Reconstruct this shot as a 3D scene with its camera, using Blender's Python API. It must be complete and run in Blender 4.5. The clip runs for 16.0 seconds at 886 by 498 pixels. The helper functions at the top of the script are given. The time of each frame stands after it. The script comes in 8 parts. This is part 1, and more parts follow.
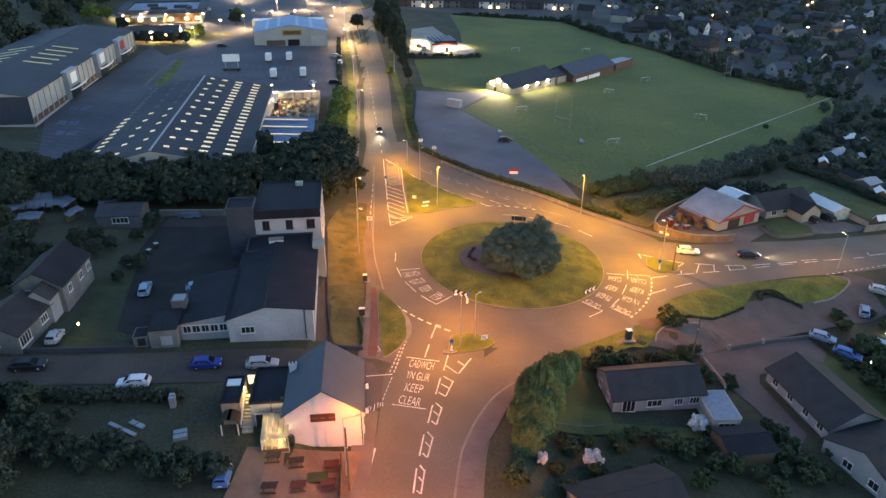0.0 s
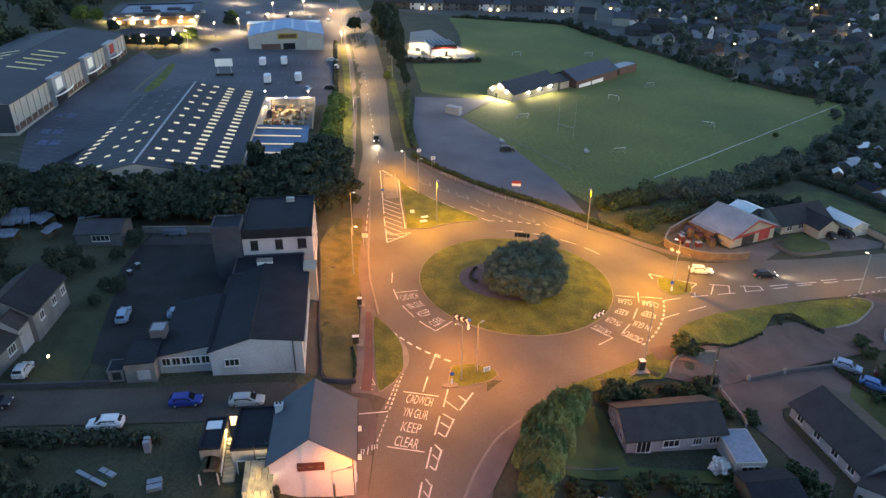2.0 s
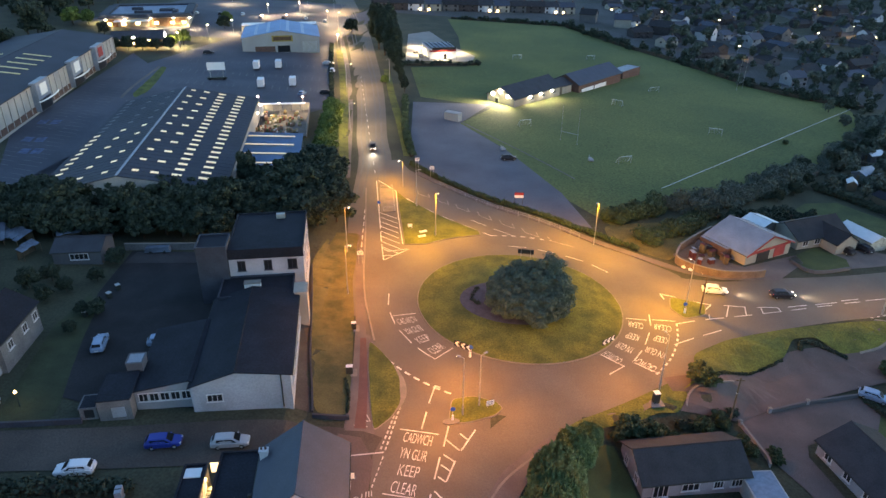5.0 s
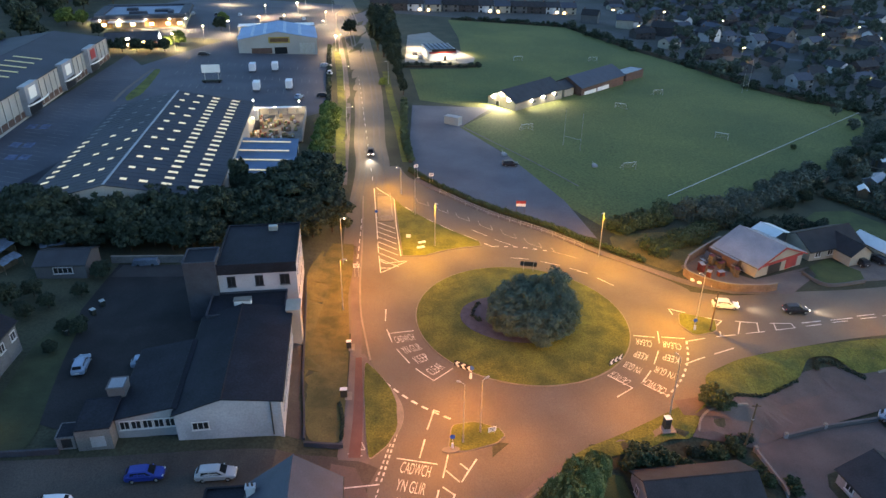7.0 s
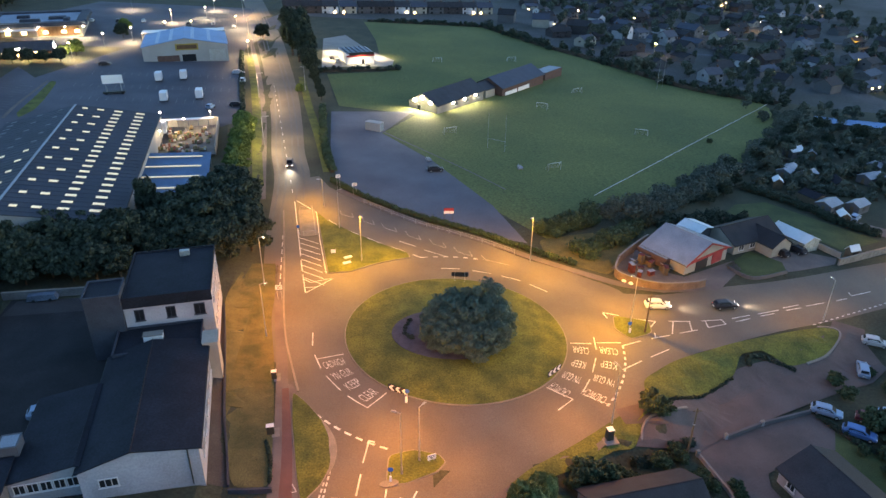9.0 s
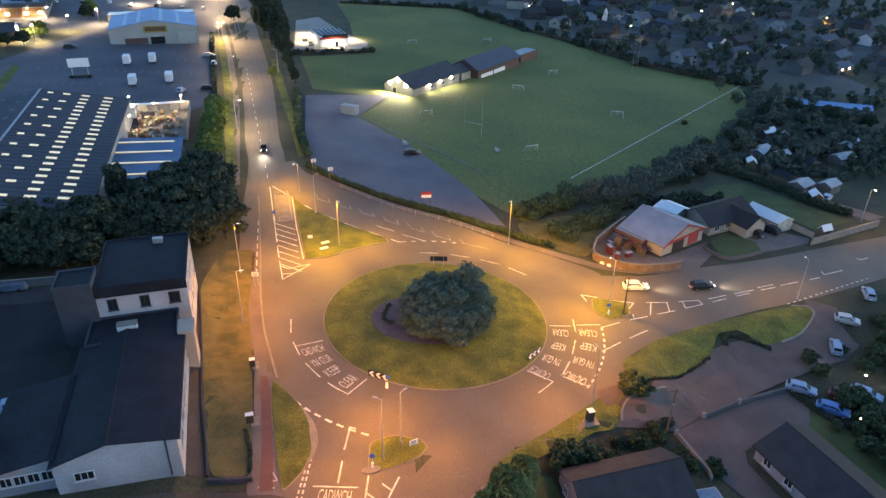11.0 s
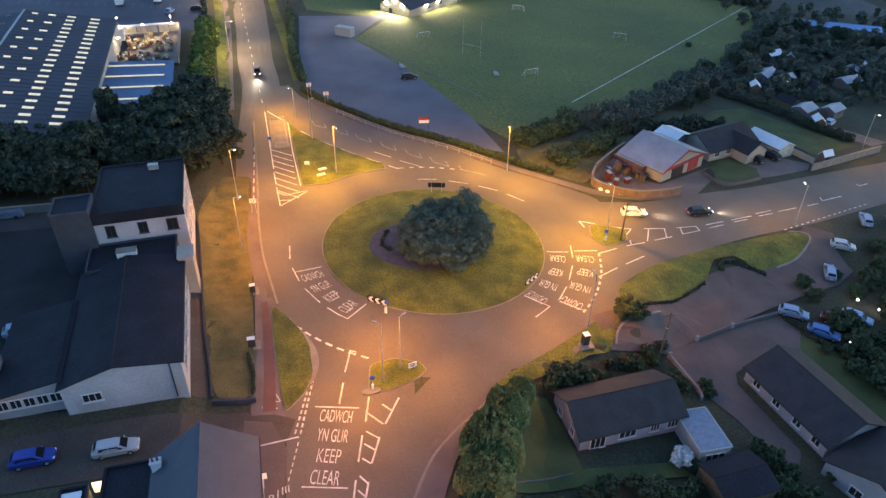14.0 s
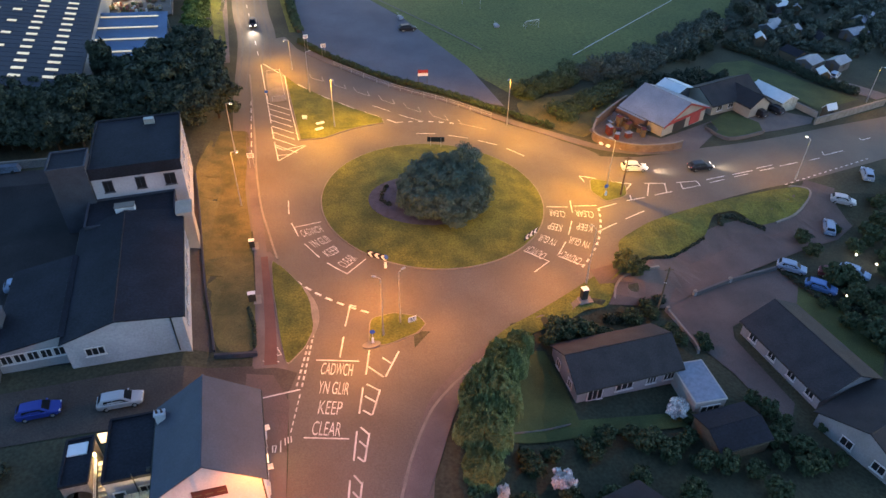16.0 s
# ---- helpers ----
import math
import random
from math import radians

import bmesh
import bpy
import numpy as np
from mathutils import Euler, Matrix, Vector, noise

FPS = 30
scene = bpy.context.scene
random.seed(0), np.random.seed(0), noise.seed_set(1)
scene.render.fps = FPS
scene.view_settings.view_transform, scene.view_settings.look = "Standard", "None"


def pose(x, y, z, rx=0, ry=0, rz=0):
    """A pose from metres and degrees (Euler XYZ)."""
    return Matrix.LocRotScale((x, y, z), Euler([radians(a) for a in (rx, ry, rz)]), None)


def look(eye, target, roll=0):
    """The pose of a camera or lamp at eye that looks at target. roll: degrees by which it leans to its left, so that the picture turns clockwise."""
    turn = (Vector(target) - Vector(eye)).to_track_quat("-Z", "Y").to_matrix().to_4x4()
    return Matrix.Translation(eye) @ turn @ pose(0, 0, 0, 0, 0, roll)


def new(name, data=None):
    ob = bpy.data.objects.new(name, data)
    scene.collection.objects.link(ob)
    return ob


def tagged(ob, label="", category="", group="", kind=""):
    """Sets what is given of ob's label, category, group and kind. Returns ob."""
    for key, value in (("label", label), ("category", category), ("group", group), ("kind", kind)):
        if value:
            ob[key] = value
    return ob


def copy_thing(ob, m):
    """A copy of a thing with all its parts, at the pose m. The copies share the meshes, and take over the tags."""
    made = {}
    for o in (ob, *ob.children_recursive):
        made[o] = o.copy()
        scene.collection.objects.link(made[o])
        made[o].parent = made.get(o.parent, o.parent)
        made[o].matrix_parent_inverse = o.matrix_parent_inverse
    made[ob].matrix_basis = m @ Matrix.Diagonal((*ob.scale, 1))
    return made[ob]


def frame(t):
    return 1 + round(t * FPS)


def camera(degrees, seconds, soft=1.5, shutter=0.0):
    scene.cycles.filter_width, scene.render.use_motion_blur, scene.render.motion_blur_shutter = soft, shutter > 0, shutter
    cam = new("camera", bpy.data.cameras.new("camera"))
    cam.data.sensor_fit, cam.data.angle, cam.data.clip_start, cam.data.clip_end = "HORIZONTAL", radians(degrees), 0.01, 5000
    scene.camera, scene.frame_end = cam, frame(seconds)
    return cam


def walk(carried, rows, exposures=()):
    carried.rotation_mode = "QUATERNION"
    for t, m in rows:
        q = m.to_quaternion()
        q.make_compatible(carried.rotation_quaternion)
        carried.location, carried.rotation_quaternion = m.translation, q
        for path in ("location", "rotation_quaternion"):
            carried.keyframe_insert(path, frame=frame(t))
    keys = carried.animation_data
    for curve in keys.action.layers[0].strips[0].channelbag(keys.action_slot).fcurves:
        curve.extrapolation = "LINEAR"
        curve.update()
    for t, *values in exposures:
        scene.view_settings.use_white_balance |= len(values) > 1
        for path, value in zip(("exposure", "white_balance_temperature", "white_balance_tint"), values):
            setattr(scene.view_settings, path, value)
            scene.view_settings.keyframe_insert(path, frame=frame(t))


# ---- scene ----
SKY, LP, EXPO = 0.079, 1200, 3.1
cam = camera(66.1, 16.0)
# seconds, place, bearing to the left, pitch and roll
PATH = [
    (0, -9.266, -116.518, 61.774, 2.118, -27.144, 0.43),
    (0.5, -9.378, -114.017, 61.692, 2.099, -27.113, 0.46),
    (1, -9.494, -111.876, 61.623, 2.072, -27.090, 0.49),
    (1.5, -9.613, -110.026, 61.564, 2.040, -27.073, 0.52),
    (2, -9.732, -108.405, 61.515, 2.005, -27.063, 0.54),
    (2.5, -9.848, -106.953, 61.473, 1.967, -27.058, 0.56),
    (3, -9.961, -105.620, 61.437, 1.929, -27.058, 0.58),
    (3.5, -10.067, -104.358, 61.406, 1.893, -27.062, 0.60),
    (4, -10.164, -103.129, 61.377, 1.859, -27.068, 0.62),
    (6.5, -10.449, -96.645, 61.225, 1.788, -27.120, 0.68),
    (7, -10.451, -95.234, 61.182, 1.805, -27.128, 0.68),
    (7.5, -10.428, -93.815, 61.131, 1.836, -27.134, 0.68),
    (8, -10.380, -92.420, 61.070, 0.094, -27.108, 0.68),
    (8.5, -10.304, -91.096, 60.999, -3.166, -27.058, 0.68),
    (9, -10.198, -89.898, 60.915, -4.864, -27.023, 0.68),
    (9.6, -10.359, -89.505, 60.758, -6.519, -27.000, 0.89),
    (10.3, -10.446, -89.291, 60.673, -7.093, -27.150, 1.01),
    (11.5, -10.490, -89.184, 60.630, -7.162, -29.549, 1.07),
    (12, -10.490, -89.184, 60.598, -7.263, -30.525, 1.08),
    (12.5, -10.490, -89.184, 60.565, -7.336, -31.511, 1.09),
    (13, -10.490, -89.184, 60.533, -7.388, -32.499, 1.11),
    (13.5, -10.490, -89.184, 60.501, -7.425, -33.486, 1.12),
    (14, -10.490, -89.184, 60.469, -7.454, -34.464, 1.13),
    (14.5, -10.490, -89.184, 60.437, -7.481, -35.429, 1.14),
    (15, -10.490, -89.184, 60.404, -7.513, -36.374, 1.15),
    (15.5, -10.490, -89.184, 60.372, -7.557, -37.295, 1.17),
    (16, -10.490, -89.184, 60.340, -7.618, -38.185, 1.18),
]
# seconds, stops, kelvin, tint
EXPOSURE = [(0, EXPO + 0.06, 8800, 18), (4, EXPO + 0.02, 8200, 16), (9, EXPO, 7700, 15), (12.5, EXPO, 7550, 18), (16, EXPO, 7550, 20)]
walk(cam, [(t, look((x, y, z), (x - 10 * math.sin(radians(yaw)) * math.cos(radians(pitch)), y + 10 * math.cos(radians(yaw)) * math.cos(radians(pitch)), z + 10 * math.sin(radians(pitch))), roll)) for t, x, y, z, yaw, pitch, roll in PATH], EXPOSURE)

# ---- sky, dusk light ----
world = bpy.data.worlds.new("dusk_sky")
scene.world = world
world.use_nodes = True
wn = world.node_tree.nodes
sky = wn.new("ShaderNodeTexSky")
sky.sky_type = "NISHITA"
sky.sun_disc = False
sky.sun_elevation = radians(7.0)
sky.sun_rotation = radians(95)
sky.air_density, sky.dust_density, sky.ozone_density = 1.0, 0.4, 4.0
world.node_tree.links.new(sky.outputs[0], wn["Background"].inputs[0])
wn["Background"].inputs[1].default_value = SKY
sun_data = bpy.data.lights.new("sun", "SUN")
sun_data.energy, sun_data.angle, sun_data.color = 0.02, radians(30), (0.75, 0.85, 1.0)
new("sun", sun_data).matrix_world = look((0, 0, 200), (-140, 0, 0))


# ---- lie of the land ----
def smooth(a, b, v):
    t = min(max((v - a) / (b - a), 0.0), 1.0)
    return t * t * (3 - 2 * t)


def h(x, y):
    """Height of the ground: it falls to the east, the western plots lie higher and the south-eastern gardens lower."""
    z = -0.0454 * max(min(x, 200), -200)
    z += 1.0 * smooth(33, 37, -(x + 0.12 * y))
    east_of_road = x - float(np.interp(y, [-80, -60, -47, -39, -32, -28, -24, -19, -12], [-8, -7, -5, -2, 3, 8, 18, 25, 26]))
    south_of_road = float(np.interp(x, [15, 25, 33, 44, 62, 90, 300], [40, -13, -8, -3, 1.6, 8, 60])) - y
    z -= 2.4 * smooth(2, 9, min(0.75 * east_of_road, 0.9 * south_of_road))
    return z


# ---- materials ----
def shade(name, color, rough=0.8, vary=0.25, scale=1.0, fine=12.0, bump=0.15, metal=0.0, other=None, spec=0.3, random_value=0.0):
    """A worn surface: base colour with broad stains and fine grain, and a little relief."""
    m = bpy.data.materials.new(name)
    m.use_nodes = True
    n, l = m.node_tree.nodes, m.node_tree.links
    b = n["Principled BSDF"]
    b.inputs["Roughness"].default_value, b.inputs["Metallic"].default_value = rough, metal
    b.inputs["Specular IOR Level"].default_value = spec
    tc = n.new("ShaderNodeTexCoord")
    big, small = n.new("ShaderNodeTexNoise"), n.new("ShaderNodeTexNoise")
    big.inputs["Scale"].default_value, big.inputs["Detail"].default_value = scale, 5
    small.inputs["Scale"].default_value, small.inputs["Detail"].default_value = scale * fine, 3
    l.new(tc.outputs["Object"], big.inputs["Vector"]), l.new(tc.outputs["Object"], small.inputs["Vector"])
    ramp = n.new("ShaderNodeValToRGB")
    second = other or tuple(c * (1 - vary) for c in color)
    ramp.color_ramp.elements[0].color, ramp.color_ramp.elements[1].color = (*second, 1), (*color, 1)
    ramp.color_ramp.elements[0].position, ramp.color_ramp.elements[1].position = 0.32, 0.66
    l.new(big.outputs["Fac"], ramp.inputs[0])
    mix = n.new("ShaderNodeMixRGB")
    mix.blend_type, mix.inputs[0].default_value = "OVERLAY", min(0.9, vary * 1.6)
    l.new(ramp.outputs[0], mix.inputs[1]), l.new(small.outputs["Fac"], mix.inputs[2])
    out = mix.outputs[0]
    if random_value:
        info, hsv, ma = n.new("ShaderNodeObjectInfo"), n.new("ShaderNodeHueSaturation"), n.new("ShaderNodeMath")
        ma.operation = "MULTIPLY_ADD"
        ma.inputs[1].default_value, ma.inputs[2].default_value = random_value, 1 - random_value / 2
        l.new(info.outputs["Random"], ma.inputs[0]), l.new(ma.outputs[0], hsv.inputs["Value"]), l.new(out, hsv.inputs["Color"])
        out = hsv.outputs[0]
    l.new(out, b.inputs["Base Color"])
    if bump:
        bm_ = n.new("ShaderNodeBump")
        bm_.inputs["Strength"].default_value, bm_.inputs["Distance"].default_value = bump, 0.05
        l.new(small.outputs["Fac"], bm_.inputs["Height"]), l.new(bm_.outputs[0], b.inputs["Normal"])
    return m


def glow(name, color, strength):
    m = bpy.data.materials.new(name)
    m.use_nodes = True
    b = m.node_tree.nodes["Principled BSDF"]
    b.inputs["Base Color"].default_value = (*color, 1)
    b.inputs["Emission Color"].default_value, b.inputs["Emission Strength"].default_value = (*color, 1), strength
    return m


def foliage(name, dark, light, rough=0.7):
    """Leaves: each leaf clump takes its own tone."""
    m = bpy.data.materials.new(name)
    m.use_nodes = True
    n, l = m.node_tree.nodes, m.node_tree.links
    b = n["Principled BSDF"]
    b.inputs["Roughness"].default_value, b.inputs["Specular IOR Level"].default_value = rough, 0.15
    geo, tc, noise_ = n.new("ShaderNodeNewGeometry"), n.new("ShaderNodeTexCoord"), n.new("ShaderNodeTexNoise")
    noise_.inputs["Scale"].default_value = 0.5
    l.new(tc.outputs["Object"], noise_.inputs["Vector"])
    add = n.new("ShaderNodeMath")
    add.operation = "MULTIPLY_ADD"
    add.inputs[1].default_value = 0.5
    l.new(geo.outputs["Random Per Island"], add.inputs[0]), l.new(noise_.outputs["Fac"], add.inputs[2])
    ramp = n.new("ShaderNodeValToRGB")
    ramp.color_ramp.elements[0].color, ramp.color_ramp.elements[1].color = (*dark, 1), (*light, 1)
    ramp.color_ramp.elements[0].position, ramp.color_ramp.elements[1].position = 0.35, 1.0
    l.new(add.outputs[0], ramp.inputs[0]), l.new(ramp.outputs[0], b.inputs["Base Color"])
    return m


GROUND = shade("scrub_ground", (0.055, 0.058, 0.034), 0.95, 0.45, 0.12, 24, 0.6, other=(0.03, 0.036, 0.023))
ASPHALT = shade("asphalt", (0.122, 0.108, 0.086), 0.75, 0.26, 0.1, 60, 0.25, other=(0.088, 0.078, 0.063), spec=0.4)
ASPHALT_DARK = shade("dark_asphalt", (0.07, 0.077, 0.096), 0.8, 0.35, 0.05, 60, 0.25, other=(0.037, 0.042, 0.056), spec=0.4)
# yard tones near black: shade from the trees around is put into them
YARD_TAR = shade("shaded_yard_tarmac", (0.024, 0.024, 0.025), 0.9, 0.45, 0.2, 30, 0.3, other=(0.013, 0.013, 0.014))
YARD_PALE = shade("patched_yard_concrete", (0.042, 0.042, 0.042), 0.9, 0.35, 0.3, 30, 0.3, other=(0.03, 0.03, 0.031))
PALE_WALL = shade("dull_pale_render", (0.15, 0.148, 0.146), 0.9, 0.35, 0.4, 16, 0.15, other=(0.095, 0.095, 0.096))
OLD_BLUE = shade("weathered_blue_sheet", (0.11, 0.15, 0.2), 0.6, 0.5, 0.5, 10, 0.2, other=(0.05, 0.065, 0.085))
SUBURB = shade("garden_ground", (0.075, 0.078, 0.08), 0.95, 0.5, 0.03, 40, 0.4, other=(0.035, 0.042, 0.036))
STREET = shade("brown_street_tarmac", (0.072, 0.06, 0.05), 0.85, 0.4, 0.15, 40, 0.25, other=(0.042, 0.036, 0.031))
GRAVEL = shade("gravel_tarmac", (0.122, 0.122, 0.142), 0.9, 0.3, 0.07, 80, 0.4, other=(0.082, 0.082, 0.098))
# same grass as LAWN in a darker tone
DARK_LAWN = shade("dark_lawn_grass", (0.044, 0.055, 0.026), 0.95, 0.5, 0.25, 40, 0.7, other=(0.026, 0.034, 0.017))
PAVING = shade("pavement_tarmac", (0.145, 0.12, 0.108), 0.85, 0.3, 0.3, 40, 0.25, other=(0.1, 0.086, 0.08))
RED_TARMAC = shade("red_cycle_tarmac", (0.13, 0.066, 0.058), 0.85, 0.3, 0.4, 40, 0.25, other=(0.1, 0.05, 0.045))
KERB = shade("kerb_concrete", (0.21, 0.19, 0.165), 0.85, 0.25, 0.5, 20, 0.2)
BAY_PAINT = shade("faded_bay_paint", (0.22, 0.22, 0.22), 0.8, 0.5, 0.5, 20, 0.1, other=(0.1, 0.1, 0.1))
PAINT = shade("road_paint", (0.62, 0.61, 0.58), 0.6, 0.35, 0.9, 25, 0.1, other=(0.34, 0.33, 0.31))
WORN_PAINT = shade("worn_road_paint", (0.36, 0.34, 0.3), 0.7, 0.5, 0.9, 25, 0.1, other=(0.17, 0.155, 0.13))
GRASS = shade("mown_grass", (0.118, 0.132, 0.026), 0.95, 0.55, 0.3, 14, 0.9, other=(0.05, 0.066, 0.017))
GRASS_WORN = shade("worn_verge_grass", (0.128, 0.112, 0.042), 0.95, 0.6, 0.35, 22, 0.9, other=(0.062, 0.064, 0.024))
FIELD = shade("playing_field_grass", (0.128, 0.136, 0.04), 0.95, 0.5, 0.03, 60, 0.7, other=(0.08, 0.1, 0.032))
LAWN = shade("lawn_grass", (0.07, 0.088, 0.03), 0.95, 0.5, 0.25, 40, 0.7, other=(0.04, 0.054, 0.02))
SOIL = shade("flower_bed_soil", (0.075, 0.075, 0.095), 0.95, 0.3, 1.0, 15, 0.5)
WHITE = shade("white_render", (0.52, 0.52, 0.54), 0.85, 0.12, 0.3, 20, 0.1, other=(0.44, 0.44, 0.45))
CREAM = shade("cream_render", (0.33, 0.3, 0.25), 0.85, 0.2, 0.3, 20, 0.15)
GREY_RENDER = shade("grey_render", (0.1, 0.1, 0.105), 0.9, 0.16, 0.3, 20, 0.2)
STONE = shade("stone_wall", (0.24, 0.21, 0.18), 0.9, 0.35, 1.2, 8, 0.5)
FAR_BRICK = shade("dull_brick_wall", (0.06, 0.053, 0.055), 0.9, 0.3, 1.0, 14, 0.3)
GARDEN_WALL = shade("brown_block_wall", (0.17, 0.12, 0.09), 0.9, 0.35, 0.8, 10, 0.3)
LANE_TAR = shade("lane_tarmac", (0.115, 0.088, 0.08), 0.85, 0.3, 0.2, 40, 0.2, other=(0.075, 0.06, 0.056))
BRICK = shade("brick_wall", (0.13, 0.075, 0.06), 0.9, 0.3, 1.0, 14, 0.35)
SLATE = shade("slate_roof", (0.034, 0.037, 0.044), 0.6, 0.25, 0.4, 14, 0.3, other=(0.024, 0.025, 0.03))
RENDER = shade("weathered_white_render", (0.275, 0.28, 0.3), 0.9, 0.16, 0.25, 20, 0.12, other=(0.2, 0.2, 0.2))
SLATE_HUNG = shade("slate_hung_wall", (0.045, 0.051, 0.066), 0.8, 0.3, 0.5, 14, 0.3)
SLATE_BLUE = shade("pale_slate_roof", (0.046, 0.058, 0.083), 0.6, 0.2, 0.4, 14, 0.3)
FELT = shade("felt_roof", (0.014, 0.017, 0.025), 0.78, 0.45, 0.25, 16, 0.3, other=(0.008, 0.01, 0.015), spec=0.2)
TILE = shade("concrete_tile_roof", (0.026, 0.027, 0.031), 0.8, 0.35, 0.5, 12, 0.35, other=(0.017, 0.018, 0.021), random_value=0.4)
SHEET_BLUE = shade("blue_steel_roof", (0.13, 0.27, 0.46), 0.5, 0.2, 0.12, 30, 0.1, metal=0.1)
SHEET_DARK = shade("dark_steel_roof", (0.034, 0.042, 0.058), 0.75, 0.25, 0.1, 30, 0.1)
SHEET_PALE = shade("pale_steel_cladding", (0.34, 0.33, 0.31), 0.6, 0.15, 0.2, 20, 0.05)
TIN = shade("galvanised_sheet_roof", (0.26, 0.29, 0.33), 0.5, 0.25, 0.3, 20, 0.1, metal=0.2)
DIM_GLASS = shade("algae_stained_panel", (0.45, 0.45, 0.38), 0.6, 0.4, 1.2, 10, 0.1)
# rooflight glow stands in for indoor lamps; far western panels are left dark
UNLIT_ROOFLIGHT = shade("unlit_rooflight", (0.1, 0.11, 0.13), 0.6, 0.3, 0.6, 10, 0.05)
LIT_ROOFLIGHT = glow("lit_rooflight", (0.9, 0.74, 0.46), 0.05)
SKYLIGHT = shade("translucent_rooflight", (0.58, 0.62, 0.64), 0.4, 0.1, 1.0, 10, 0.0)
RED_PAINT = shade("red_paint", (0.33, 0.04, 0.04), 0.6, 0.25, 0.8, 12, 0.1)
DARK = shade("dark_opening", (0.02, 0.02, 0.022), 0.6, 0.2, 1.0, 10, 0.0)
FRAME = shade("white_window_frame", (0.5, 0.5, 0.5), 0.5, 0.1, 2.0, 10, 0.0)
STEEL = shade("galvanised_steel", (0.42, 0.42, 0.4), 0.5, 0.2, 2.0, 10, 0.05, metal=0.6)
WOOD = shade("weathered_timber", (0.13, 0.095, 0.06), 0.85, 0.3, 2.0, 10, 0.3)
BARK = shade("bark", (0.07, 0.055, 0.04), 0.95, 0.4, 3.0, 8, 0.6)
RUBBER = shade("tyre_rubber", (0.02, 0.02, 0.02), 0.85, 0.2, 5.0, 6, 0.1)
PLASTIC_DARK = shade("dark_plastic", (0.03, 0.035, 0.03), 0.6, 0.2, 3.0, 6, 0.05)
SIGN_BLUE = shade("blue_sign_face", (0.03, 0.12, 0.5), 0.5, 0.1, 3.0, 5, 0.0)
SIGN_WHITE = shade("white_sign_face", (0.75, 0.75, 0.72), 0.5, 0.1, 3.0, 5, 0.0)
SIGN_BLACK = shade("black_sign_face", (0.02, 0.02, 0.02), 0.5, 0.1, 3.0, 5, 0.0)
YELLOW = shade("pale_yellow_paint", (0.75, 0.62, 0.3), 0.6, 0.15, 1.0, 8, 0.05)
GLASS = bpy.data.materials.new("window_glass")
GLASS.use_nodes = True
gb = GLASS.node_tree.nodes["Principled BSDF"]
gb.inputs["Base Color"].default_value, gb.inputs["Roughness"].default_value = (0.012, 0.014, 0.017, 1), 0.35
gb.inputs["Specular IOR Level"].default_value = 0.2
SHEET_ROOF = shade("pale_blue_flat_roof", (0.17, 0.22, 0.29), 0.6, 0.25, 0.1, 20, 0.1)
# brick made lighter and more orange: lamplight on the restaurant is in the colour
LIT_BRICK = shade("lamplit_brick_wall", (0.26, 0.14, 0.07), 0.9, 0.3, 1.0, 14, 0.3)
LEAF = foliage("broad_leaves", (0.024, 0.04, 0.022), (0.064, 0.098, 0.048))
LEAF_LIME = foliage("pale_leaves", (0.045, 0.075, 0.02), (0.13, 0.18, 0.05))
LEAF_DARK = foliage("dark_evergreen_leaves", (0.016, 0.027, 0.019), (0.039, 0.058, 0.04))
# paler, greyer leaves: the haze of distance is put into their colour
LEAF_FAR = foliage("hazed_garden_leaves", (0.042, 0.058, 0.046), (0.088, 0.112, 0.088))
LEAF_ISLAND = foliage("grey_green_leaves", (0.055, 0.09, 0.07), (0.092, 0.14, 0.104))
LEAF_WILLOW = foliage("weeping_leaves", (0.054, 0.088, 0.036), (0.15, 0.205, 0.085))
BRIGHT_RENDER = shade("clean_white_render", (0.35, 0.36, 0.39), 0.9, 0.18, 0.25, 20, 0.12, other=(0.27, 0.275, 0.29))
BLOSSOM = foliage("white_blossom", (0.25, 0.27, 0.27), (0.75, 0.78, 0.78))
LAMP_GLOW = glow("sodium_lamp_glass", (1.0, 0.75, 0.38), 12)
WARM_GLOW = glow("warm_lit_window", (1.0, 0.66, 0.28), 3.0)
DIM_GLOW = glow("dim_lit_door", (1.0, 0.75, 0.38), 0.3)
COOL_GLOW = glow("white_floodlight_glass", (1.0, 0.93, 0.78), 14)
HEAD_GLOW = glow("headlamp_glass", (1.0, 0.95, 0.8), 2.5)
TAIL_GLOW = glow("tail_lamp_glass", (1.0, 0.05, 0.03), 2.0)


# ---- mesh helpers ----
def box(bm, c, s, rz=0.0, top=1.0):
    """A box about c with size s, turned rz degrees; top scales its upper face."""
    a, vs = radians(rz), []
    for k in (-0.5, 0.5):
        f = top if k > 0 else 1.0
        for i, j in ((-0.5, -0.5), (0.5, -0.5), (0.5, 0.5), (-0.5, 0.5)):
            x, y = i * s[0] * f, j * s[1] * f
            vs.append(bm.verts.new((c[0] + x * math.cos(a) - y * math.sin(a), c[1] + x * math.sin(a) + y * math.cos(a), c[2] + k * s[2])))
    for f in ((3, 2, 1, 0), (4, 5, 6, 7), (0, 1, 5, 4), (1, 2, 6, 5), (2, 3, 7, 6), (3, 0, 4, 7)):
        bm.faces.new([vs[i] for i in f])
    return bm


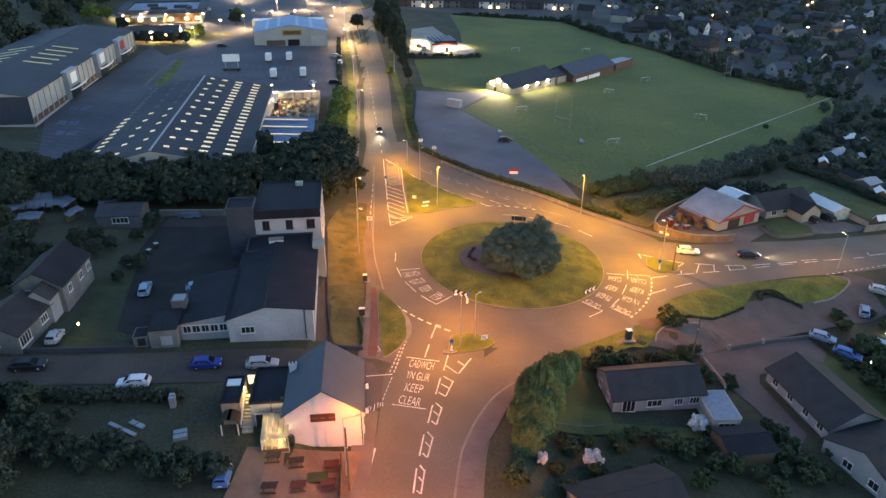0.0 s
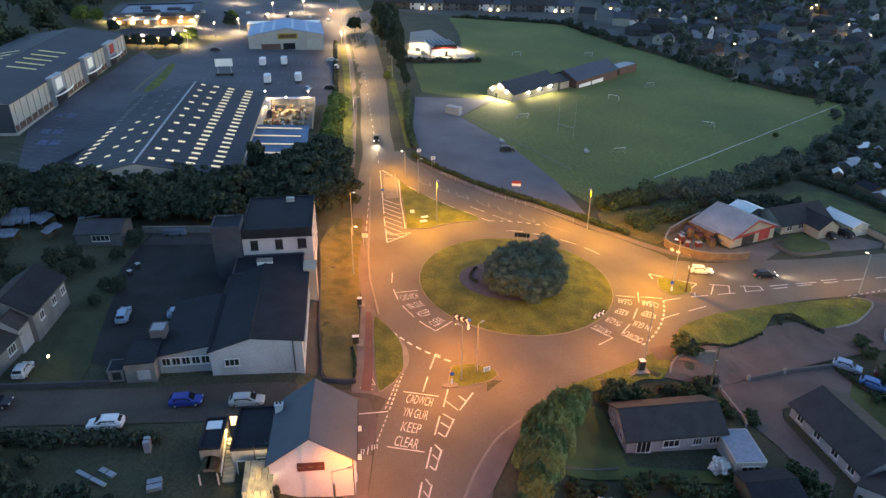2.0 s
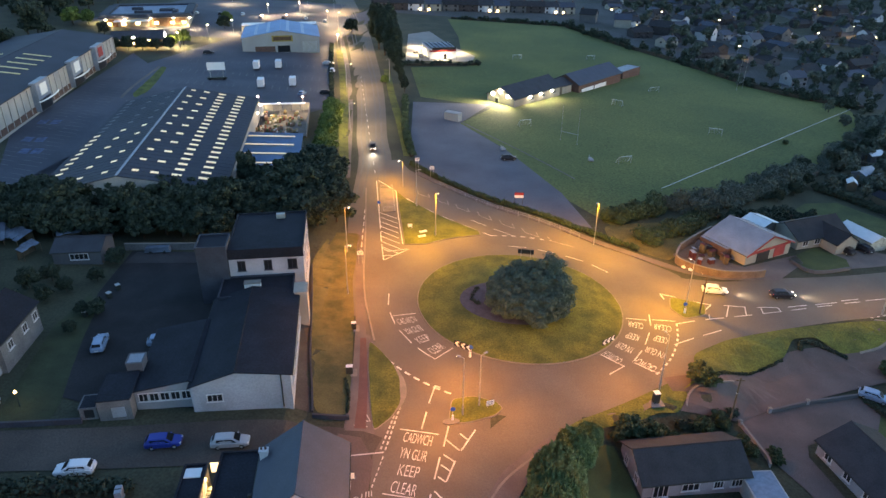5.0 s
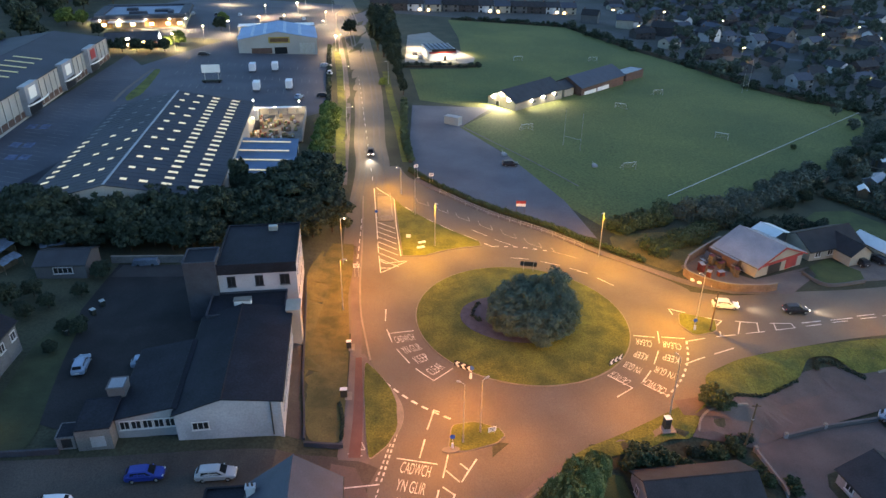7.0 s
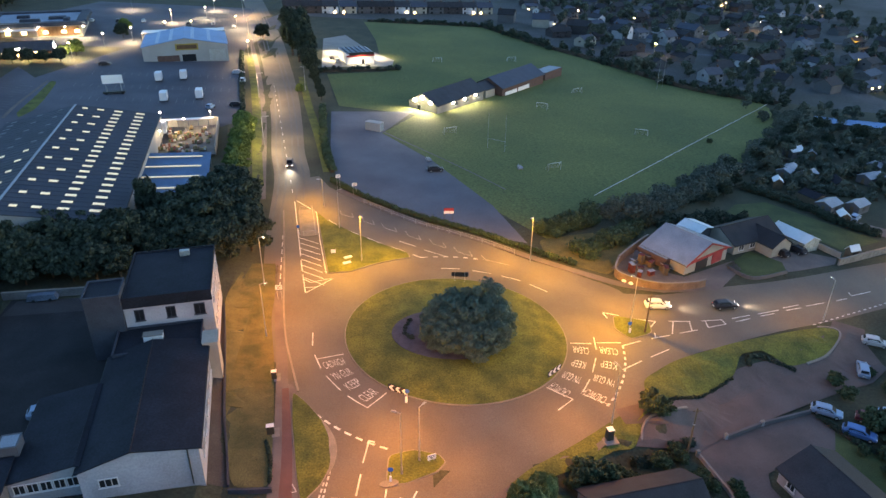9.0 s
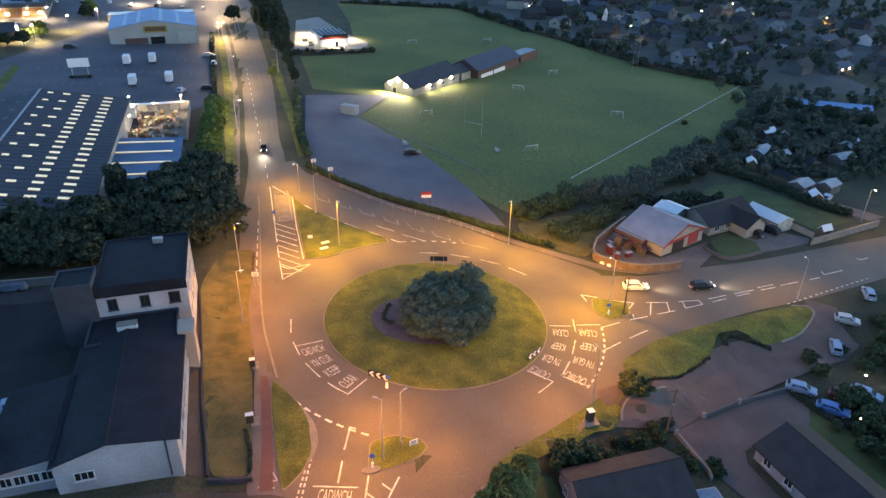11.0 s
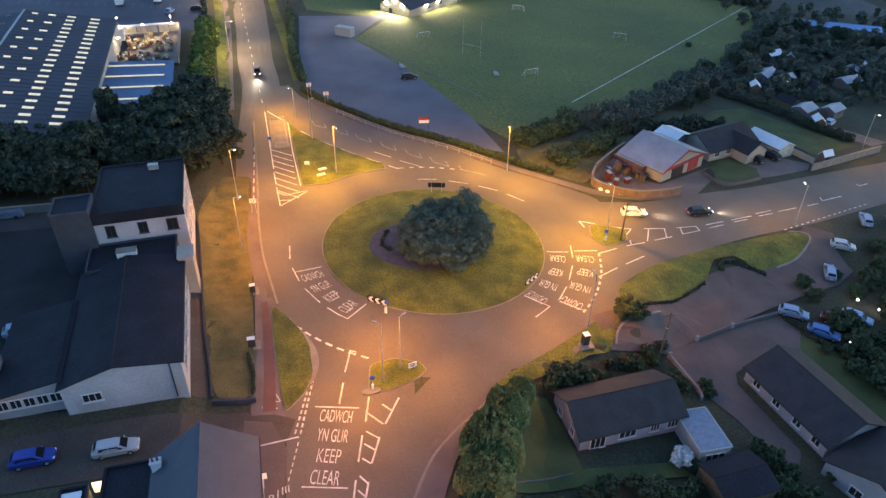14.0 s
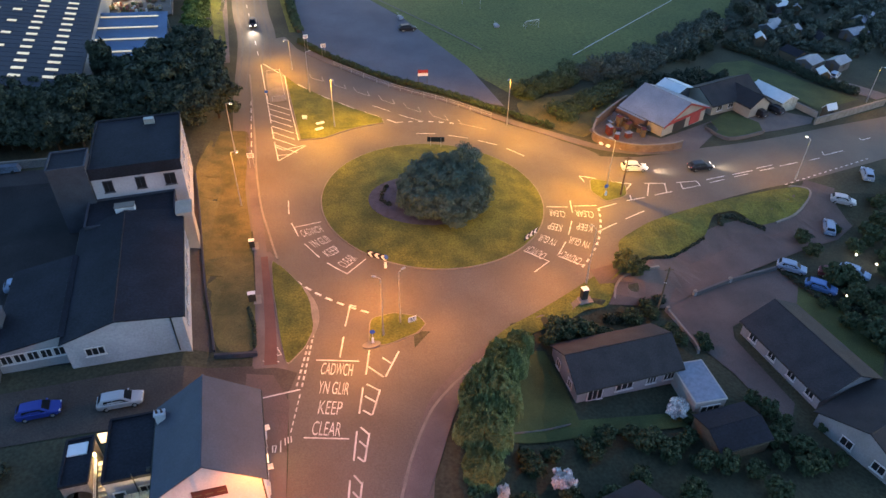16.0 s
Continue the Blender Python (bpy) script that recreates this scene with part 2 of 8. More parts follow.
def tube(bm, a, b, r1, r2=None, n=8):
    """A capped round bar from a to b."""
    a, b, r2 = Vector(a), Vector(b), r1 if r2 is None else r2
    q = (b - a).to_track_quat("Z", "Y").to_matrix()
    rings = []
    for p, r in ((a, r1), (b, r2)):
        rings.append([bm.verts.new(p + q @ Vector((r * math.cos(t), r * math.sin(t), 0))) for t in (2 * math.pi * i / n for i in range(n))])
    for i in range(n):
        bm.faces.new((rings[0][i], rings[0][(i + 1) % n], rings[1][(i + 1) % n], rings[1][i]))
    bm.faces.new(rings[0][::-1]), bm.faces.new(rings[1])
    return bm


def prism(bm, pts, z0, z1):
    """An upright prism over a plan; z0, z1 numbers."""
    if sum(pts[i - 1][0] * pts[i][1] - pts[i][0] * pts[i - 1][1] for i in range(len(pts))) < 0:
        pts = pts[::-1]
    lo, up = [bm.verts.new((x, y, z0)) for x, y in pts], [bm.verts.new((x, y, z1)) for x, y in pts]
    bm.faces.new(lo[::-1]), bm.faces.new(up)
    for i in range(len(pts)):
        j = (i + 1) % len(pts)
        bm.faces.new((lo[i], lo[j], up[j], up[i]))
    return bm


def solid(bm, profile, y0, y1):
    """A profile in x, z drawn out along y."""
    a, b = [bm.verts.new((x, y0, z)) for x, z in profile], [bm.verts.new((x, y1, z)) for x, z in profile]
    bm.faces.new(a), bm.faces.new(b[::-1])
    for i in range(len(profile)):
        j = (i + 1) % len(profile)
        bm.faces.new((a[j], a[i], b[i], b[j]))
    bmesh.ops.recalc_face_normals(bm, faces=bm.faces)
    return bm


def mesh_of(name, bm, material, smooth_faces=False):
    me = bpy.data.meshes.new(name)
    bm.to_mesh(me)
    bm.free()
    me.materials.append(material)
    if smooth_faces:
        me.polygons.foreach_set("use_smooth", [True] * len(me.polygons))
    return me


def part(name, bm, material, parent, label="", at=None):
    ob = new(name, mesh_of(name, bm, material))
    ob.parent = parent
    if at is not None:
        ob.matrix_basis = at
    return tagged(ob, label) if label else ob


def thing(name, x, y, rz=0.0, label="", category="", group="", z=None, kind=""):
    ob = new(name)
    ob.empty_display_size = 0.3
    ob.matrix_basis = pose(x, y, h(x, y) if z is None else z, 0, 0, rz)
    return tagged(ob, label, category, group, kind)


def drape(name, pts, lift, material, label, category, step=4.0, kind="structure", thick=0.0, parent=None):
    """A sheet over a plan outline that follows the ground, lift metres above it; thick gives it an edge."""
    bm = bmesh.new()
    bm.faces.new([bm.verts.new((x, y, 0)) for x, y in pts])
    if bm.faces[:][0].normal.z < 0 or sum(pts[i - 1][0] * pts[i][1] - pts[i][0] * pts[i - 1][1] for i in range(len(pts))) < 0:
        bmesh.ops.reverse_faces(bm, faces=bm.faces[:])
    bmesh.ops.triangulate(bm, faces=bm.faces[:])
    for axis in (0, 1):
        lo, hi = min(p[axis] for p in pts), max(p[axis] for p in pts)
        k = math.ceil(lo / step) * step
        while k < hi:
            no = (1, 0, 0) if axis == 0 else (0, 1, 0)
            bmesh.ops.bisect_plane(bm, geom=bm.verts[:] + bm.edges[:] + bm.faces[:], plane_co=tuple(k * c for c in no), plane_no=no)
            k += step
    if thick:
        ext = bmesh.ops.extrude_face_region(bm, geom=bm.faces[:])
        low = {v for v in bm.verts} - {v for v in ext["geom"] if isinstance(v, bmesh.types.BMVert)}
        for v in bm.verts:
            v.co.z = h(v.co.x, v.co.y) + lift - (thick if v in low else 0)
    else:
        for v in bm.verts:
            v.co.z = h(v.co.x, v.co.y) + lift
    bmesh.ops.recalc_face_normals(bm, faces=bm.faces[:])
    me = mesh_of(name, bm, material)
    if not thick:
        flip = sum(p.normal.z * p.area for p in me.polygons) < 0
        if flip:
            me.flip_normals()
    ob = new(name, me)
    if parent is not None:
        ob.parent = parent
        return tagged(ob, label) if label else ob
    return tagged(ob, label, category, "", kind)


def spline(pts, n=8):
    """Smooth points through a few given ones (any number of columns)."""
    out, p = [], [np.array(q, float) for q in pts]
    for i in range(len(p) - 1):
        a, b, c, d = p[max(i - 1, 0)], p[i], p[i + 1], p[min(i + 2, len(p) - 1)]
        for t in np.linspace(0, 1, n, endpoint=False):
            out.append(0.5 * ((2 * b) + (c - a) * t + (2 * a - 5 * b + 4 * c - d) * t * t + (3 * b - a - 3 * c + d) * t**3))
    return out + [p[-1]]


def strip_plan(ctrl, n=6):
    """The outline of a band: control points of x, y and width along its middle."""
    s, left, right = spline(ctrl, n), [], []
    for i, (x, y, w) in enumerate(s):
        d = s[min(i + 1, len(s) - 1)][:2] - s[max(i - 1, 0)][:2]
        d = d / np.linalg.norm(d)
        left.append((x - d[1] * w / 2, y + d[0] * w / 2)), right.append((x + d[1] * w / 2, y - d[0] * w / 2))
    return left, right


def band(name, ctrl, lift, material, label, category, n=6, kind="structure", thick=0.0, parent=None):
    """A band along a smooth line that follows the ground."""
    left, right = strip_plan(ctrl, n)
    bm, rows = bmesh.new(), []
    for (ax, ay), (bx, by) in zip(left, right):
        row = []
        for k in (0, 0.5, 1):
            x, y = ax + (bx - ax) * k, ay + (by - ay) * k
            row.append(bm.verts.new((x, y, h(x, y) + lift)))
        rows.append(row)
    for a, b in zip(rows, rows[1:]):
        for k in (0, 1):
            bm.faces.new((a[k], a[k + 1], b[k + 1], b[k]))
    if thick:
        ext = bmesh.ops.extrude_face_region(bm, geom=bm.faces[:])
        for v in ext["geom"]:
            if isinstance(v, bmesh.types.BMVert):
                v.co.z -= thick
    bmesh.ops.recalc_face_normals(bm, faces=bm.faces[:])
    me = mesh_of(name, bm, material)
    if not thick and sum(p.normal.z * p.area for p in me.polygons) < 0:
        me.flip_normals()
    ob = new(name, me)
    if parent is not None:
        ob.parent = parent
        return tagged(ob, label) if label else ob
    return tagged(ob, label, category, "", kind)


CX, CY = -0.3, -0.4


def polar(r, deg):
    return CX + r * math.cos(radians(deg)), CY + r * math.sin(radians(deg))

# ---- ground, roads, kerbed islands ----
def ticks(lo, hi, step, far):
    out = list(np.arange(lo, hi + 0.1, step))
    g = step
    while out[-1] < far:
        g *= 1.3
        out.append(out[-1] + g)
    g = step
    while out[0] > -far:
        g *= 1.3
        out.insert(0, out[0] - g)
    return out


gx, gy = ticks(-110, 110, 2.5, 3000), ticks(-90, 120, 2.5, 3500)
verts = [(x, y, h(x, y)) for y in gy for x in gx]
faces = [(j * len(gx) + i, j * len(gx) + i + 1, (j + 1) * len(gx) + i + 1, (j + 1) * len(gx) + i) for j in range(len(gy) - 1) for i in range(len(gx) - 1)]
me = bpy.data.meshes.new("ground")
me.from_pydata(verts, [], faces)
me.materials.append(GROUND)
tagged(new("ground", me), "dark rough grassy ground reaching the horizon at dusk", "ground", kind="structure")

# circulating carriageway: outer radius by bearing
BEARING = [-180, -167, -150, -135, -115, -100, -75, -52, -38, -20, 0, 25, 35, 55, 78, 90, 120, 150, 172, 180]
OUTER = [27.0, 26.6, 28, 28.2, 28.5, 29.5, 29.2, 30.3, 31, 30, 33, 34, 31.8, 30, 32, 30, 27.5, 29, 27.8, 27]
ring = [polar(float(np.interp(a, BEARING, OUTER)), a) for a in range(-180, 180, 4)]
drape("road", ring, 0.03, ASPHALT, "worn grey asphalt roundabout carriageway under orange lamplight", "road", 6)
band("road", [(-27.5, -8, 5.0), (-30.2, 20, 6.2), (-31.6, 36, 7.0), (-33.2, 64, 8.4), (-36.6, 84, 8.6), (-40.4, 112, 9), (-46, 147, 10), (-55, 195, 11), (-66, 250, 12), (-84, 330, 12), (-118, 480, 12)], 0.045, ASPHALT,
     "straight asphalt road leading away past the shops", "road")
band("road", [(-30, 66, 6), (-24, 53, 7), (-12.5, 41, 9.5), (-3, 34, 10), (6, 27.5, 10), (14, 18, 9)], 0.06, ASPHALT, "asphalt slip lane beside the triangular grass island", "road")
band("road", [(20, -2, 26), (30, 2, 21), (40, 4, 16.5), (52, 7.5, 15), (66, 11, 14), (86, 17.5, 13), (112, 26, 12), (170, 48, 11), (260, 90, 10)], 0.075, ASPHALT, "asphalt road running east from the roundabout", "road")
band("road", [(-13, -14, 15), (-13.5, -30, 15), (-13.2, -45, 14), (-13.4, -60, 13.2), (-13.6, -90, 13), (-14, -140, 13)], 0.09, ASPHALT, "wide asphalt road approach with painted markings", "road")
band("road", [(-10.4, -62, 7.6), (-9.4, -50, 7.6), (-6.4, -41, 8), (-2.0, -34.4, 9), (4, -28.5, 9), (11, -24, 9), (18, -19, 9)], 0.05, ASPHALT, "asphalt exit lane sweeping past the hedge", "road")
band("road", [(-20.6, -38.6, 6.6), (-25, -37.8, 7.4), (-36, -38.6, 7.6), (-52, -41.2, 7), (-70, -43.9, 6.6), (-110, -51, 6)], 0.105, STREET, "dark narrow side street with parked cars", "road")
band("road", [(20, -20.5, 3), (26, -19.4, 4.5), (34, -17.8, 6), (44, -11.8, 6.5), (52, -9.5, 7), (59, -6.4, 7), (64.5, -1.6, 5.5), (67.5, 2.2, 5)], 0.16, LANE_TAR, "reddish tarmac residential lane", "road")

drape("road", [(-37, 68), (-24, 60), (-14, 49), (2, 37), (14, 27), (6, 20), (-18, 12), (-29, -6), (-33, 10), (-34, 36)], 0.026, ASPHALT, "worn asphalt of the northern junction mouth", "road", 6)
# pavements
band("pavement", [(-30.8, 24, 1.6), (-28.6, 6, 1.6), (-26.6, -7, 1.6), (-24.9, -20, 1.8), (-23.6, -30, 2.4), (-23.4, -34.5, 2.6)], 0.12, PAVING, "narrow tarmac pavement along the western kerb", "pavement", thick=0.3)
band("cycle_path", [(-25.2, -14, 0.9), (-24.2, -21, 1.1), (-23.3, -28, 1.3), (-22.8, -34.0, 1.5)], 0.135, RED_TARMAC, "red surfaced cycle path with painted symbol", "cycle path", thick=0.3)
band("pavement", [(-22, 58.5, 1.8), (-15, 51.2, 1.8), (-4, 41, 1.8), (7, 34, 1.8), (17, 25.8, 1.8), (26.5, 19, 1.8), (32, 15.6, 1.8), (39, 14, 2), (47, 14.6, 2)], 0.13, PAVING, "tarmac pavement beside the hedge and railings", "pavement", thick=0.3)
band("pavement", [(-21.6, -46, 2.6), (-21.4, -54, 2.8), (-21.2, -62, 2.6), (-21.4, -90, 2.6)], 0.13, PAVING, "pale tarmac pavement beside the pub", "pavement", thick=0.3)
band("pavement", [(-38.5, 52, 1.6), (-43, 84, 1.6), (-47.2, 112, 1.8), (-53.4, 147, 2), (-63, 195, 2), (-75, 250, 2)], 0.12, PAVING, "pavement along the tree-lined road", "pavement", thick=0.3)
band("grass_verge", [(-40.5, 60, 2.4), (-44.6, 84, 2.6), (-49, 112, 2.6), (-55.4, 147, 2.6), (-65, 195, 2.6)], 0.13, GRASS, "narrow strip of mown roadside grass", "verge")
band("grass_verge", [(-25.6, 70, 1.6), (-30.2, 100, 2.4), (-35.6, 130, 2.4), (-42, 170, 2.4)], 0.1, GRASS, "rough grass strip beside the road", "verge")


def island(name, plan, label, material=GRASS, height=0.16):
    """A kerbed island: concrete edge with a raised top inside."""
    base = drape(name, plan, height - 0.03, KERB, label, "traffic island", 8, thick=0.4)
    mx, my = sum(p[0] for p in plan) / len(plan), sum(p[1] for p in plan) / len(plan)
    inner = []
    for x, y in plan:
        d = math.hypot(x - mx, y - my)
        k = max(0.0, 1 - 0.16 / max(d, 0.3))
        inner.append((mx + (x - mx) * k, my + (y - my) * k))
    top = drape("island_top", inner, height + 0.03, material, "", "", 3 if name == "roundabout_island" else 5, parent=base)
    if name == "roundabout_island":
        for v in top.data.vertices:
            r = math.hypot(v.co.x - CX, v.co.y - CY)
            v.co.z += 0.7 * smooth(17.4, 9, r)
    return base


def rounded(pts, n=4):
    """A closed outline with softened corners."""
    out = []
    for i in range(len(pts)):
        a, b, c = (np.array(pts[k % len(pts)], float) for k in (i - 1, i, i + 1))
        p, q = b + (a - b) * 0.22, b + (c - b) * 0.22
        for t in np.linspace(0, 1, n):
            out.append(tuple((1 - t) ** 2 * p + 2 * t * (1 - t) * b + t * t * q))
    return out


island("roundabout_island", [polar(17.5, a) for a in range(0, 360, 4)], "round mown grass island in the middle of the roundabout")
tri = [(-25.9, 45.4), (-23.6, 41.6), (-17.5, 35.4), (-12.6, 31.2), (-7.0, 27.0)] + [polar(26.2, a) for a in (104, 110, 117, 124, 131)] + [(-21.7, 18.6)]
island("traffic_island", tri, "triangular grassed traffic island with signs")
island("traffic_island", rounded([(-11.3, -27.0), (-8.2, -26.0), (-5.0, -26.9), (-4.2, -28.3), (-5.4, -29.9), (-9.2, -31.7), (-11.6, -31.8)]), "small grass splitter island with lamp posts")
island("traffic_island", rounded([(26.8, 5.0), (32.6, 3.2), (31.8, -0.4), (27.6, -2.2), (25.8, 1.0)]), "small grass splitter island with a lamp post")
west = [(-24.2, -14.6), (-22.2, -16.8), (-19.6, -20.6), (-18.2, -24.5), (-17.9, -28.2), (-19.0, -31.6), (-21.0, -34.4), (-22.0, -30.0), (-23.4, -22.0)]
island("traffic_island", rounded(west), "curved grass island between cycle path and road")
band("kerb_build_out", [(-19.7, -20.6, 0.2), (-18.5, -23.2, 0.6), (-18.0, -25.6, 0.95), (-17.9, -27.8, 0.6), (-18.3, -30.0, 0.2)], 0.2, KERB, "pale worn concrete kerb build-out", "kerb", thick=0.3)
for x, y, tn in ((-11.2, -31.6, 10),):
    nose = thing("island_nose", x, y, tn, "pale rounded concrete nose of the splitter island", "kerb", "island noses", kind="structure")
    bm = bmesh.new()
    rim = [(1.15 * math.cos(a), 0.55 * math.sin(a)) for a in np.linspace(0, 2 * math.pi, 16, endpoint=False)]
    prism(bm, rim, 0.0, 0.26)
    bmesh.ops.bevel(bm, geom=[e for e in bm.edges if all(v.co.z > 0.2 for v in e.verts)], offset=0.05, segments=1)
    part("nose_block", bm, KERB, nose)
drape("grass_verge", rounded([(-30.4, 22), (-29.7, 4), (-27.5, -8), (-25.7, -22), (-24.7, -31.7), (-29.2, -31.7), (-32.1, -19), (-35.0, -4), (-37.6, 8), (-36.4, 22)]), 0.12, GRASS_WORN, "worn grass verge lit orange by street lamps", "verge", 3)
drape("grass_verge", rounded([(21.5, -22), (24.6, -18.6), (25.9, -12.6), (32.7, -7.9), (44.3, -3.3), (56, 0.0), (62.5, 1.3), (64.5, 0.2), (62.5, -2.6), (57.6, -6.1), (51.5, -7.8), (48, -5.2), (44, -6.2), (41, -10.6), (32.8, -15.4), (26, -18.2)]), 0.3, GRASS, "broad mown grass verge between road and lane", "verge", 3)
drape("grass_verge", rounded([(2.6, -32.4), (5.8, -29.6), (9.7, -27.3), (13.3, -25.0), (17.2, -22.3), (21.2, -19.4), (22.4, -22.4), (20.5, -25.6), (17.2, -26.4), (12.8, -28.8), (8.5, -30.8), (4.4, -33.4)]), 0.14, GRASS, "mown grass corner with a utility cabinet", "verge", 3)
drape("grass_verge", rounded([(20, 26), (30, 19), (33, 22), (40, 31), (34, 38), (20, 34)]), 0.1, GRASS_WORN, "rough grass bank beside the hedge", "verge", 4)
drape("flower_bed", [(-1.2 + 9.3 * math.cos(a), -1.6 + 6.9 * math.sin(a)) for a in np.linspace(0, 2 * math.pi, 36, endpoint=False)], 0.9, SOIL, "bare grey stone bed round the island trees", "flower bed", 3, thick=0.6)

drape("pavement", [(-26.2, -13), (-24.4, -13), (-22.4, -17.2), (-21.4, -24), (-20.6, -35.2), (-24.8, -35)], 0.085, PAVING, "worn brown tarmac strip beside the cycle path", "pavement", 3)
drape("road", [(-27, -34.0), (-21.2, -34.4), (-20.6, -48), (-22.6, -48.6), (-23.2, -42), (-28, -42.6)], 0.07, PAVING, "brown tarmac mouth of the side street", "road", 3)
band("kerb", [(-10.0, -66, 0.3), (-9.8, -60, 0.3), (-9.2, -53.1, 0.3), (-8.6, -50.6, 0.3), (-7.5, -47.1, 0.3), (-5.2, -42.1, 0.3), (-2.6, -38.8, 0.3), (0.5, -35.8, 0.3), (3.2, -33.2, 0.3)], 0.17, KERB, "thin pale kerb edging the curving pavement", "kerb", thick=0.4)
band("kerb", [(61.4, 1.5, 0.3), (63.6, 1.2, 0.3), (64.4, 0.2, 0.3), (63.4, -1.7, 0.3), (59.5, -5.0, 0.3), (55, -6.9, 0.3)], 0.32, KERB, "pale kerb round the end of the grass verge", "kerb", thick=0.4)
band("kerb", [(21.6, -24.6, 0.3), (22.4, -22.6, 0.3), (24.2, -20.6, 0.3), (27.2, -19.5, 0.3), (30.4, -18.2, 0.3)], 0.32, KERB, "pale kerb curving into the residential lane", "kerb", thick=0.4)
band("kerb", [(-33.0, 46, 0.3), (-31.3, 33, 0.3), (-29.6, 20, 0.3), (-28.2, 8, 0.3), (-26.6, -2, 0.3), (-25.0, -8.5, 0.3), (-23.4, -14.6, 0.3)], 0.17, KERB, "pale kerb along the western pavement", "kerb", thick=0.4)
TYRE_WORN = shade("tyre_polished_asphalt", (0.082, 0.074, 0.062), 0.6, 0.35, 0.3, 40, 0.15, other=(0.06, 0.055, 0.047), spec=0.5)
for off in (-3.1, -1.5, 1.2, 2.8):
    band("tyre_track", [(-31.6 + off, 40, 0.4), (-33.2 + off, 64, 0.5), (-36.6 + off, 84, 0.5), (-40.4 + off, 112, 0.5), (-46 + off, 147, 0.6), (-55 + off, 195, 0.6), (-66 + off, 250, 0.6), (-84 + off, 330, 0.6)], 0.06, TYRE_WORN, "darker tyre-polished track along the straight road", "road wear")
# fields, car parks, yards
drape("playing_field", [(-22, 306), (44, 305), (66, 255), (85, 221), (106, 176), (131, 157), (129, 130), (82, 74), (57, 53), (36, 45), (22, 34), (14, 47), (1, 81), (-12, 103), (-1, 124), (-26, 131), (-33, 176), (-10, 184), (-12.6, 206), (-15, 251)], 0.08, FIELD, "wide mown green playing field at dusk", "playing field", 12)
drape("car_park", [(-28, 124), (-2, 127), (-12, 103), (1.3, 80), (13, 51), (17.4, 32), (9.5, 35), (-1, 41.5), (-14, 53), (-23, 66), (-26, 90)], 0.12, GRAVEL, "empty dark gravelled car park beside the field", "car park", 6)
drape("car_park", [(-54, 106), (-53, 117), (-62, 165), (-70, 212), (-116, 205), (-128, 150), (-140, 165), (-128, 66), (-108, 26), (-101, 90), (-72, 98)], 0.08, ASPHALT_DARK, "large dark shop car park with bay lines", "car park", 8)
drape("car_park", [(-70, 212), (-58, 330), (-170, 330), (-190, 230), (-150, 205), (-116, 205)], 0.06, ASPHALT_DARK, "lit retail park forecourt", "car park", 12)
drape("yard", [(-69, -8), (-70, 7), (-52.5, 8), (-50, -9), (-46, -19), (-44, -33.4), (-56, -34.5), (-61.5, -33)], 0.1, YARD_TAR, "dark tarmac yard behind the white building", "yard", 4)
drape("path", [(-33.8, -31.6), (-29.6, -31.6), (-32.4, -19), (-35.3, -4), (-37.4, 6), (-38.6, 6), (-36.4, -8), (-34.6, -20)], 0.09, STREET, "bare brown strip between the building and the verge", "path", 3)
drape("lawn", [(-70, -8), (-66.6, -14), (-65.2, -20), (-63.2, -27), (-61.0, -34), (-60.6, -37.2), (-63, -38), (-67, -38.2), (-68.6, -30), (-70.8, -18)], 0.12, DARK_LAWN, "dark lawn beside the yard drive", "lawn", 4)
drape("lawn", [(2.6, -35.6), (5, -33.8), (10, -32.8), (11.4, -37), (11.8, -42.6), (24, -42.4), (24.4, -44.4), (10.2, -45), (3, -45.8), (0.4, -41)], 0.24, LAWN, "garden lawn enclosed by hedges", "lawn", 2.5)
drape("lawn", [(55.2, 23.2), (58.2, 18.6), (67, 21.4), (68, 25), (63.6, 29.8)], 0.14, LAWN, "front lawn beside the road", "lawn", 4)
drape("lawn", [(68, 50), (72.3, 54.5), (81, 56.5), (92, 41.5), (97, 35.6), (84.5, 30.5), (80, 40), (74, 43)], 0.12, LAWN, "dark green back lawn", "lawn", 4)
drape("lawn", [(44, -24), (52, -20.5), (58, -32), (50, -42), (47, -40)], 0.1, LAWN, "dark lawn beside the bungalow", "lawn", 4)
drape("driveway", [(29.5, -24.6), (34.5, -22.2), (41, -20.0), (49.8, -17.5), (51.2, -21), (48, -26.2), (43.6, -25.8), (37.2, -28.8), (36.4, -31), (38.8, -42), (36, -46), (33.5, -37), (31, -32)], 0.12, LANE_TAR, "reddish tarmac drive between the bungalows", "driveway", 4)
drape("forecourt", [(-35, -55.2), (-21.4, -53.6), (-21.8, -62), (-24, -80), (-36, -80)], 0.24, shade("brick_paving", (0.2, 0.13, 0.09), 0.85, 0.3, 0.5, 20, 0.2), "red block paving in front of the pub", "forecourt", 4)
drape("forecourt", [(40, 21.5), (45, 18.6), (58, 25.5), (58, 22), (50, 14), (47.5, 13.6), (38.5, 12.6), (33, 15), (31.8, 22), (42, 32)], 0.14, PAVING, "worn tarmac forecourt of the red garage", "forecourt", 4)
drape("forecourt", [(-36, 188), (-8, 194), (-7, 206), (-18, 226), (-30, 262), (-40, 250)], 0.1, shade("forecourt_concrete", (0.25, 0.24, 0.22), 0.8, 0.2, 0.2, 20, 0.1), "lit concrete petrol station forecourt", "forecourt", 8)

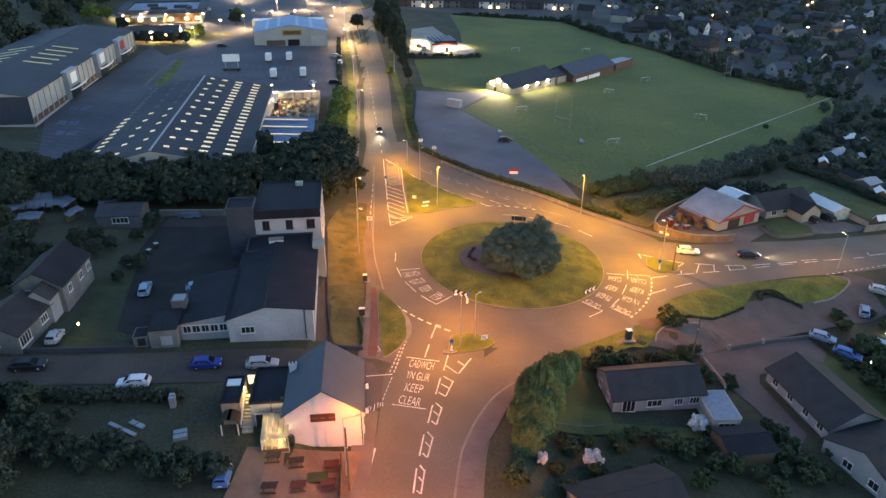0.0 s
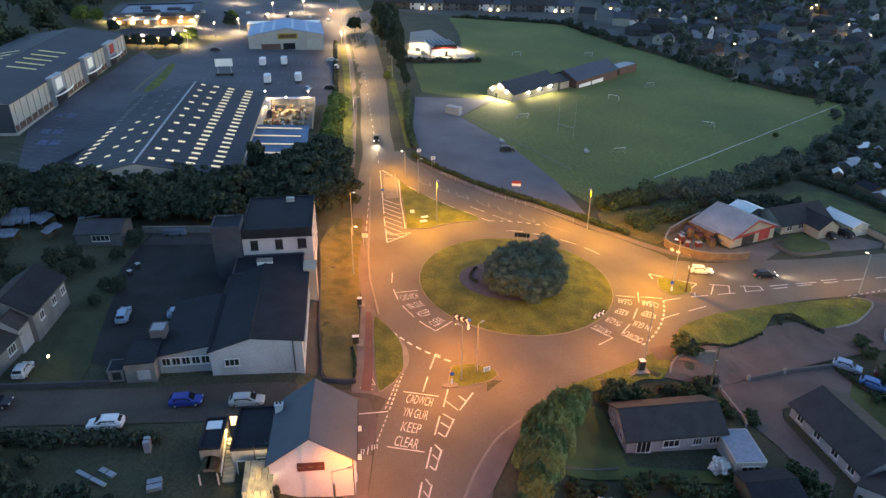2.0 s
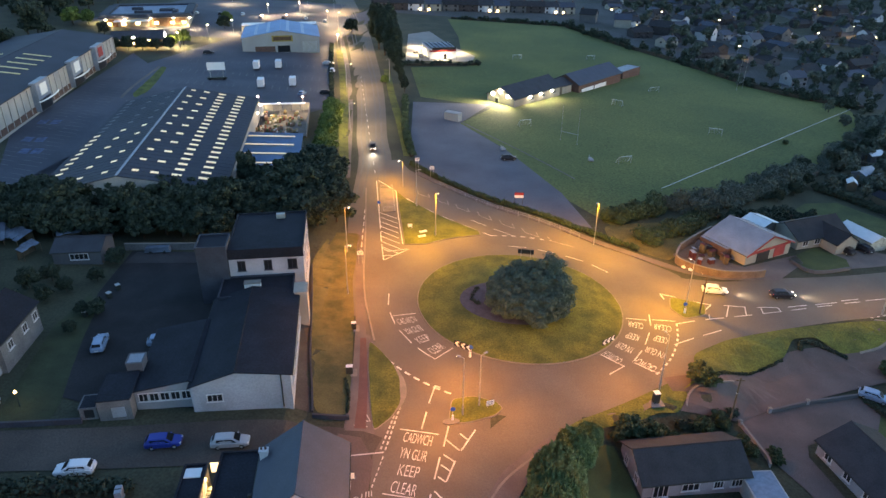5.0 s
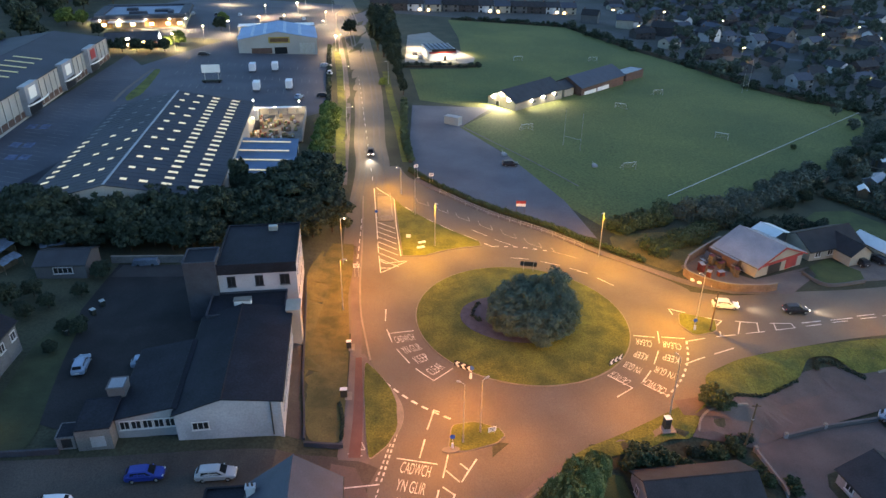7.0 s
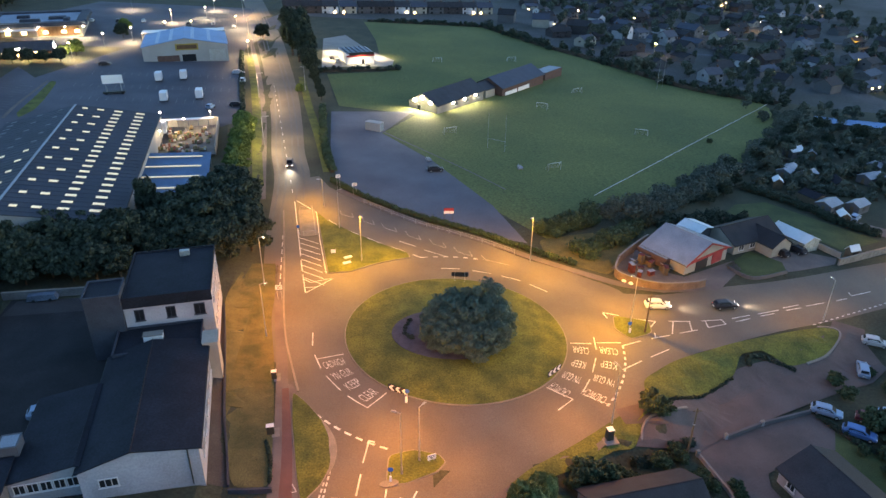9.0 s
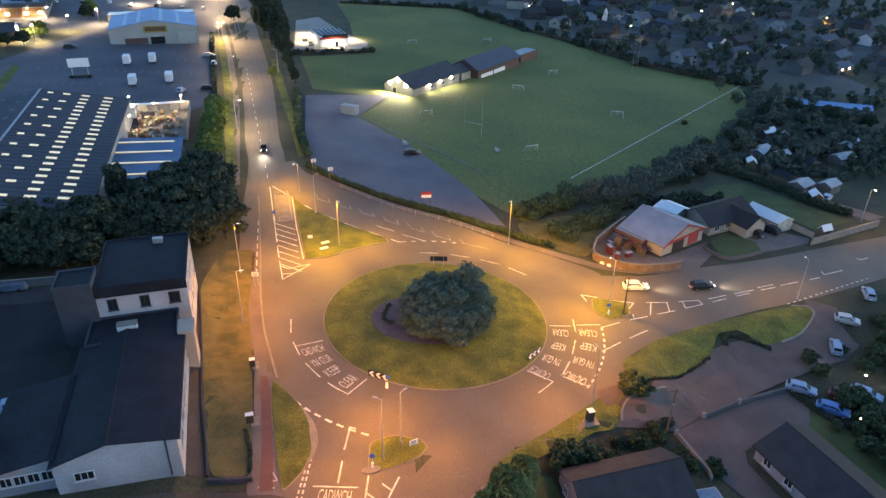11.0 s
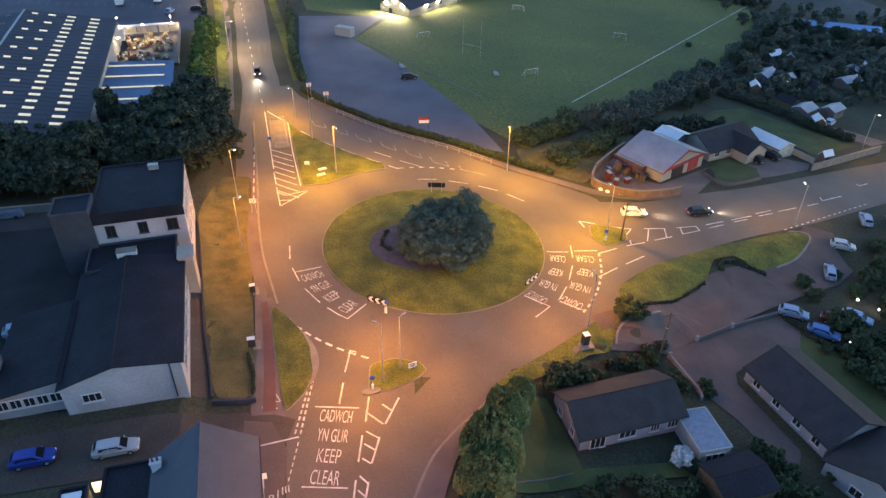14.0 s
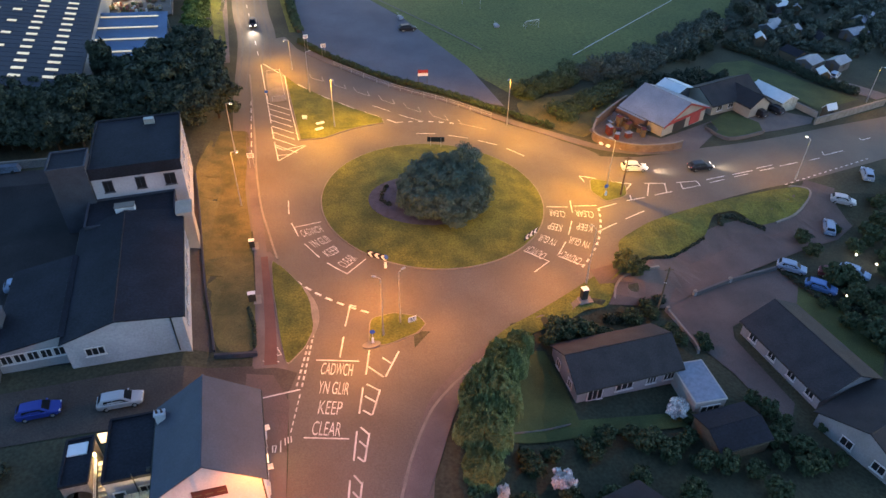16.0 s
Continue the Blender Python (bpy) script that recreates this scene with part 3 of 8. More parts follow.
drape("driveway", [(88, 51), (93.3, 50), (102, 42), (106, 37.4), (101, 35.4), (96, 41)], 0.14, PAVING, "pale drive between the garden hedges", "driveway", 3)
drape("driveway", [(66, 25.6), (69, 30), (76, 29.6), (81, 27), (79, 24.4), (70, 21.6), (66.4, 20.8)], 0.13, PAVING, "tarmac drive in front of the cream bungalow", "driveway", 3)
drape("grass_verge", rounded([(-112.5, 104), (-111.8, 112), (-114, 124.3), (-118.9, 145.3), (-121.4, 146.6), (-117.8, 126.7), (-115, 108)]), 0.14, GRASS, "grass strip dividing the two car parks", "verge", 4)
band("pavement", [(-116.4, 103.3, 1), (-119, 118, 1), (-122.2, 146.4, 1)], 0.14, PAVING, "pale path beside the grass strip", "pavement", thick=0.3)

drape("pavement", [(-25.4, -35.2), (-22.4, -35.6), (-20.4, -39.5), (-20.3, -47.5), (-22.8, -47.5), (-22.9, -42), (-25.2, -41.6)], 0.11, LANE_TAR, "worn tarmac footway at the side street corner", "pavement", 3)
band("field_path", [(-12, 104.6, 0.5), (-0.8, 88.7, 0.5), (8.5, 75.3, 0.5), (17.6, 61, 0.5)], 0.16, PAVING, "pale worn edging between field and car park", "path")
bm_blue = shade("blue_bay_paint", (0.08, 0.12, 0.22), 0.7, 0.6, 0.8, 8, 0.1)
for bx, by in ((-124.6, 75.6), (-121.4, 76.2), (-120.4, 61.2), (-117.4, 61.8), (-116.4, 53), (-113.6, 53.5)):
    drape("bay_marking", [(bx - 1.1, by - 2.0), (bx + 1.1, by - 1.7), (bx + 0.4, by + 2.0), (bx - 1.8, by + 1.7)], 0.11, bm_blue, "blue painted parking bay", "road marking", 3)

drape("road", [(20.6, -25.4), (24, -20.6), (28.4, -19.4), (33.6, -17.0), (41, -13.0), (43.8, -9.2), (51.5, -8.8), (58.9, -6.2), (64, -1.6), (68, -2.6), (69, -7), (64, -10.6), (57.7, -12.6), (50.6, -15.4), (34.5, -22.1), (29.4, -24.9), (26, -24.6)], 0.2, LANE_TAR, "brown tarmac residential lane", "road", 3)

band("pavement", [(-8.8, -58, 2.6), (-7.8, -51.9, 2.8), (-6.4, -48.1, 3.0), (-3.8, -41.4, 3.2), (-1.4, -38.1, 2.8), (1.5, -35.0, 2.8), (4.0, -32.6, 2.0)], 0.15, PAVING, "tarmac pavement along the curving kerb", "pavement", thick=0.3)

# ---- road markings ----
LIFT = 0.125


def mark(bm, a, b, w=0.15):
    """One painted line from a to b."""
    a, b = np.array(a, float), np.array(b, float)
    d = (b - a) / np.linalg.norm(b - a)
    o = np.array([-d[1], d[0]]) * w / 2
    bm.faces.new([bm.verts.new((*p, h(*p) + LIFT)) for p in (a - o, b - o, b + o, a + o)])


def marking(name, label, lines, w=0.15, paint=None):
    """A painted marking whose strokes are parts of their own."""
    x, y = lines[0][0]
    root = thing(name, x, y, 0, label, "road marking", kind="structure")
    for a, b in lines:
        bm = bmesh.new()
        mark(bm, a, b, w)
        bmesh.ops.translate(bm, verts=bm.verts, vec=-root.location)
        part("paint_line", bm, paint or PAINT, root)
    return root


def dashes(a, b, count, fill=0.55):
    a, b = np.array(a, float), np.array(b, float)
    return [(a + (b - a) * i / count, a + (b - a) * (i + fill) / count) for i in range(count)]


def arc_dashes(r, a0, a1, count, fill=0.6):
    s = (a1 - a0) / count
    return [(polar(r, a0 + i * s), polar(r, a0 + (i + fill) * s)) for i in range(count)]


def words(body, x, y, up, height, width):
    """Painted lettering on the road: up is the bearing of its upper edge in degrees."""
    cu = bpy.data.curves.new("letters", "FONT")
    cu.body, cu.align_x, cu.align_y, cu.offset = body, "CENTER", "CENTER", -0.006
    ob = bpy.data.objects.new("letters", cu)
    scene.collection.objects.link(ob)
    me = bpy.data.meshes.new_from_object(ob.evaluated_get(bpy.context.evaluated_depsgraph_get()))
    bpy.data.objects.remove(ob)
    xs, ys = [v.co.x for v in me.vertices], [v.co.y for v in me.vertices]
    sx, sy = width / (max(xs) - min(xs)), height / (max(ys) - min(ys))
    mx, my = (max(xs) + min(xs)) / 2, (max(ys) + min(ys)) / 2
    a = radians(up - 90)
    for v in me.vertices:
        u, w = (v.co.x - mx) * sx, (v.co.y - my) * sy
        px, py = x + u * math.cos(a) - w * math.sin(a), y + u * math.sin(a) + w * math.cos(a)
        v.co = (px, py, h(px, py) + LIFT)
    me.materials.clear()
    me.materials.append(PAINT)
    if sum(p.normal.z * p.area for p in me.polygons) < 0:
        me.flip_normals()
    return tagged(new("road_lettering", me), f"white painted words {body} on the asphalt", "road marking", "keep clear lettering", "structure")


WORDS = ("CADWCH", "YN GLIR", "KEEP", "CLEAR")
WIDE = (3.6, 3.4, 2.5, 3.0)
for i, (body, wide) in enumerate(zip(WORDS, WIDE)):
    t = (i + 0.52) / 4
    words(body, -15.1 - 1.4 * t, -33.75 - 11.0 * t, 82, 1.8, wide)
for body, wide, a in zip(WORDS, WIDE, (-157, -149, -141, -132)):
    words(body, *polar(20.3, a), a - 90, 1.7, wide * 0.86)
for r, sweep, k in ((19.5, (-47, -36, -25, -14), 0.82), (23.8, (-41, -31, -21, -12), 0.95)):
    for body, wide, a in zip(WORDS, WIDE, sweep):
        words(body, *polar(r, a), a - 90, 1.75, wide * k)
marking("road_marking", "white lines bounding the keep clear lettering", [((-17.7, -33.6), (-12.7, -34.1)), ((-18.7, -44.4), (-14.0, -44.9))], 0.18)
marking("road_marking", "white lines bounding curved keep clear lettering", [(polar(22.3, -162), polar(18.3, -162)), (polar(22.4, -137), polar(22.4, -132)), (polar(22.4, -132), polar(22.4, -127.5)), (polar(22.4, -127.5), polar(18.4, -127)), (polar(22.4, 180), polar(22.4, 189)), (polar(22.4, -165), polar(22.4, -156)), (polar(22.4, -151), polar(22.4, -141))], 0.18)
marking("road_marking", "white lines bounding two lanes of lettering", [(polar(17.9, -9), polar(21.3, -8)), (polar(22.3, -7), polar(26.1, -6)), (polar(18.0, -50), polar(22.0, -48)), (polar(22.0, -48), polar(22.2, -57)), (polar(22.4, -43), polar(26.3, -42)), (polar(22.0, -3), polar(21.9, -12)), (polar(21.8, -18), polar(21.8, -28)), (polar(21.9, -33), polar(22.2, -42))], 0.18)
marking("give_way_line", "broken white give way line at the southern entry", arc_dashes(27.8, -137, -112, 7), 0.32)
marking("give_way_line", "broken white give way line at the eastern entry", arc_dashes(26.2, -43, -6, 11, 0.5), 0.32)
marking("give_way_line", "broken white give way line at the northern entry", [((-2.2, 25.45), (-1.4, 25.5)), ((-0.3, 25.6), (0.6, 25.6)), ((1.6, 25.55), (2.5, 25.5)), ((3.5, 25.3), (4.4, 25.2)), ((5.5, 24.95), (6.3, 24.8))], 0.3)
marking("lane_line", "broken white lane line on the southern approach", [((-13.6, -24.3), (-14.3, -28.2)), ((-14.5, -30.0), (-14.95, -33.3)), ((-12.9, -24.7), (-13.7, -24.4))], 0.2)
marking("lane_line", "double broken white edge line", dashes((-18.1, -29.3), (-19.2, -37.9), 9, 0.6) + dashes((-18.7, -31.2), (-19.8, -37.8), 7, 0.6), 0.22)
marking("lane_line", "thin broken white edge line", dashes((-19.3, -38.6), (-20.1, -44), 6, 0.6), 0.14)
marking("stop_line", "white line across the side street mouth", [((-23.6, -38.9), (-19.3, -37.9))], 0.2)
hatch = [((-11.5, -32.4), (-12.0, -36.2)), ((-8.0, -32.8), (-9.8, -36.7)), ((-11.7, -35.0), (-10.0, -36.7)), ((-10.0, -33.7), (-9.0, -34.7))]
for (ax, ay), (bx, by), (cx_, cy_), (dx, dy) in (((-12.4, -38.1), (-12.9, -41.7), (-10.5, -38.5), (-11.5, -42.0)), ((-13.2, -44.0), (-13.6, -47.6), (-11.9, -44.3), (-12.5, -47.8)), ((-14.0, -49.8), (-14.3, -53.6), (-12.8, -50.1), (-13.3, -53.8)), ((-14.5, -55.7), (-14.6, -59.6), (-13.5, -55.8), (-13.7, -59.6)), ((-14.8, -61.6), (-14.9, -65.4), (-13.8, -61.7), (-14.0, -65.4))):
    hatch += [((ax, ay), (bx, by)), ((cx_, cy_), (dx, dy))]
    for t, u in ((-0.14, 0.04), (0.34, 0.5), (0.88, 1.0)):
        hatch.append(((ax + (bx - ax) * t + 0.35, ay + (by - ay) * t), (cx_ + (dx - cx_) * u - 0.08, cy_ + (dy - cy_) * u)))
marking("hatched_marking", "white ladder hatching along the middle of the road", hatch, 0.2)
lines = [((-31.2, 51), (-27.2, 25)), ((-27.0, 23.5), (-26.3, 19.2)), ((-26.1, 18), (-25.0, 11.6)), ((-25.0, 11.6), (-20.7, 16.7)), ((-22.0, 18.6), (-24.2, 32.0)), ((-24.2, 32.0), (-26.0, 45.4)), ((-26.0, 45.4), (-30.8, 51.5))]
for k in range(8):
    y = 33 - 2.3 * k
    lines.append(((-28.4 + 0.16 * (33 - y), y), (-24.3 + 0.14 * (33 - y), y - 2.6)))
lines += [((-25.9, 16.4), (-24.4, 15.2)), ((-24.4, 15.2), (-20.9, 16.8)), ((-25.4, 13.4), (-23.4, 13.6))]
marking("hatched_marking", "white chevron hatching beside the triangular island", lines, 0.2)
marking("lane_line", "broken white line along the straight road", [((x - 0.18 * s, y + s), (x - 0.18 * s - 0.36, y + s + 2.2)) for x, y in ((-32.2, 56),) for s in np.arange(0, 150, 6.0)], 0.16)
marking("lane_line", "broken white edge line on the western approach", dashes((-31.6, 34), (-29.4, 12), 7, 0.6), 0.16)
marking("lane_line", "long broken white line along the island edge", [((-23.2, 41.6), (-21.0, 38.9)), ((-19.5, 37.3), (-16.6, 34.7)), ((-15.0, 33.3), (-12.2, 30.9)), ((-10.3, 29.5), (-7.5, 27.4)), ((-6.1, 26.3), (-4.5, 25.1)), ((-4.5, 25.1), (-3.2, 25.4))], 0.2)
marking("lane_line", "broken white lane line of the slip road", [((-8.6, 32.1), (-5.4, 29.8)), ((-3.8, 28.3), (0.4, 25.6))], 0.15)
marking("lane_line", "broken white lane line round the roundabout", [((-1.1, 20.9), (2.4, 20.8)), ((4.6, 20.2), (8.1, 19.1)), ((9.9, 18.2), (13.1, 16.5)), ((14.6, 15.2), (17.2, 12.6))], 0.16)
boxes = []
for (ax, ay), (bx, by) in (((-20.6, 44.6), (-18.1, 43.0)), ((-15.8, 41.2), (-13.6, 39.6)), ((-11.6, 38.2), (-9.0, 36.3)), ((-6.7, 34.6), (-4.2, 32.7)), ((-2.0, 31.2), (0.6, 29.3)), ((2.6, 27.8), (5.4, 25.9))):
    boxes += [((ax, ay), (bx, by)), ((ax, ay), (ax - 0.5, ay + 2.1)), ((bx, by), (bx - 0.4, by + 2.2))]
boxes += [((7.3, 24.8), (12.1, 22.4)), ((7.9, 24.6), (7.2, 26.3))]
marking("hatched_marking", "open worn white boxes painted beside the hedge side kerb", boxes, 0.15, WORN_PAINT)
east = [((25.3, 5.8), (27.9, 4.9)), ((25.3, 5.8), (25.6, 3.9)), ((30.0, 3.9), (33.6, 3.1)), ((33.6, 3.1), (32.1, 1.3)), ((32.2, -0.3), (31.9, -1.8)), ((25.7, -3.9), (29.1, -2.6)), ((31.1, -1.9), (34.5, -1.0))]
east += [((35.9, 3.2), (39.7, 3.1)), ((36.7, 3.1), (35.1, -0.6)), ((39.5, 3.0), (38.8, 0.2)), ((36.4, -0.4), (39.9, 0.6)), ((41.7, 3.3), (45.5, 3.7)), ((42.4, 3.3), (42.1, 1.4)), ((42.0, 1.3), (45.7, 2.4)), ((45.5, 3.6), (45.6, 2.4))]
east += [((47.5, 4.1), (51.3, 5.2)), ((47.7, 3.1), (50.8, 4.1)), ((53.0, 5.6), (57.5, 6.9)), ((53.0, 4.9), (56.1, 5.8)), ((58.6, 7.6), (62.2, 8.7)), ((58.8, 6.8), (62.0, 7.7)), ((63.4, 8.3), (67.6, 9.5)), ((70.3, 10.2), (72.9, 11.0)), ((74.7, 13.3), (74.4, 12.0)), ((74.4, 12.0), (79.3, 13.6)), ((85.7, 18.4), (85.7, 17.6)), ((85.7, 17.6), (88.2, 18.5))]
marking("hatched_marking", "white box hatching along the eastern road", east, 0.2)
marking("lane_line", "broken white lane line on the eastern approach", [((23.7, -10.1), (27.4, -7.9)), ((29.2, -6.9), (32.9, -4.9))], 0.2)
marking("lane_line", "broken white line across the lane mouth", dashes((61.1, 2.2), (83.2, 10.9), 16, 0.45), 0.22)
bays = []
for k in range(22):
    x0 = -112 + 2.6 * k
    for y0 in (124, 140, 158):
        bays.append(((x0 + 0.17 * (140 - y0), y0), (x0 + 0.17 * (140 - y0) - 0.8, y0 + 4.8)))
marking("bay_lines", "thin faded white parking bay lines", bays, 0.12, BAY_PAINT)
bays = [((-106 - 0.16 * s, 30 + s), (-111 - 0.16 * s, 31 + s)) for s in np.arange(0, 110, 2.7)] + [((-114 - 0.16 * s, 38 + s), (-119 - 0.16 * s, 39 + s)) for s in np.arange(0, 100, 2.7)]
marking("bay_lines", "thin faded white parking bay lines", bays, 0.12, BAY_PAINT)
bike = [((-23.0, -28.2), (-22.8, -31.6)), ((-22.5, -31.3), (-22.2, -32.6)), ((-22.2, -32.6), (-21.7, -32.5)), ((-21.7, -32.5), (-22.3, -31.3)), ((-23.5, -31.6), (-23.3, -32.2)), ((-23.3, -31.5), (-23.0, -32.2)), ((-23.7, -33.4), (-21.9, -33.6))]
marking("road_marking", "worn white cycle symbols on the red path", bike, 0.13)
marking("road_marking", "worn white give way triangle and strokes by the pub", [((-21.8, -45.2), (-21.4, -45.2)), ((-21.8, -45.2), (-21.6, -47.0)), ((-21.4, -45.2), (-21.6, -47.0)), ((-21.0, -44.6), (-20.9, -46.8)), ((-20.6, -44.3), (-20.5, -45.2)), ((-20.3, -44.2), (-20.2, -45.0)), ((-20.0, -44.1), (-19.9, -44.9)), ((-20.7, -48.2), (-20.6, -51.0))], 0.12)
marking("lane_line", "pale worn line at the edge of the pub pavement", [((-19.9, -52.8), (-20.2, -57.0))], 0.3)


# ---- street furniture ----
def light_at(name, parent, x, y, z, power, color, radius=0.15, cone=150, toward=None, blend=0.7):
    d = bpy.data.lights.new(name, "SPOT")
    d.energy, d.color, d.shadow_soft_size, d.spot_size, d.spot_blend = power, color, radius, radians(cone), blend
    ob = new(name, d)
    ob.parent = parent
    ob.matrix_basis = look((x, y, z), toward or (x, y + 0.001, z - 1))
    return ob


SODIUM, ROSE = (1.0, 0.45, 0.012), (1.0, 0.28, 0.035)
AMBER = (1.0, 0.35, 0.014)


def street_lamp(x, y, turn, height=9.3, power=9000, color=SODIUM, reach=0.55, lit=True):
    """A galvanised column with a short arm that points along its local x."""
    root = thing("street_lamp", x, y, turn, "tall galvanised street lamp with glowing sodium lantern" if lit else "tall unlit galvanised street lamp column", "street lamp", "street lamps")
    part("base", tube(tube(bmesh.new(), (0, 0, -0.2), (0, 0, 1.3), 0.12, 0.12, 10), (0, 0, 1.3), (0, 0, 1.4), 0.12, 0.08, 10), STEEL, root)
    part("pole", tube(bmesh.new(), (0, 0, 1.3), (0, 0, height), 0.085, 0.055, 10), STEEL, root)
    part("arm", tube(bmesh.new(), (0, 0, height - 0.05), (reach, 0, height + 0.12), 0.045, 0.04, 8), STEEL, root)
    bm = box(bmesh.new(), (reach + 0.25, 0, height + 0.17), (0.62, 0.24, 0.14), 0, 0.7)
    bmesh.ops.bevel(bm, geom=bm.edges[:], offset=0.03, segments=1)
    head = part("lantern", bm, STEEL, root)
    part("lens", box(bmesh.new(), (reach + 0.27, 0, height + 0.09), (0.46, 0.17, 0.04)), LAMP_GLOW if lit else GLASS, head, "glowing lamp glass" if lit else "lamp glass")
    if lit:
        z = height - 0.02
        light_at("lamp_light", root, reach + 0.32, 0, z, power * 1.3, color, 0.15, 166, None, 0.5)
        for side in (-1, 1):
            light_at("lamp_light", root, reach + 0.32, 0, z, power * 2.0, color, 0.15, 120, (reach + 1.1, side * 1.7, z - 1.0), 1.0)
    return root


street_lamp(16.4, 24.3, -125, power=LP)
street_lamp(-15.8, 23.6, -60, power=LP)
street_lamp(-24.7, 48.8, 200, 6.4, power=LP * 0.5)
street_lamp(28.7, 1.6, 140, power=LP * 1.1)
street_lamp(-9.7, -30.1, 160, power=LP * 0.55, color=AMBER)
street_lamp(-7.5, -28.0, 40, 8.4, power=LP * 0.35, color=AMBER)
street_lamp(-29.6, -1.4, 0, power=LP * 0.48, color=AMBER)
street_lamp(-32.2, 14.0, -10, power=LP * 0.42, color=AMBER)
street_lamp(-22.6, -57.6, 15, 8.8, power=LP * 0.28, color=ROSE, reach=1.6)
street_lamp(-6.4, -79.0, 170, 9.3, power=LP * 1.6, color=ROSE)
street_lamp(18.4, -21.8, 120, 9.4, power=LP * 0.5, color=AMBER)
# this column stands unlit; its weak glow is added to warm the eastern road
street_lamp(63.9, 3.8, 110, 8.0, power=LP * 0.15)
street_lamp(-43.5, 89.0, -10, 8.0, power=LP * 0.5, color=(1.0, 0.72, 0.4), reach=1.4)
street_lamp(-52.0, 135.0, -10, 8.0, power=LP * 0.7, color=(1.0, 0.66, 0.32), reach=1.6)
street_lamp(-20.7, 37.8, 20, 8.4, lit=False)
street_lamp(-38.6, 150.0, 190, 8.0, lit=False)
street_lamp(-63.0, 190.0, -10, 8.0, power=LP * 1.0, color=(1.0, 0.7, 0.36))
street_lamp(-74.0, 245.0, -10, 8.0, power=LP * 1.2, color=(1.0, 0.7, 0.36))
street_lamp(-86.0, 300.0, -10, 8.0, power=LP * 1.4, color=(1.0, 0.7, 0.36))
street_lamp(98.0, 34.5, -60, 8.0, power=LP * 0.12)


def utility_pole(x, y, height, lean=0.0, arm=True):
    root = thing("utility_pole", x, y, 0, "dark weathered wooden utility pole", "pole")
    part("pole", tube(bmesh.new(), (0, 0, -0.3), (lean, 0, height), 0.15, 0.1, 10), WOOD, root)
    if arm:
        part("crossbar", box(bmesh.new(), (lean, 0, height - 0.4), (1.2, 0.1, 0.12)), WOOD, root)
    else:
        part("cap", tube(bmesh.new(), (lean, 0, height), (lean, 0, height + 0.08), 0.11, 0.03, 8), STEEL, root)
    part("stay_band", tube(bmesh.new(), (lean * 0.7, 0, height * 0.7), (lean * 0.7, 0, height * 0.7 + 0.12), 0.15, 0.15, 8), STEEL, root)


utility_pole(27.3, -26.2, 8.7)
utility_pole(-21.9, -59.9, 9.6, 0.0, False)
utility_pole(30.6, -0.2, 7.4)


def traffic_sign(x, y, turn, kind, height=2.2, size=0.75):
    """Signs on thin posts; the face looks along local -y."""
    labels = {"plate": "white rectangular road sign on grey posts", "chevron": "black and white chevron board on the island edge", "keep": "blue disc sign with white bollard", "back": "dark reverse side of a direction board", "stand": "small white notice standing in grass"}
    root = thing("traffic_sign", x, y, turn, labels[kind], "traffic sign", "traffic signs")
    if kind == "chevron":
        for px in (-1.0, 1.0):
            part("post", tube(bmesh.new(), (px, 0.06, 0), (px, 0.06, 1.2), 0.04), STEEL, root)
        board = part("board", box(bmesh.new(), (0, 0, 0.85), (3.1, 0.05, 1.0)), SIGN_BLACK, root)
        for k in (-1.0, 0.0, 1.0):
            bm = bmesh.new()
            pts = [(k - 0.42, 0.42), (k + 0.02, 0.42), (k + 0.42, 0.85), (k + 0.02, 1.28), (k - 0.42, 1.28), (k - 0.02, 0.85)]
            a = [bm.verts.new((-px, -0.03, pz)) for px, pz in pts]
            b = [bm.verts.new((-px, -0.045, pz)) for px, pz in pts]
            bm.faces.new(b), bm.faces.new(a[::-1])
            for i in range(6):
                bm.faces.new((a[i], a[(i + 1) % 6], b[(i + 1) % 6], b[i]))
            bmesh.ops.recalc_face_normals(bm, faces=bm.faces)
            part("chevron", bm, SIGN_WHITE, board, "white arrow head")
    elif kind == "keep":
        part("post", tube(bmesh.new(), (0, 0.04, 0), (0, 0.04, 2.0), 0.04), STEEL, root)
        part("disc", tube(bmesh.new(), (0, 0.02, 1.75), (0, -0.02, 1.75), 0.33, 0.33, 20), SIGN_BLUE, root)
        part("bollard", box(bmesh.new(), (0, -0.3, 0.5), (0.32, 0.26, 1.0), 0, 0.8), SIGN_WHITE, root, "white plastic bollard")
    else:
        w, t = {"plate": (1.1, 0.8), "back": (3.0, 0.9), "stand": (0.9, 0.7)}[kind]
        z = {"plate": height, "back": 1.6, "stand": 0.7}[kind]
        for px in (-w * 0.3, w * 0.3):
            part("post", tube(bmesh.new(), (px, 0.05, 0), (px, 0.05, z + t / 2), 0.035), STEEL, root)
        bm = box(bmesh.new(), (0, 0, z), (w, 0.05, t))
        bmesh.ops.bevel(bm, geom=bm.edges[:], offset=0.015, segments=1)
        board = part("board", bm, PLASTIC_DARK if kind == "back" else SIGN_WHITE, root)
        if kind == "plate":
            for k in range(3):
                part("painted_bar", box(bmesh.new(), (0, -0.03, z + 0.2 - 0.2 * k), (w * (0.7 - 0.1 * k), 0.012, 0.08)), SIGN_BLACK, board)


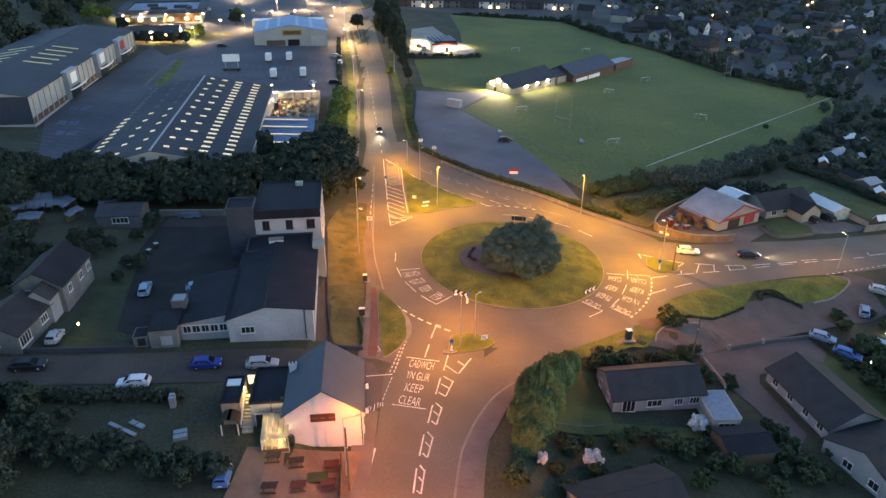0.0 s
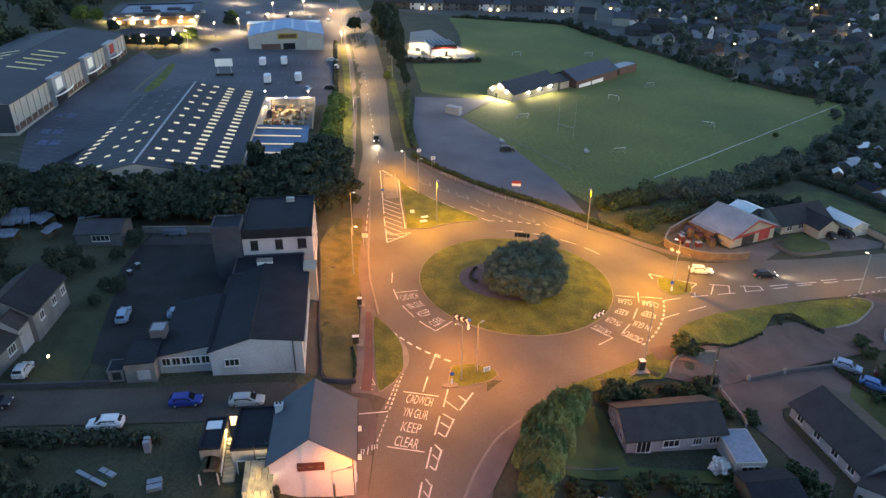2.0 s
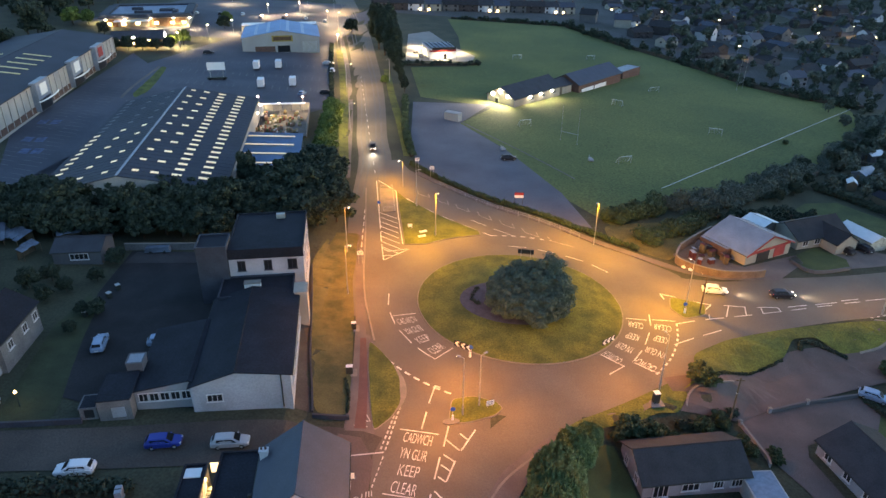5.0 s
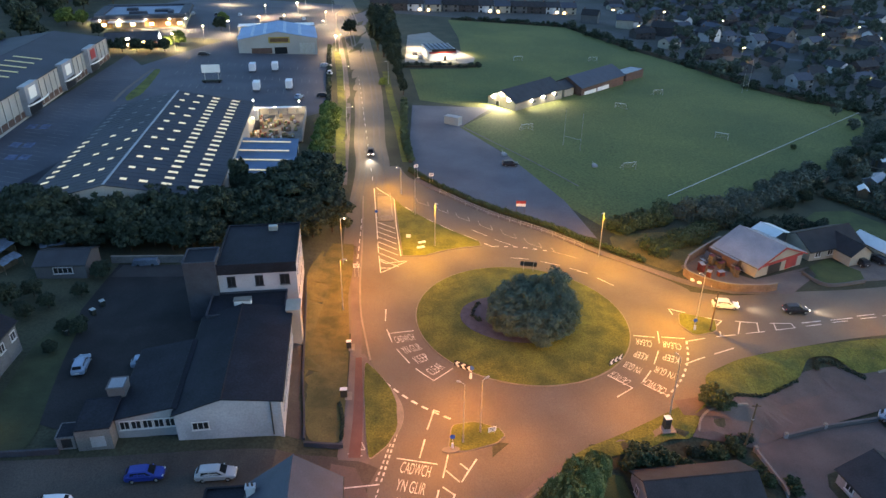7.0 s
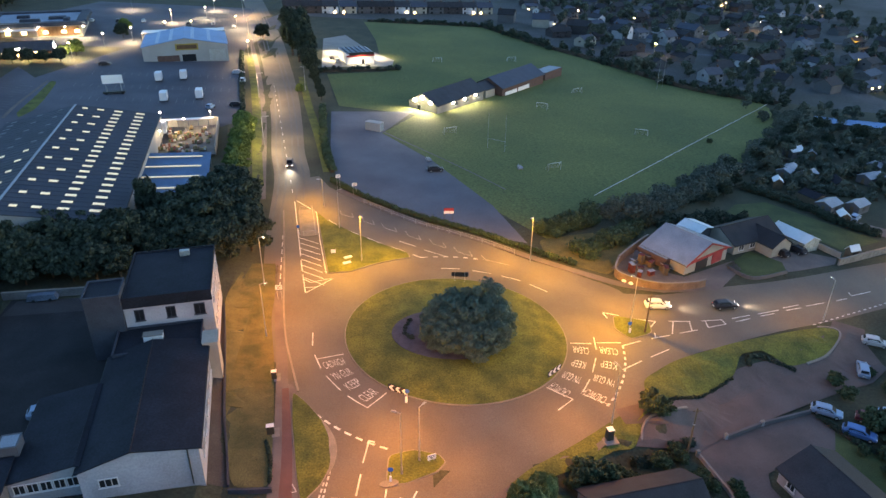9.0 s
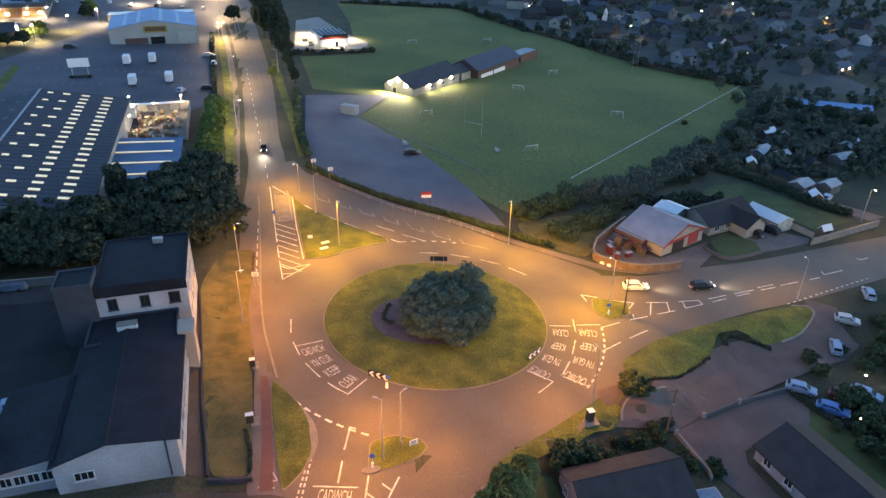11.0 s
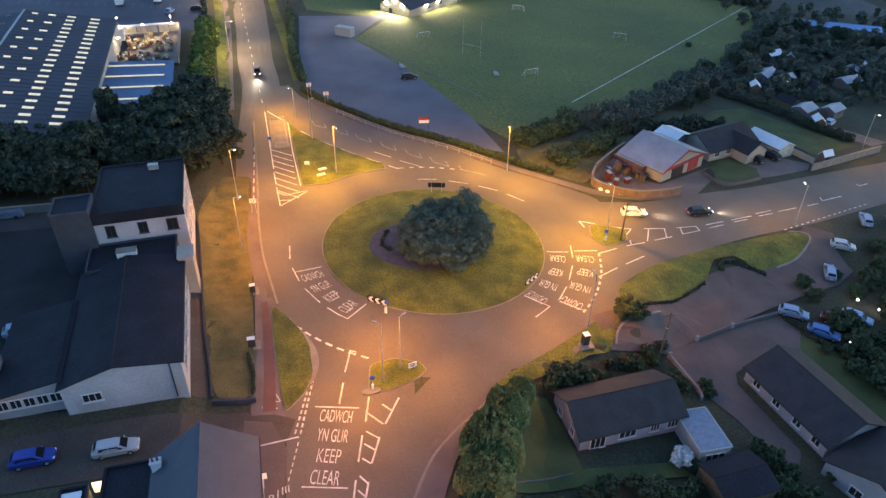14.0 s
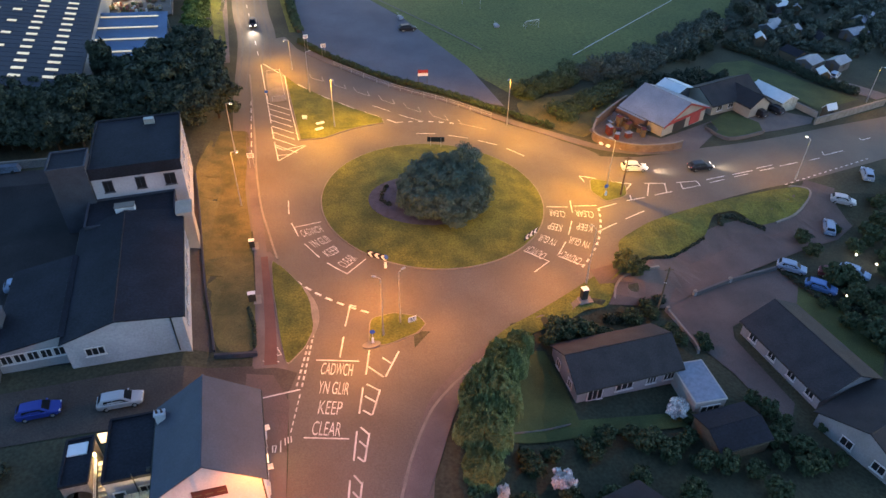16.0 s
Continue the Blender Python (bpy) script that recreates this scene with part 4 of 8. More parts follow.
traffic_sign(-9.8, -15.3, -30, "chevron")
traffic_sign(13.0, -11.2, 40, "chevron")
traffic_sign(1.9, 16.0, 172, "back")
traffic_sign(-8.6, -16.8, -30, "keep")
traffic_sign(-11.0, -31.0, 0, "keep")
traffic_sign(-28.6, 34.6, 0, "keep")
traffic_sign(-21.2, 26.2, 0, "stand")
for x, y, tn in ((-18.4, 24.7, 26), (-18.5, 22.5, 26)):
    slab = thing("slab", x, y, tn, "pale concrete slab lying on the grass island", "slab", "island slabs")
    slab.location.z += 0.18
    bm = box(bmesh.new(), (0, 0, 0.1), (1.5, 0.6, 0.18))
    bmesh.ops.bevel(bm, geom=bm.edges[:], offset=0.03, segments=1)
    part("slab_body", bm, SIGN_WHITE, slab)
    part("joint", box(bmesh.new(), (0, 0, 0.2), (0.04, 0.56, 0.01)), KERB, slab)
traffic_sign(-22.0, 58.8, 20, "plate", 3.4)
traffic_sign(-18.2, 55.8, 10, "plate", 2.6)
traffic_sign(-6.0, -28.2, 20, "plate", 0.9)
traffic_sign(28.0, 0.0, 0, "keep")
traffic_sign(-29.0, 9.5, 0, "plate", 2.4)


def utility_cabinet(x, y, turn, size, label):
    root = thing("utility_cabinet", x, y, turn, label, "cabinet")
    bm = box(bmesh.new(), (0, 0, size[2] / 2), size)
    bmesh.ops.bevel(bm, geom=bm.edges[:], offset=0.03, segments=1)
    part("body", bm, PLASTIC_DARK, root)
    part("lid", box(bmesh.new(), (0, 0, size[2] + 0.03), (size[0] * 1.08, size[1] * 1.08, 0.06)), SIGN_WHITE, root, "pale flat top")
    part("plinth", box(bmesh.new(), (0, 0, 0.05), (size[0] * 2.4, size[1] * 2.8, 0.12)), KERB, root, "pale concrete slab")


utility_cabinet(17.2, -24.6, 10, (0.8, 0.8, 1.7), "dark roadside cabinet on a concrete slab")
utility_cabinet(-25.9, -22.8, 8, (0.9, 0.6, 1.3), "dark litter bin with pale notice by the verge")
utility_cabinet(-27.0, -11.6, 8, (0.7, 0.6, 1.2), "dark litter bin by the verge")


def railing(ctrl, label, height=1.05, gap=2.0, group="railings"):
    """Pedestrian guard rail along a line: posts and two bars."""
    s = spline(ctrl, 10)
    root = thing("guard_railing", s[0][0], s[0][1], 0, label, "railing", group)
    o, last, d, pts = root.location, None, 0.0, []
    for x, y in s:
        if last is None or math.hypot(x - last[0], y - last[1]) >= gap:
            pts.append(Vector((x, y, h(x, y) + 0.13)) - o)
            last = (x, y)
    for p in pts:
        part("post", tube(bmesh.new(), p, p + Vector((0, 0, height)), 0.035, 0.035, 6), STEEL, root)
    for z in (height, height * 0.55):
        for a, b in zip(pts, pts[1:]):
            part("rail", tube(bmesh.new(), a + Vector((0, 0, z)), b + Vector((0, 0, z)), 0.03, 0.03, 6), STEEL, root)


railing([(-16, 50.6), (-5, 40.4), (6, 33.2), (15, 26)], "long galvanised guard railing along the pavement")


# ---- walls ----
def boundary_wall(ctrl, height, thick, material, label, coping=True, lift=0.0):
    s = spline([(x, y) for x, y in ctrl], 5)
    root = thing("boundary_wall", s[0][0], s[0][1], 0, label, "wall", kind="structure")
    o = root.location
    for name, z0, z1, t, m in (("wall_body", -0.6, height, thick, material), ("coping", height, height + 0.08, thick + 0.08, KERB)):
        if name == "coping" and not coping:
            continue
        bm, rows = bmesh.new(), []
        for i, (x, y) in enumerate(s):
            d = np.array(s[min(i + 1, len(s) - 1)]) - np.array(s[max(i - 1, 0)])
            d = d / np.linalg.norm(d) * t / 2
            g = h(x, y) + lift
            rows.append([bm.verts.new(Vector(p) - o) for p in ((x - d[1], y + d[0], g + z0), (x + d[1], y - d[0], g + z0), (x + d[1], y - d[0], g + z1), (x - d[1], y + d[0], g + z1))])
        for a, b in zip(rows, rows[1:]):
            for k in range(4):
                bm.faces.new((a[k], a[(k + 1) % 4], b[(k + 1) % 4], b[k]))
        bm.faces.new(rows[0]), bm.faces.new(rows[-1][::-1])
        bmesh.ops.recalc_face_normals(bm, faces=bm.faces)
        part(name, bm, m, root)
    return root


boundary_wall([(33.6, 23.6), (31.6, 18.5), (34.5, 15.2), (39, 13.6), (45, 14.2), (47.5, 15.2)], 1.6, 0.3, GARDEN_WALL, "curved brown block wall round the garage forecourt")
boundary_wall([(33.6, 23.6), (38, 28.5), (43, 33.5)], 1.8, 0.3, GARDEN_WALL, "straight brown block wall beside the garage")
boundary_wall([(29.2, -25.2), (29.9, -28.7), (30.5, -32.0), (30.3, -33.3)], 0.55, 0.22, RENDER, "low white garden wall along the drive")
boundary_wall([(34.7, -22.3), (41, -19.8), (47.6, -17.9), (49.7, -17.3)], 0.7, 0.3, GREY_RENDER, "low grey garden wall", False)
boundary_wall([(79.5, 24.2), (88, 27.6), (101, 33.0)], 1.4, 0.35, STONE, "long stone wall beside the eastern road")
boundary_wall([(55.4, 22.4), (58.2, 18.0), (66.6, 20.6)], 0.7, 0.22, GREY_RENDER, "low stone garden wall", False)
boundary_wall([(78.8, 34.0), (81.8, 27.2)], 1.2, 0.3, CREAM, "low pale garden wall")
boundary_wall([(-56.5, -37.4), (-63, -38.6), (-72, -40)], 0.8, 0.3, SLATE_HUNG, "dark stone wall along the side street", False)
boundary_wall([(-29.4, -31.6), (-30.6, -26), (-32.2, -19.4), (-35.1, -4), (-37.2, 6)], 0.45, 0.25, SLATE_HUNG, "low dark wall edging the grass verge", False)
boundary_wall([(-29.2, -32.5), (-24.4, -32.4)], 0.7, 0.3, SLATE_HUNG, "short dark wall closing the verge", False)
boundary_wall([(1.6, -45.2), (6, -44.1), (10.6, -43.2)], 0.5, 0.08, PALE_WALL, "thin pale painted garden fence", False)
for x, y in ((29.2, -25.4), (34.5, -22.3), (41, -19.8)):
    root = thing("gatepost", x, y, 10, "pale rendered square gatepost with cap", "gatepost", "gateposts")
    part("shaft", box(bmesh.new(), (0, 0, 0.35), (0.42, 0.42, 1.1)), RENDER, root)
    part("cap", box(bmesh.new(), (0, 0, 0.94), (0.54, 0.54, 0.1), 0, 0.8), KERB, root)


# ---- buildings ----
def window(parent, x, y, z, w, t, face, lit=None, bars=1, frame=None):
    """A framed window set on a wall. face: the bearing of its outside, in local degrees (0 looks along +x)."""
    root = new("window")
    root.parent = parent
    root.matrix_basis = pose(x, y, z, 0, 0, face + 90)
    bm = bmesh.new()
    for cx_, cz, sx, sz in ((0, t / 2, w + 0.14, 0.1), (0, -t / 2, w + 0.14, 0.1), (-w / 2, 0, 0.1, t), (w / 2, 0, 0.1, t)):
        box(bm, (cx_, -0.03, cz), (sx, 0.12, sz))
    for k in range(bars):
        box(bm, (-w / 2 + w * (k + 1) / (bars + 1), -0.03, 0), (0.07, 0.1, t))
    part("window_frame", bm, frame or FRAME, root)
    part("pane", box(bmesh.new(), (0, 0.0, 0), (w, 0.05, t)), lit or GLASS, root)
    part("sill", box(bmesh.new(), (0, -0.08, -t / 2 - 0.07), (w + 0.3, 0.2, 0.06)), frame or FRAME, root)
    return root


def door(parent, x, y, z, w, t, face, material=None):
    root = new("door")
    root.parent = parent
    root.matrix_basis = pose(x, y, z, 0, 0, face + 90)
    bm = box(bmesh.new(), (0, -0.02, t / 2), (w, 0.08, t))
    for k in (0.28, 0.72):
        box(bm, (0, -0.07, t * k), (w * 0.7, 0.03, t * 0.3))
    part("leaf", bm, material or PLASTIC_DARK, root)
    bm = bmesh.new()
    for cx_, cz, sx, sz in ((0, t + 0.04, w + 0.16, 0.1), (-w / 2 - 0.04, t / 2, 0.1, t), (w / 2 + 0.04, t / 2, 0.1, t)):
        box(bm, (cx_, -0.03, cz), (sx, 0.14, sz))
    part("door_frame", bm, FRAME, root)


def gable_house(name, x, y, turn, length, width, eave, ridge, wall, roof, label, category="house", over=0.35, sink=1.6, skew=0.0, thick=0.16, lower=0.0, z=None, group=""):
    """Walls under a pitched roof; the ridge runs along local x. skew moves the ridge sideways, lower drops the +y eave."""
    root = thing(name, x, y, turn, label, category, group, z)
    e2 = eave - lower
    prof = [(-width / 2, -sink), (width / 2, -sink), (width / 2, e2), (skew, ridge), (-width / 2, eave)]
    bm = bmesh.new()
    a = [bm.verts.new((-length / 2, px, pz)) for px, pz in prof]
    b = [bm.verts.new((length / 2, px, pz)) for px, pz in prof]
    bm.faces.new(a), bm.faces.new(b[::-1])
    for i in range(5):
        j = (i + 1) % 5
        bm.faces.new((a[j], a[i], b[i], b[j]))
    bmesh.ops.recalc_face_normals(bm, faces=bm.faces)
    part("wall", bm, wall, root)
    for s, e in ((-1, eave), (1, e2)):
        run = abs(s * width / 2 - skew)
        k = (ridge - e) / run
        y0, z0 = s * (width / 2 + over), e - over * k
        bm = bmesh.new()
        pts = [(skew, ridge + 0.02), (y0, z0 + 0.02), (y0, z0 + thick), (skew, ridge + thick)]
        a = [bm.verts.new((-length / 2 - over, py, pz)) for py, pz in pts]
        b = [bm.verts.new((length / 2 + over, py, pz)) for py, pz in pts]
        bm.faces.new(a), bm.faces.new(b[::-1])
        for i in range(4):
            bm.faces.new((a[(i + 1) % 4], a[i], b[i], b[(i + 1) % 4]))
        bmesh.ops.recalc_face_normals(bm, faces=bm.faces)
        slope = part("roof", bm, roof, root)
        part("gutter", tube(bmesh.new(), (-length / 2 - over, y0 + s * 0.06, z0 + 0.02), (length / 2 + over, y0 + s * 0.06, z0 + 0.02), 0.06, 0.06, 6), PLASTIC_DARK, slope)
    part("ridge_cap", tube(bmesh.new(), (-length / 2 - over, skew, ridge + thick), (length / 2 + over, skew, ridge + thick), 0.1, 0.1, 6), roof, root)
    return root


def chimney(parent, x, y, z0, z1, material):
    c = part("chimney", box(box(bmesh.new(), (x, y, (z0 + z1) / 2), (0.6, 0.9, z1 - z0)), (x, y, z1 - 0.1), (0.74, 1.04, 0.16)), material, parent)
    for k in (-0.22, 0.22):
        part("chimney_pot", tube(bmesh.new(), (x, y + k, z1), (x, y + k, z1 + 0.4), 0.12, 0.1, 8), BRICK, c)


def flat_block(name, x, y, turn, sx, sy, height, wall, roof, label, category="building", sink=1.6, parapet=0.35, z=None, edge=None):
    """A box with a parapet round a flat roof."""
    root = thing(name, x, y, turn, label, category, "", z)
    part("wall", box(bmesh.new(), (0, 0, (height - sink) / 2), (sx, sy, height + sink)), wall, root)
    part("roof", box(bmesh.new(), (0, 0, height + 0.06), (sx - 0.2, sy - 0.2, 0.12)), roof, root)
    bm = bmesh.new()
    for cx_, cy_, lx, ly in ((0, sy / 2, sx + 0.1, 0.22), (0, -sy / 2, sx + 0.1, 0.22), (sx / 2, 0, 0.22, sy - 0.22), (-sx / 2, 0, 0.22, sy - 0.22)):
        box(bm, (cx_, cy_, height + parapet / 2), (lx, ly, parapet))
    part("parapet", bm, edge or wall, root)
    return root


# the pub at the corner
pub = gable_house("pub_building", -26.6, -48.2, 98, 9.8, 9.2, 5.5, 8.8, WHITE, SLATE_BLUE, "white rendered pub with a pitched slate roof", "pub")
sign = part("sign_board", box(bmesh.new(), (-4.96, 0.1, 4.7), (0.1, 3.0, 1.15)), shade("brown_signboard", (0.09, 0.03, 0.025), 0.7), pub, "dark brown pub sign board")
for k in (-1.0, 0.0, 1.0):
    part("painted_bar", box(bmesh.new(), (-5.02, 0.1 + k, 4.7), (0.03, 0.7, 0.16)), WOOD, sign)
for k in (-3.2, 0, 3.2):
    window(pub, k, -4.62, 1.6, 1.1, 1.3, -90, None if k else WARM_GLOW)
    window(pub, k, -4.62, 4.0, 1.0, 1.1, -90)
door(pub, 1.6, -4.62, 0, 1.0, 2.1, -90)
chimney(pub, 3.4, 4.3, 4.8, 6.9, WHITE)
for px, z in ((1.6, 3.9), (-2.6, 3.4)):
    hang_ = part("sign_bracket", box(bmesh.new(), (px, -4.95, z + 0.5), (0.06, 0.7, 0.06)), PLASTIC_DARK, pub)
    part("hanging_sign", box(bmesh.new(), (px, -5.1, z), (0.08, 0.55, 0.8)), SIGN_WHITE, hang_, "white hanging sign board")
part("corner_downpipe", tube(bmesh.new(), (-4.97, -4.5, 0), (-4.97, -4.5, 5.4), 0.06), PLASTIC_DARK, pub)
ext = flat_block("pub_extension", -33.6, -47.6, 8, 4.7, 7.0, 3.6, RENDER, FELT, "flat-roofed white pub extension", "building", edge=FELT)
window(ext, 1.0, -3.52, 1.8, 1.2, 1.1, -90)
door(ext, -1.4, -3.52, 0, 0.9, 2.0, -90)
part("soil_pipe", tube(bmesh.new(), (0.2, -3.6, 0), (0.2, -3.6, 4.4), 0.06), PLASTIC_DARK, ext)
part("vent_cowl", box(bmesh.new(), (1.6, -3.2, 3.9), (0.5, 0.5, 0.6), 0, 0.7), PLASTIC_DARK, ext)
shed = flat_block("pub_outbuilding", -38.3, -48.8, 8, 2.3, 5.0, 3.4, STONE, FELT, "narrow pub outbuilding beside lit steps", "building", edge=FELT)
part("roof_hatch", box(bmesh.new(), (-0.1, 1.3, 3.62), (1.7, 1.3, 0.14)), SKYLIGHT, shed, "pale translucent roof hatch")
bm = bmesh.new()
for i in range(9):
    a0, a1 = math.pi * i / 9, math.pi * (i + 1) / 9
    v = [bm.verts.new(p) for a in (a0, a1) for p in ((-1.1 * math.cos(a), -4.6, 1.6 + 0.9 * math.sin(a)), (-1.1 * math.cos(a), -2.52, 1.6 + 0.9 * math.sin(a)))]
    bm.faces.new((v[0], v[1], v[3], v[2]))
bmesh.ops.solidify(bm, geom=bm.faces[:], thickness=0.06)
part("curved_porch_roof", bm, WOOD, shed, "brown curved porch roof")
for px in (-1.0, 1.0):
    part("porch_post", box(bmesh.new(), (px, -4.5, 0.8), (0.14, 0.14, 1.7)), FRAME, shed)
part("lit_doorway", box(bmesh.new(), (1.95, 2.7, 2.9), (1.1, 0.12, 1.3)), DIM_GLOW, shed, "glowing glazed door above the steps")
part("wall_lamp", box(bmesh.new(), (1.23, 0.8, 3.0), (0.14, 0.3, 0.3)), WARM_GLOW, shed, "glowing wall lamp")
light_at("wall_lamp_light", shed, 1.9, 0.8, 3.2, 120, (1.0, 0.78, 0.38), 0.1, 165, (1.9, -2.6, 0))
for k in range(11):
    part("step", box(bmesh.new(), (1.95, -4.0 + 0.45 * k, 0.05 + 0.09 * k), (1.3, 0.45, 0.3 + 0.18 * k)), CREAM, shed)
for z in (0.9, 1.4):
    part("handrail", tube(bmesh.new(), (1.3, -4.2, z), (1.3, 0.6, z + 1.7), 0.05, 0.05, 6), FRAME, shed)
lean = thing("glazed_lean_to", -31.7, -54.0, 8, "lit lean-to with translucent sloping roof panels", "lean-to")
for k in range(5):
    bm = bmesh.new()
    x0 = -1.6 + 0.66 * k
    v = [bm.verts.new(p) for p in ((x0, -1.7, 2.2), (x0 + 0.6, -1.7, 2.2), (x0 + 0.6, 1.9, 3.2), (x0, 1.9, 3.2))]
    bm.faces.new(v)
    bmesh.ops.solidify(bm, geom=bm.faces[:], thickness=0.05)
    part("roof_panel", bm, DIM_GLASS, lean)
for px in (-1.55, 1.6):
    for py in (-1.6, 1.8):
        part("post", box(bmesh.new(), (px, py, 1.1), (0.1, 0.1, 2.2 + (0.9 if py > 0 else 0))), FRAME, lean)
part("half_wall", box(bmesh.new(), (0, -1.65, 0.3), (3.2, 0.12, 0.6)), WOOD, lean)
for k in range(4):
    part("mullion", box(bmesh.new(), (-1.1 + 0.73 * k, -1.65, 1.4), (0.07, 0.07, 1.6)), FRAME, lean)
part("side_wall", box(bmesh.new(), (-1.6, 0.1, 0.8), (0.12, 3.3, 1.6)), CREAM, lean)
part("back_wall", box(bmesh.new(), (0, 1.95, 1.2), (3.3, 0.1, 2.4)), CREAM, lean)
part("floor_slab", box(bmesh.new(), (0, 0, 0.06), (3.3, 3.5, 0.12)), CREAM, lean)
part("doorway", box(bmesh.new(), (0.4, 1.88, 1.0), (0.9, 0.06, 1.9)), DARK, lean)
part("ceiling_lamp", box(bmesh.new(), (0, 0.2, 2.3), (0.4, 0.4, 0.1)), WARM_GLOW, lean)
light_at("lean_to_light", lean, 0, 0.2, 2.2, 90, (1.0, 0.82, 0.42), 0.2, 175)
light_at("lean_to_up_light", lean, 0, -0.4, 1.2, 130, (1.0, 0.82, 0.42), 0.2, 150, (0, 0.4, 3))

# the long white building and its annexes
wb = gable_house("workshop_building", -39.6, -22.6, 100, 21.0, 12.4, 5.0, 5.9, BRIGHT_RENDER, FELT, "long low white building with dark felt roof", "building", over=0.25, skew=0.6, lower=0.9)
window(wb, -10.52, 3.4, 2.2, 1.9, 1.1, 180, None, 2)
part("downpipe", tube(bmesh.new(), (-10.56, -5.0, 0), (-10.56, -5.0, 5.0), 0.08), PLASTIC_DARK, wb)
for k in range(5):
    window(wb, -7.5 + 3.6 * k, -6.22, 2.6, 2.2, 1.6, -90, None, 2)
glz = gable_house("glazed_workshop_wing", -48.75, -26.8, 100, 14.0, 7.0, 3.9, 4.0, RENDER, FELT, "low workshop wing with a band of windows", "building", over=0.2, skew=-3.2, lower=1.0)
for k in range(5):
    window(glz, -7.02, 2.5 - 1.3 * k, 1.95, 1.1, 1.2, 180, None, 1)
annex = flat_block("workshop_annex", -53.2, -33.7, 12, 3.9, 5.6, 3.0, PALE_WALL, FELT, "pale rendered annex with flat dark roof", "building", edge=FELT, parapet=0.15)
part("patch", box(bmesh.new(), (0.4, -2.83, 1.2), (1.6, 0.04, 1.5)), RENDER, annex, "patched lighter render")
low_store = flat_block("lean_to_store", -56.2, -35.4, 12, 2.0, 2.6, 1.7, PALE_WALL, FELT, "low lean-to store with a dark opening", "building", parapet=0.08)
part("opening", box(bmesh.new(), (0.1, -1.32, 0.9), (1.1, 0.06, 1.2)), DARK, low_store)
stack = flat_block("brick_store", -52.6, -29.4, 10, 2.0, 2.2, 4.2, GREY_RENDER, TIN, "square rendered stack with a metal lid", "building", parapet=0.15)

tall = flat_block("tall_white_building", -42.5, 0.4, 10, 11.6, 14.0, 9.2, BRIGHT_RENDER, FELT, "tall white rendered building with flat grey roof", "building", edge=FELT)
for k, w in ((-3.9, 1.0), (0.2, 1.0), (4.0, 1.2)):
    window(tall, k, -7.02, 6.6, w * 1.15, 1.7, -90, frame=SLATE_HUNG)
for k in (-5, -1.7, 1.7, 5):
    window(tall, 5.82, k, 7.2, 1.2, 1.3, 0)
    window(tall, 5.82, k, 3.6, 1.2, 1.3, 0)
part("vent_box", box(bmesh.new(), (1.6, 5.0, 9.7), (1.4, 0.8, 0.8)), STEEL, tall)
part("slate_fascia", box(bmesh.new(), (0, -7.1, 8.75), (11.7, 0.2, 1.7)), FELT, tall, "dark slate-hung fascia")
tower = flat_block("stair_tower", -49.6, -6.2, 10, 4.6, 4.8, 9.9, SLATE_HUNG, FELT, "dark slate-hung stair tower with flat roof", "building")
tank = thing("roof_tank", -42.6, -10.4, 10, "white water tank on the low roof", "tank", z=h(-42.6, -10.4) + 4.6)
part("tank_body", box(bmesh.new(), (0, 0, 0.5), (2.4, 1.1, 1.0)), SIGN_WHITE, tank)
part("rim", box(bmesh.new(), (0, 0, 1.04), (2.55, 1.25, 0.1)), KERB, tank)
link = flat_block("link_block", -42.0, -10.0, 10, 11.0, 6.2, 4.6, SLATE_HUNG, FELT, "low flat-roofed link between two buildings", "building")
porch = flat_block("porch_block", -34.9, -11.2, 10, 1.9, 3.0, 5.8, CREAM, CREAM, "small cream rendered porch block", "building", parapet=0.1)

# bungalows in the south-eastern gardens
b1 = gable_house("bungalow", 18.2, -35.3, 9.5, 13.4, 7.2, 2.6, 4.6, RENDER, TILE, "white bungalow with a dark tiled roof", over=0.4)
for k, w, lit in ((-4.4, 1.9, None), (-0.6, 2.2, None), (3.0, 1.2, None), (5.4, 1.4, None)):
    window(b1, k, -3.62, 1.35 if w != 1.9 else 1.15, w, 1.1 if w != 1.9 else 1.9, -90, lit, 2)
for k in (-1.6, 1.6):
    window(b1, -6.72, k, 1.5, 0.9, 1.2, 180)
lt = flat_block("garden_room", 26.9, -39.8, 5, 3.9, 6.0, 2.5, SHEET_PALE, SHEET_ROOF, "garden room with a pale blue-grey metal roof", "building", parapet=0.06)
window(lt, 0, -3.12, 1.3, 2.4, 1.2, -90, None, 2)
sh = gable_house("garden_shed", 28.2, -46.2, 10, 6.4, 5.0, 2.1, 2.9, WOOD, FELT, "large dark garden shed with felt roof", "shed", over=0.2)
b2 = gable_house("bungalow", 43.6, -35.4, -76, 13.4, 8.8, 2.4, 4.6, RENDER, TILE, "white bungalow with a long dark tiled roof", over=0.4)
for k in (-4.6, -1.2, 2.2, 5.2):
    window(b2, k, -4.42, 1.4, 1.2, 1.0, -90)
b3 = gable_house("bungalow_wing", 46.2, -48.0, 24, 10.0, 11.0, 2.5, 4.9, RENDER, TILE, "white gabled wing of a bungalow", over=0.35)
for k in (-2.2, 1.6):
    window(b3, -5.02, k, 1.4, 1.4, 1.2, 180)
gable_house("bungalow", 10.5, -58.5, 20, 12, 8.0, 2.5, 4.4, CREAM, TILE, "bungalow with grey tiled roof among shrubs", over=0.4)

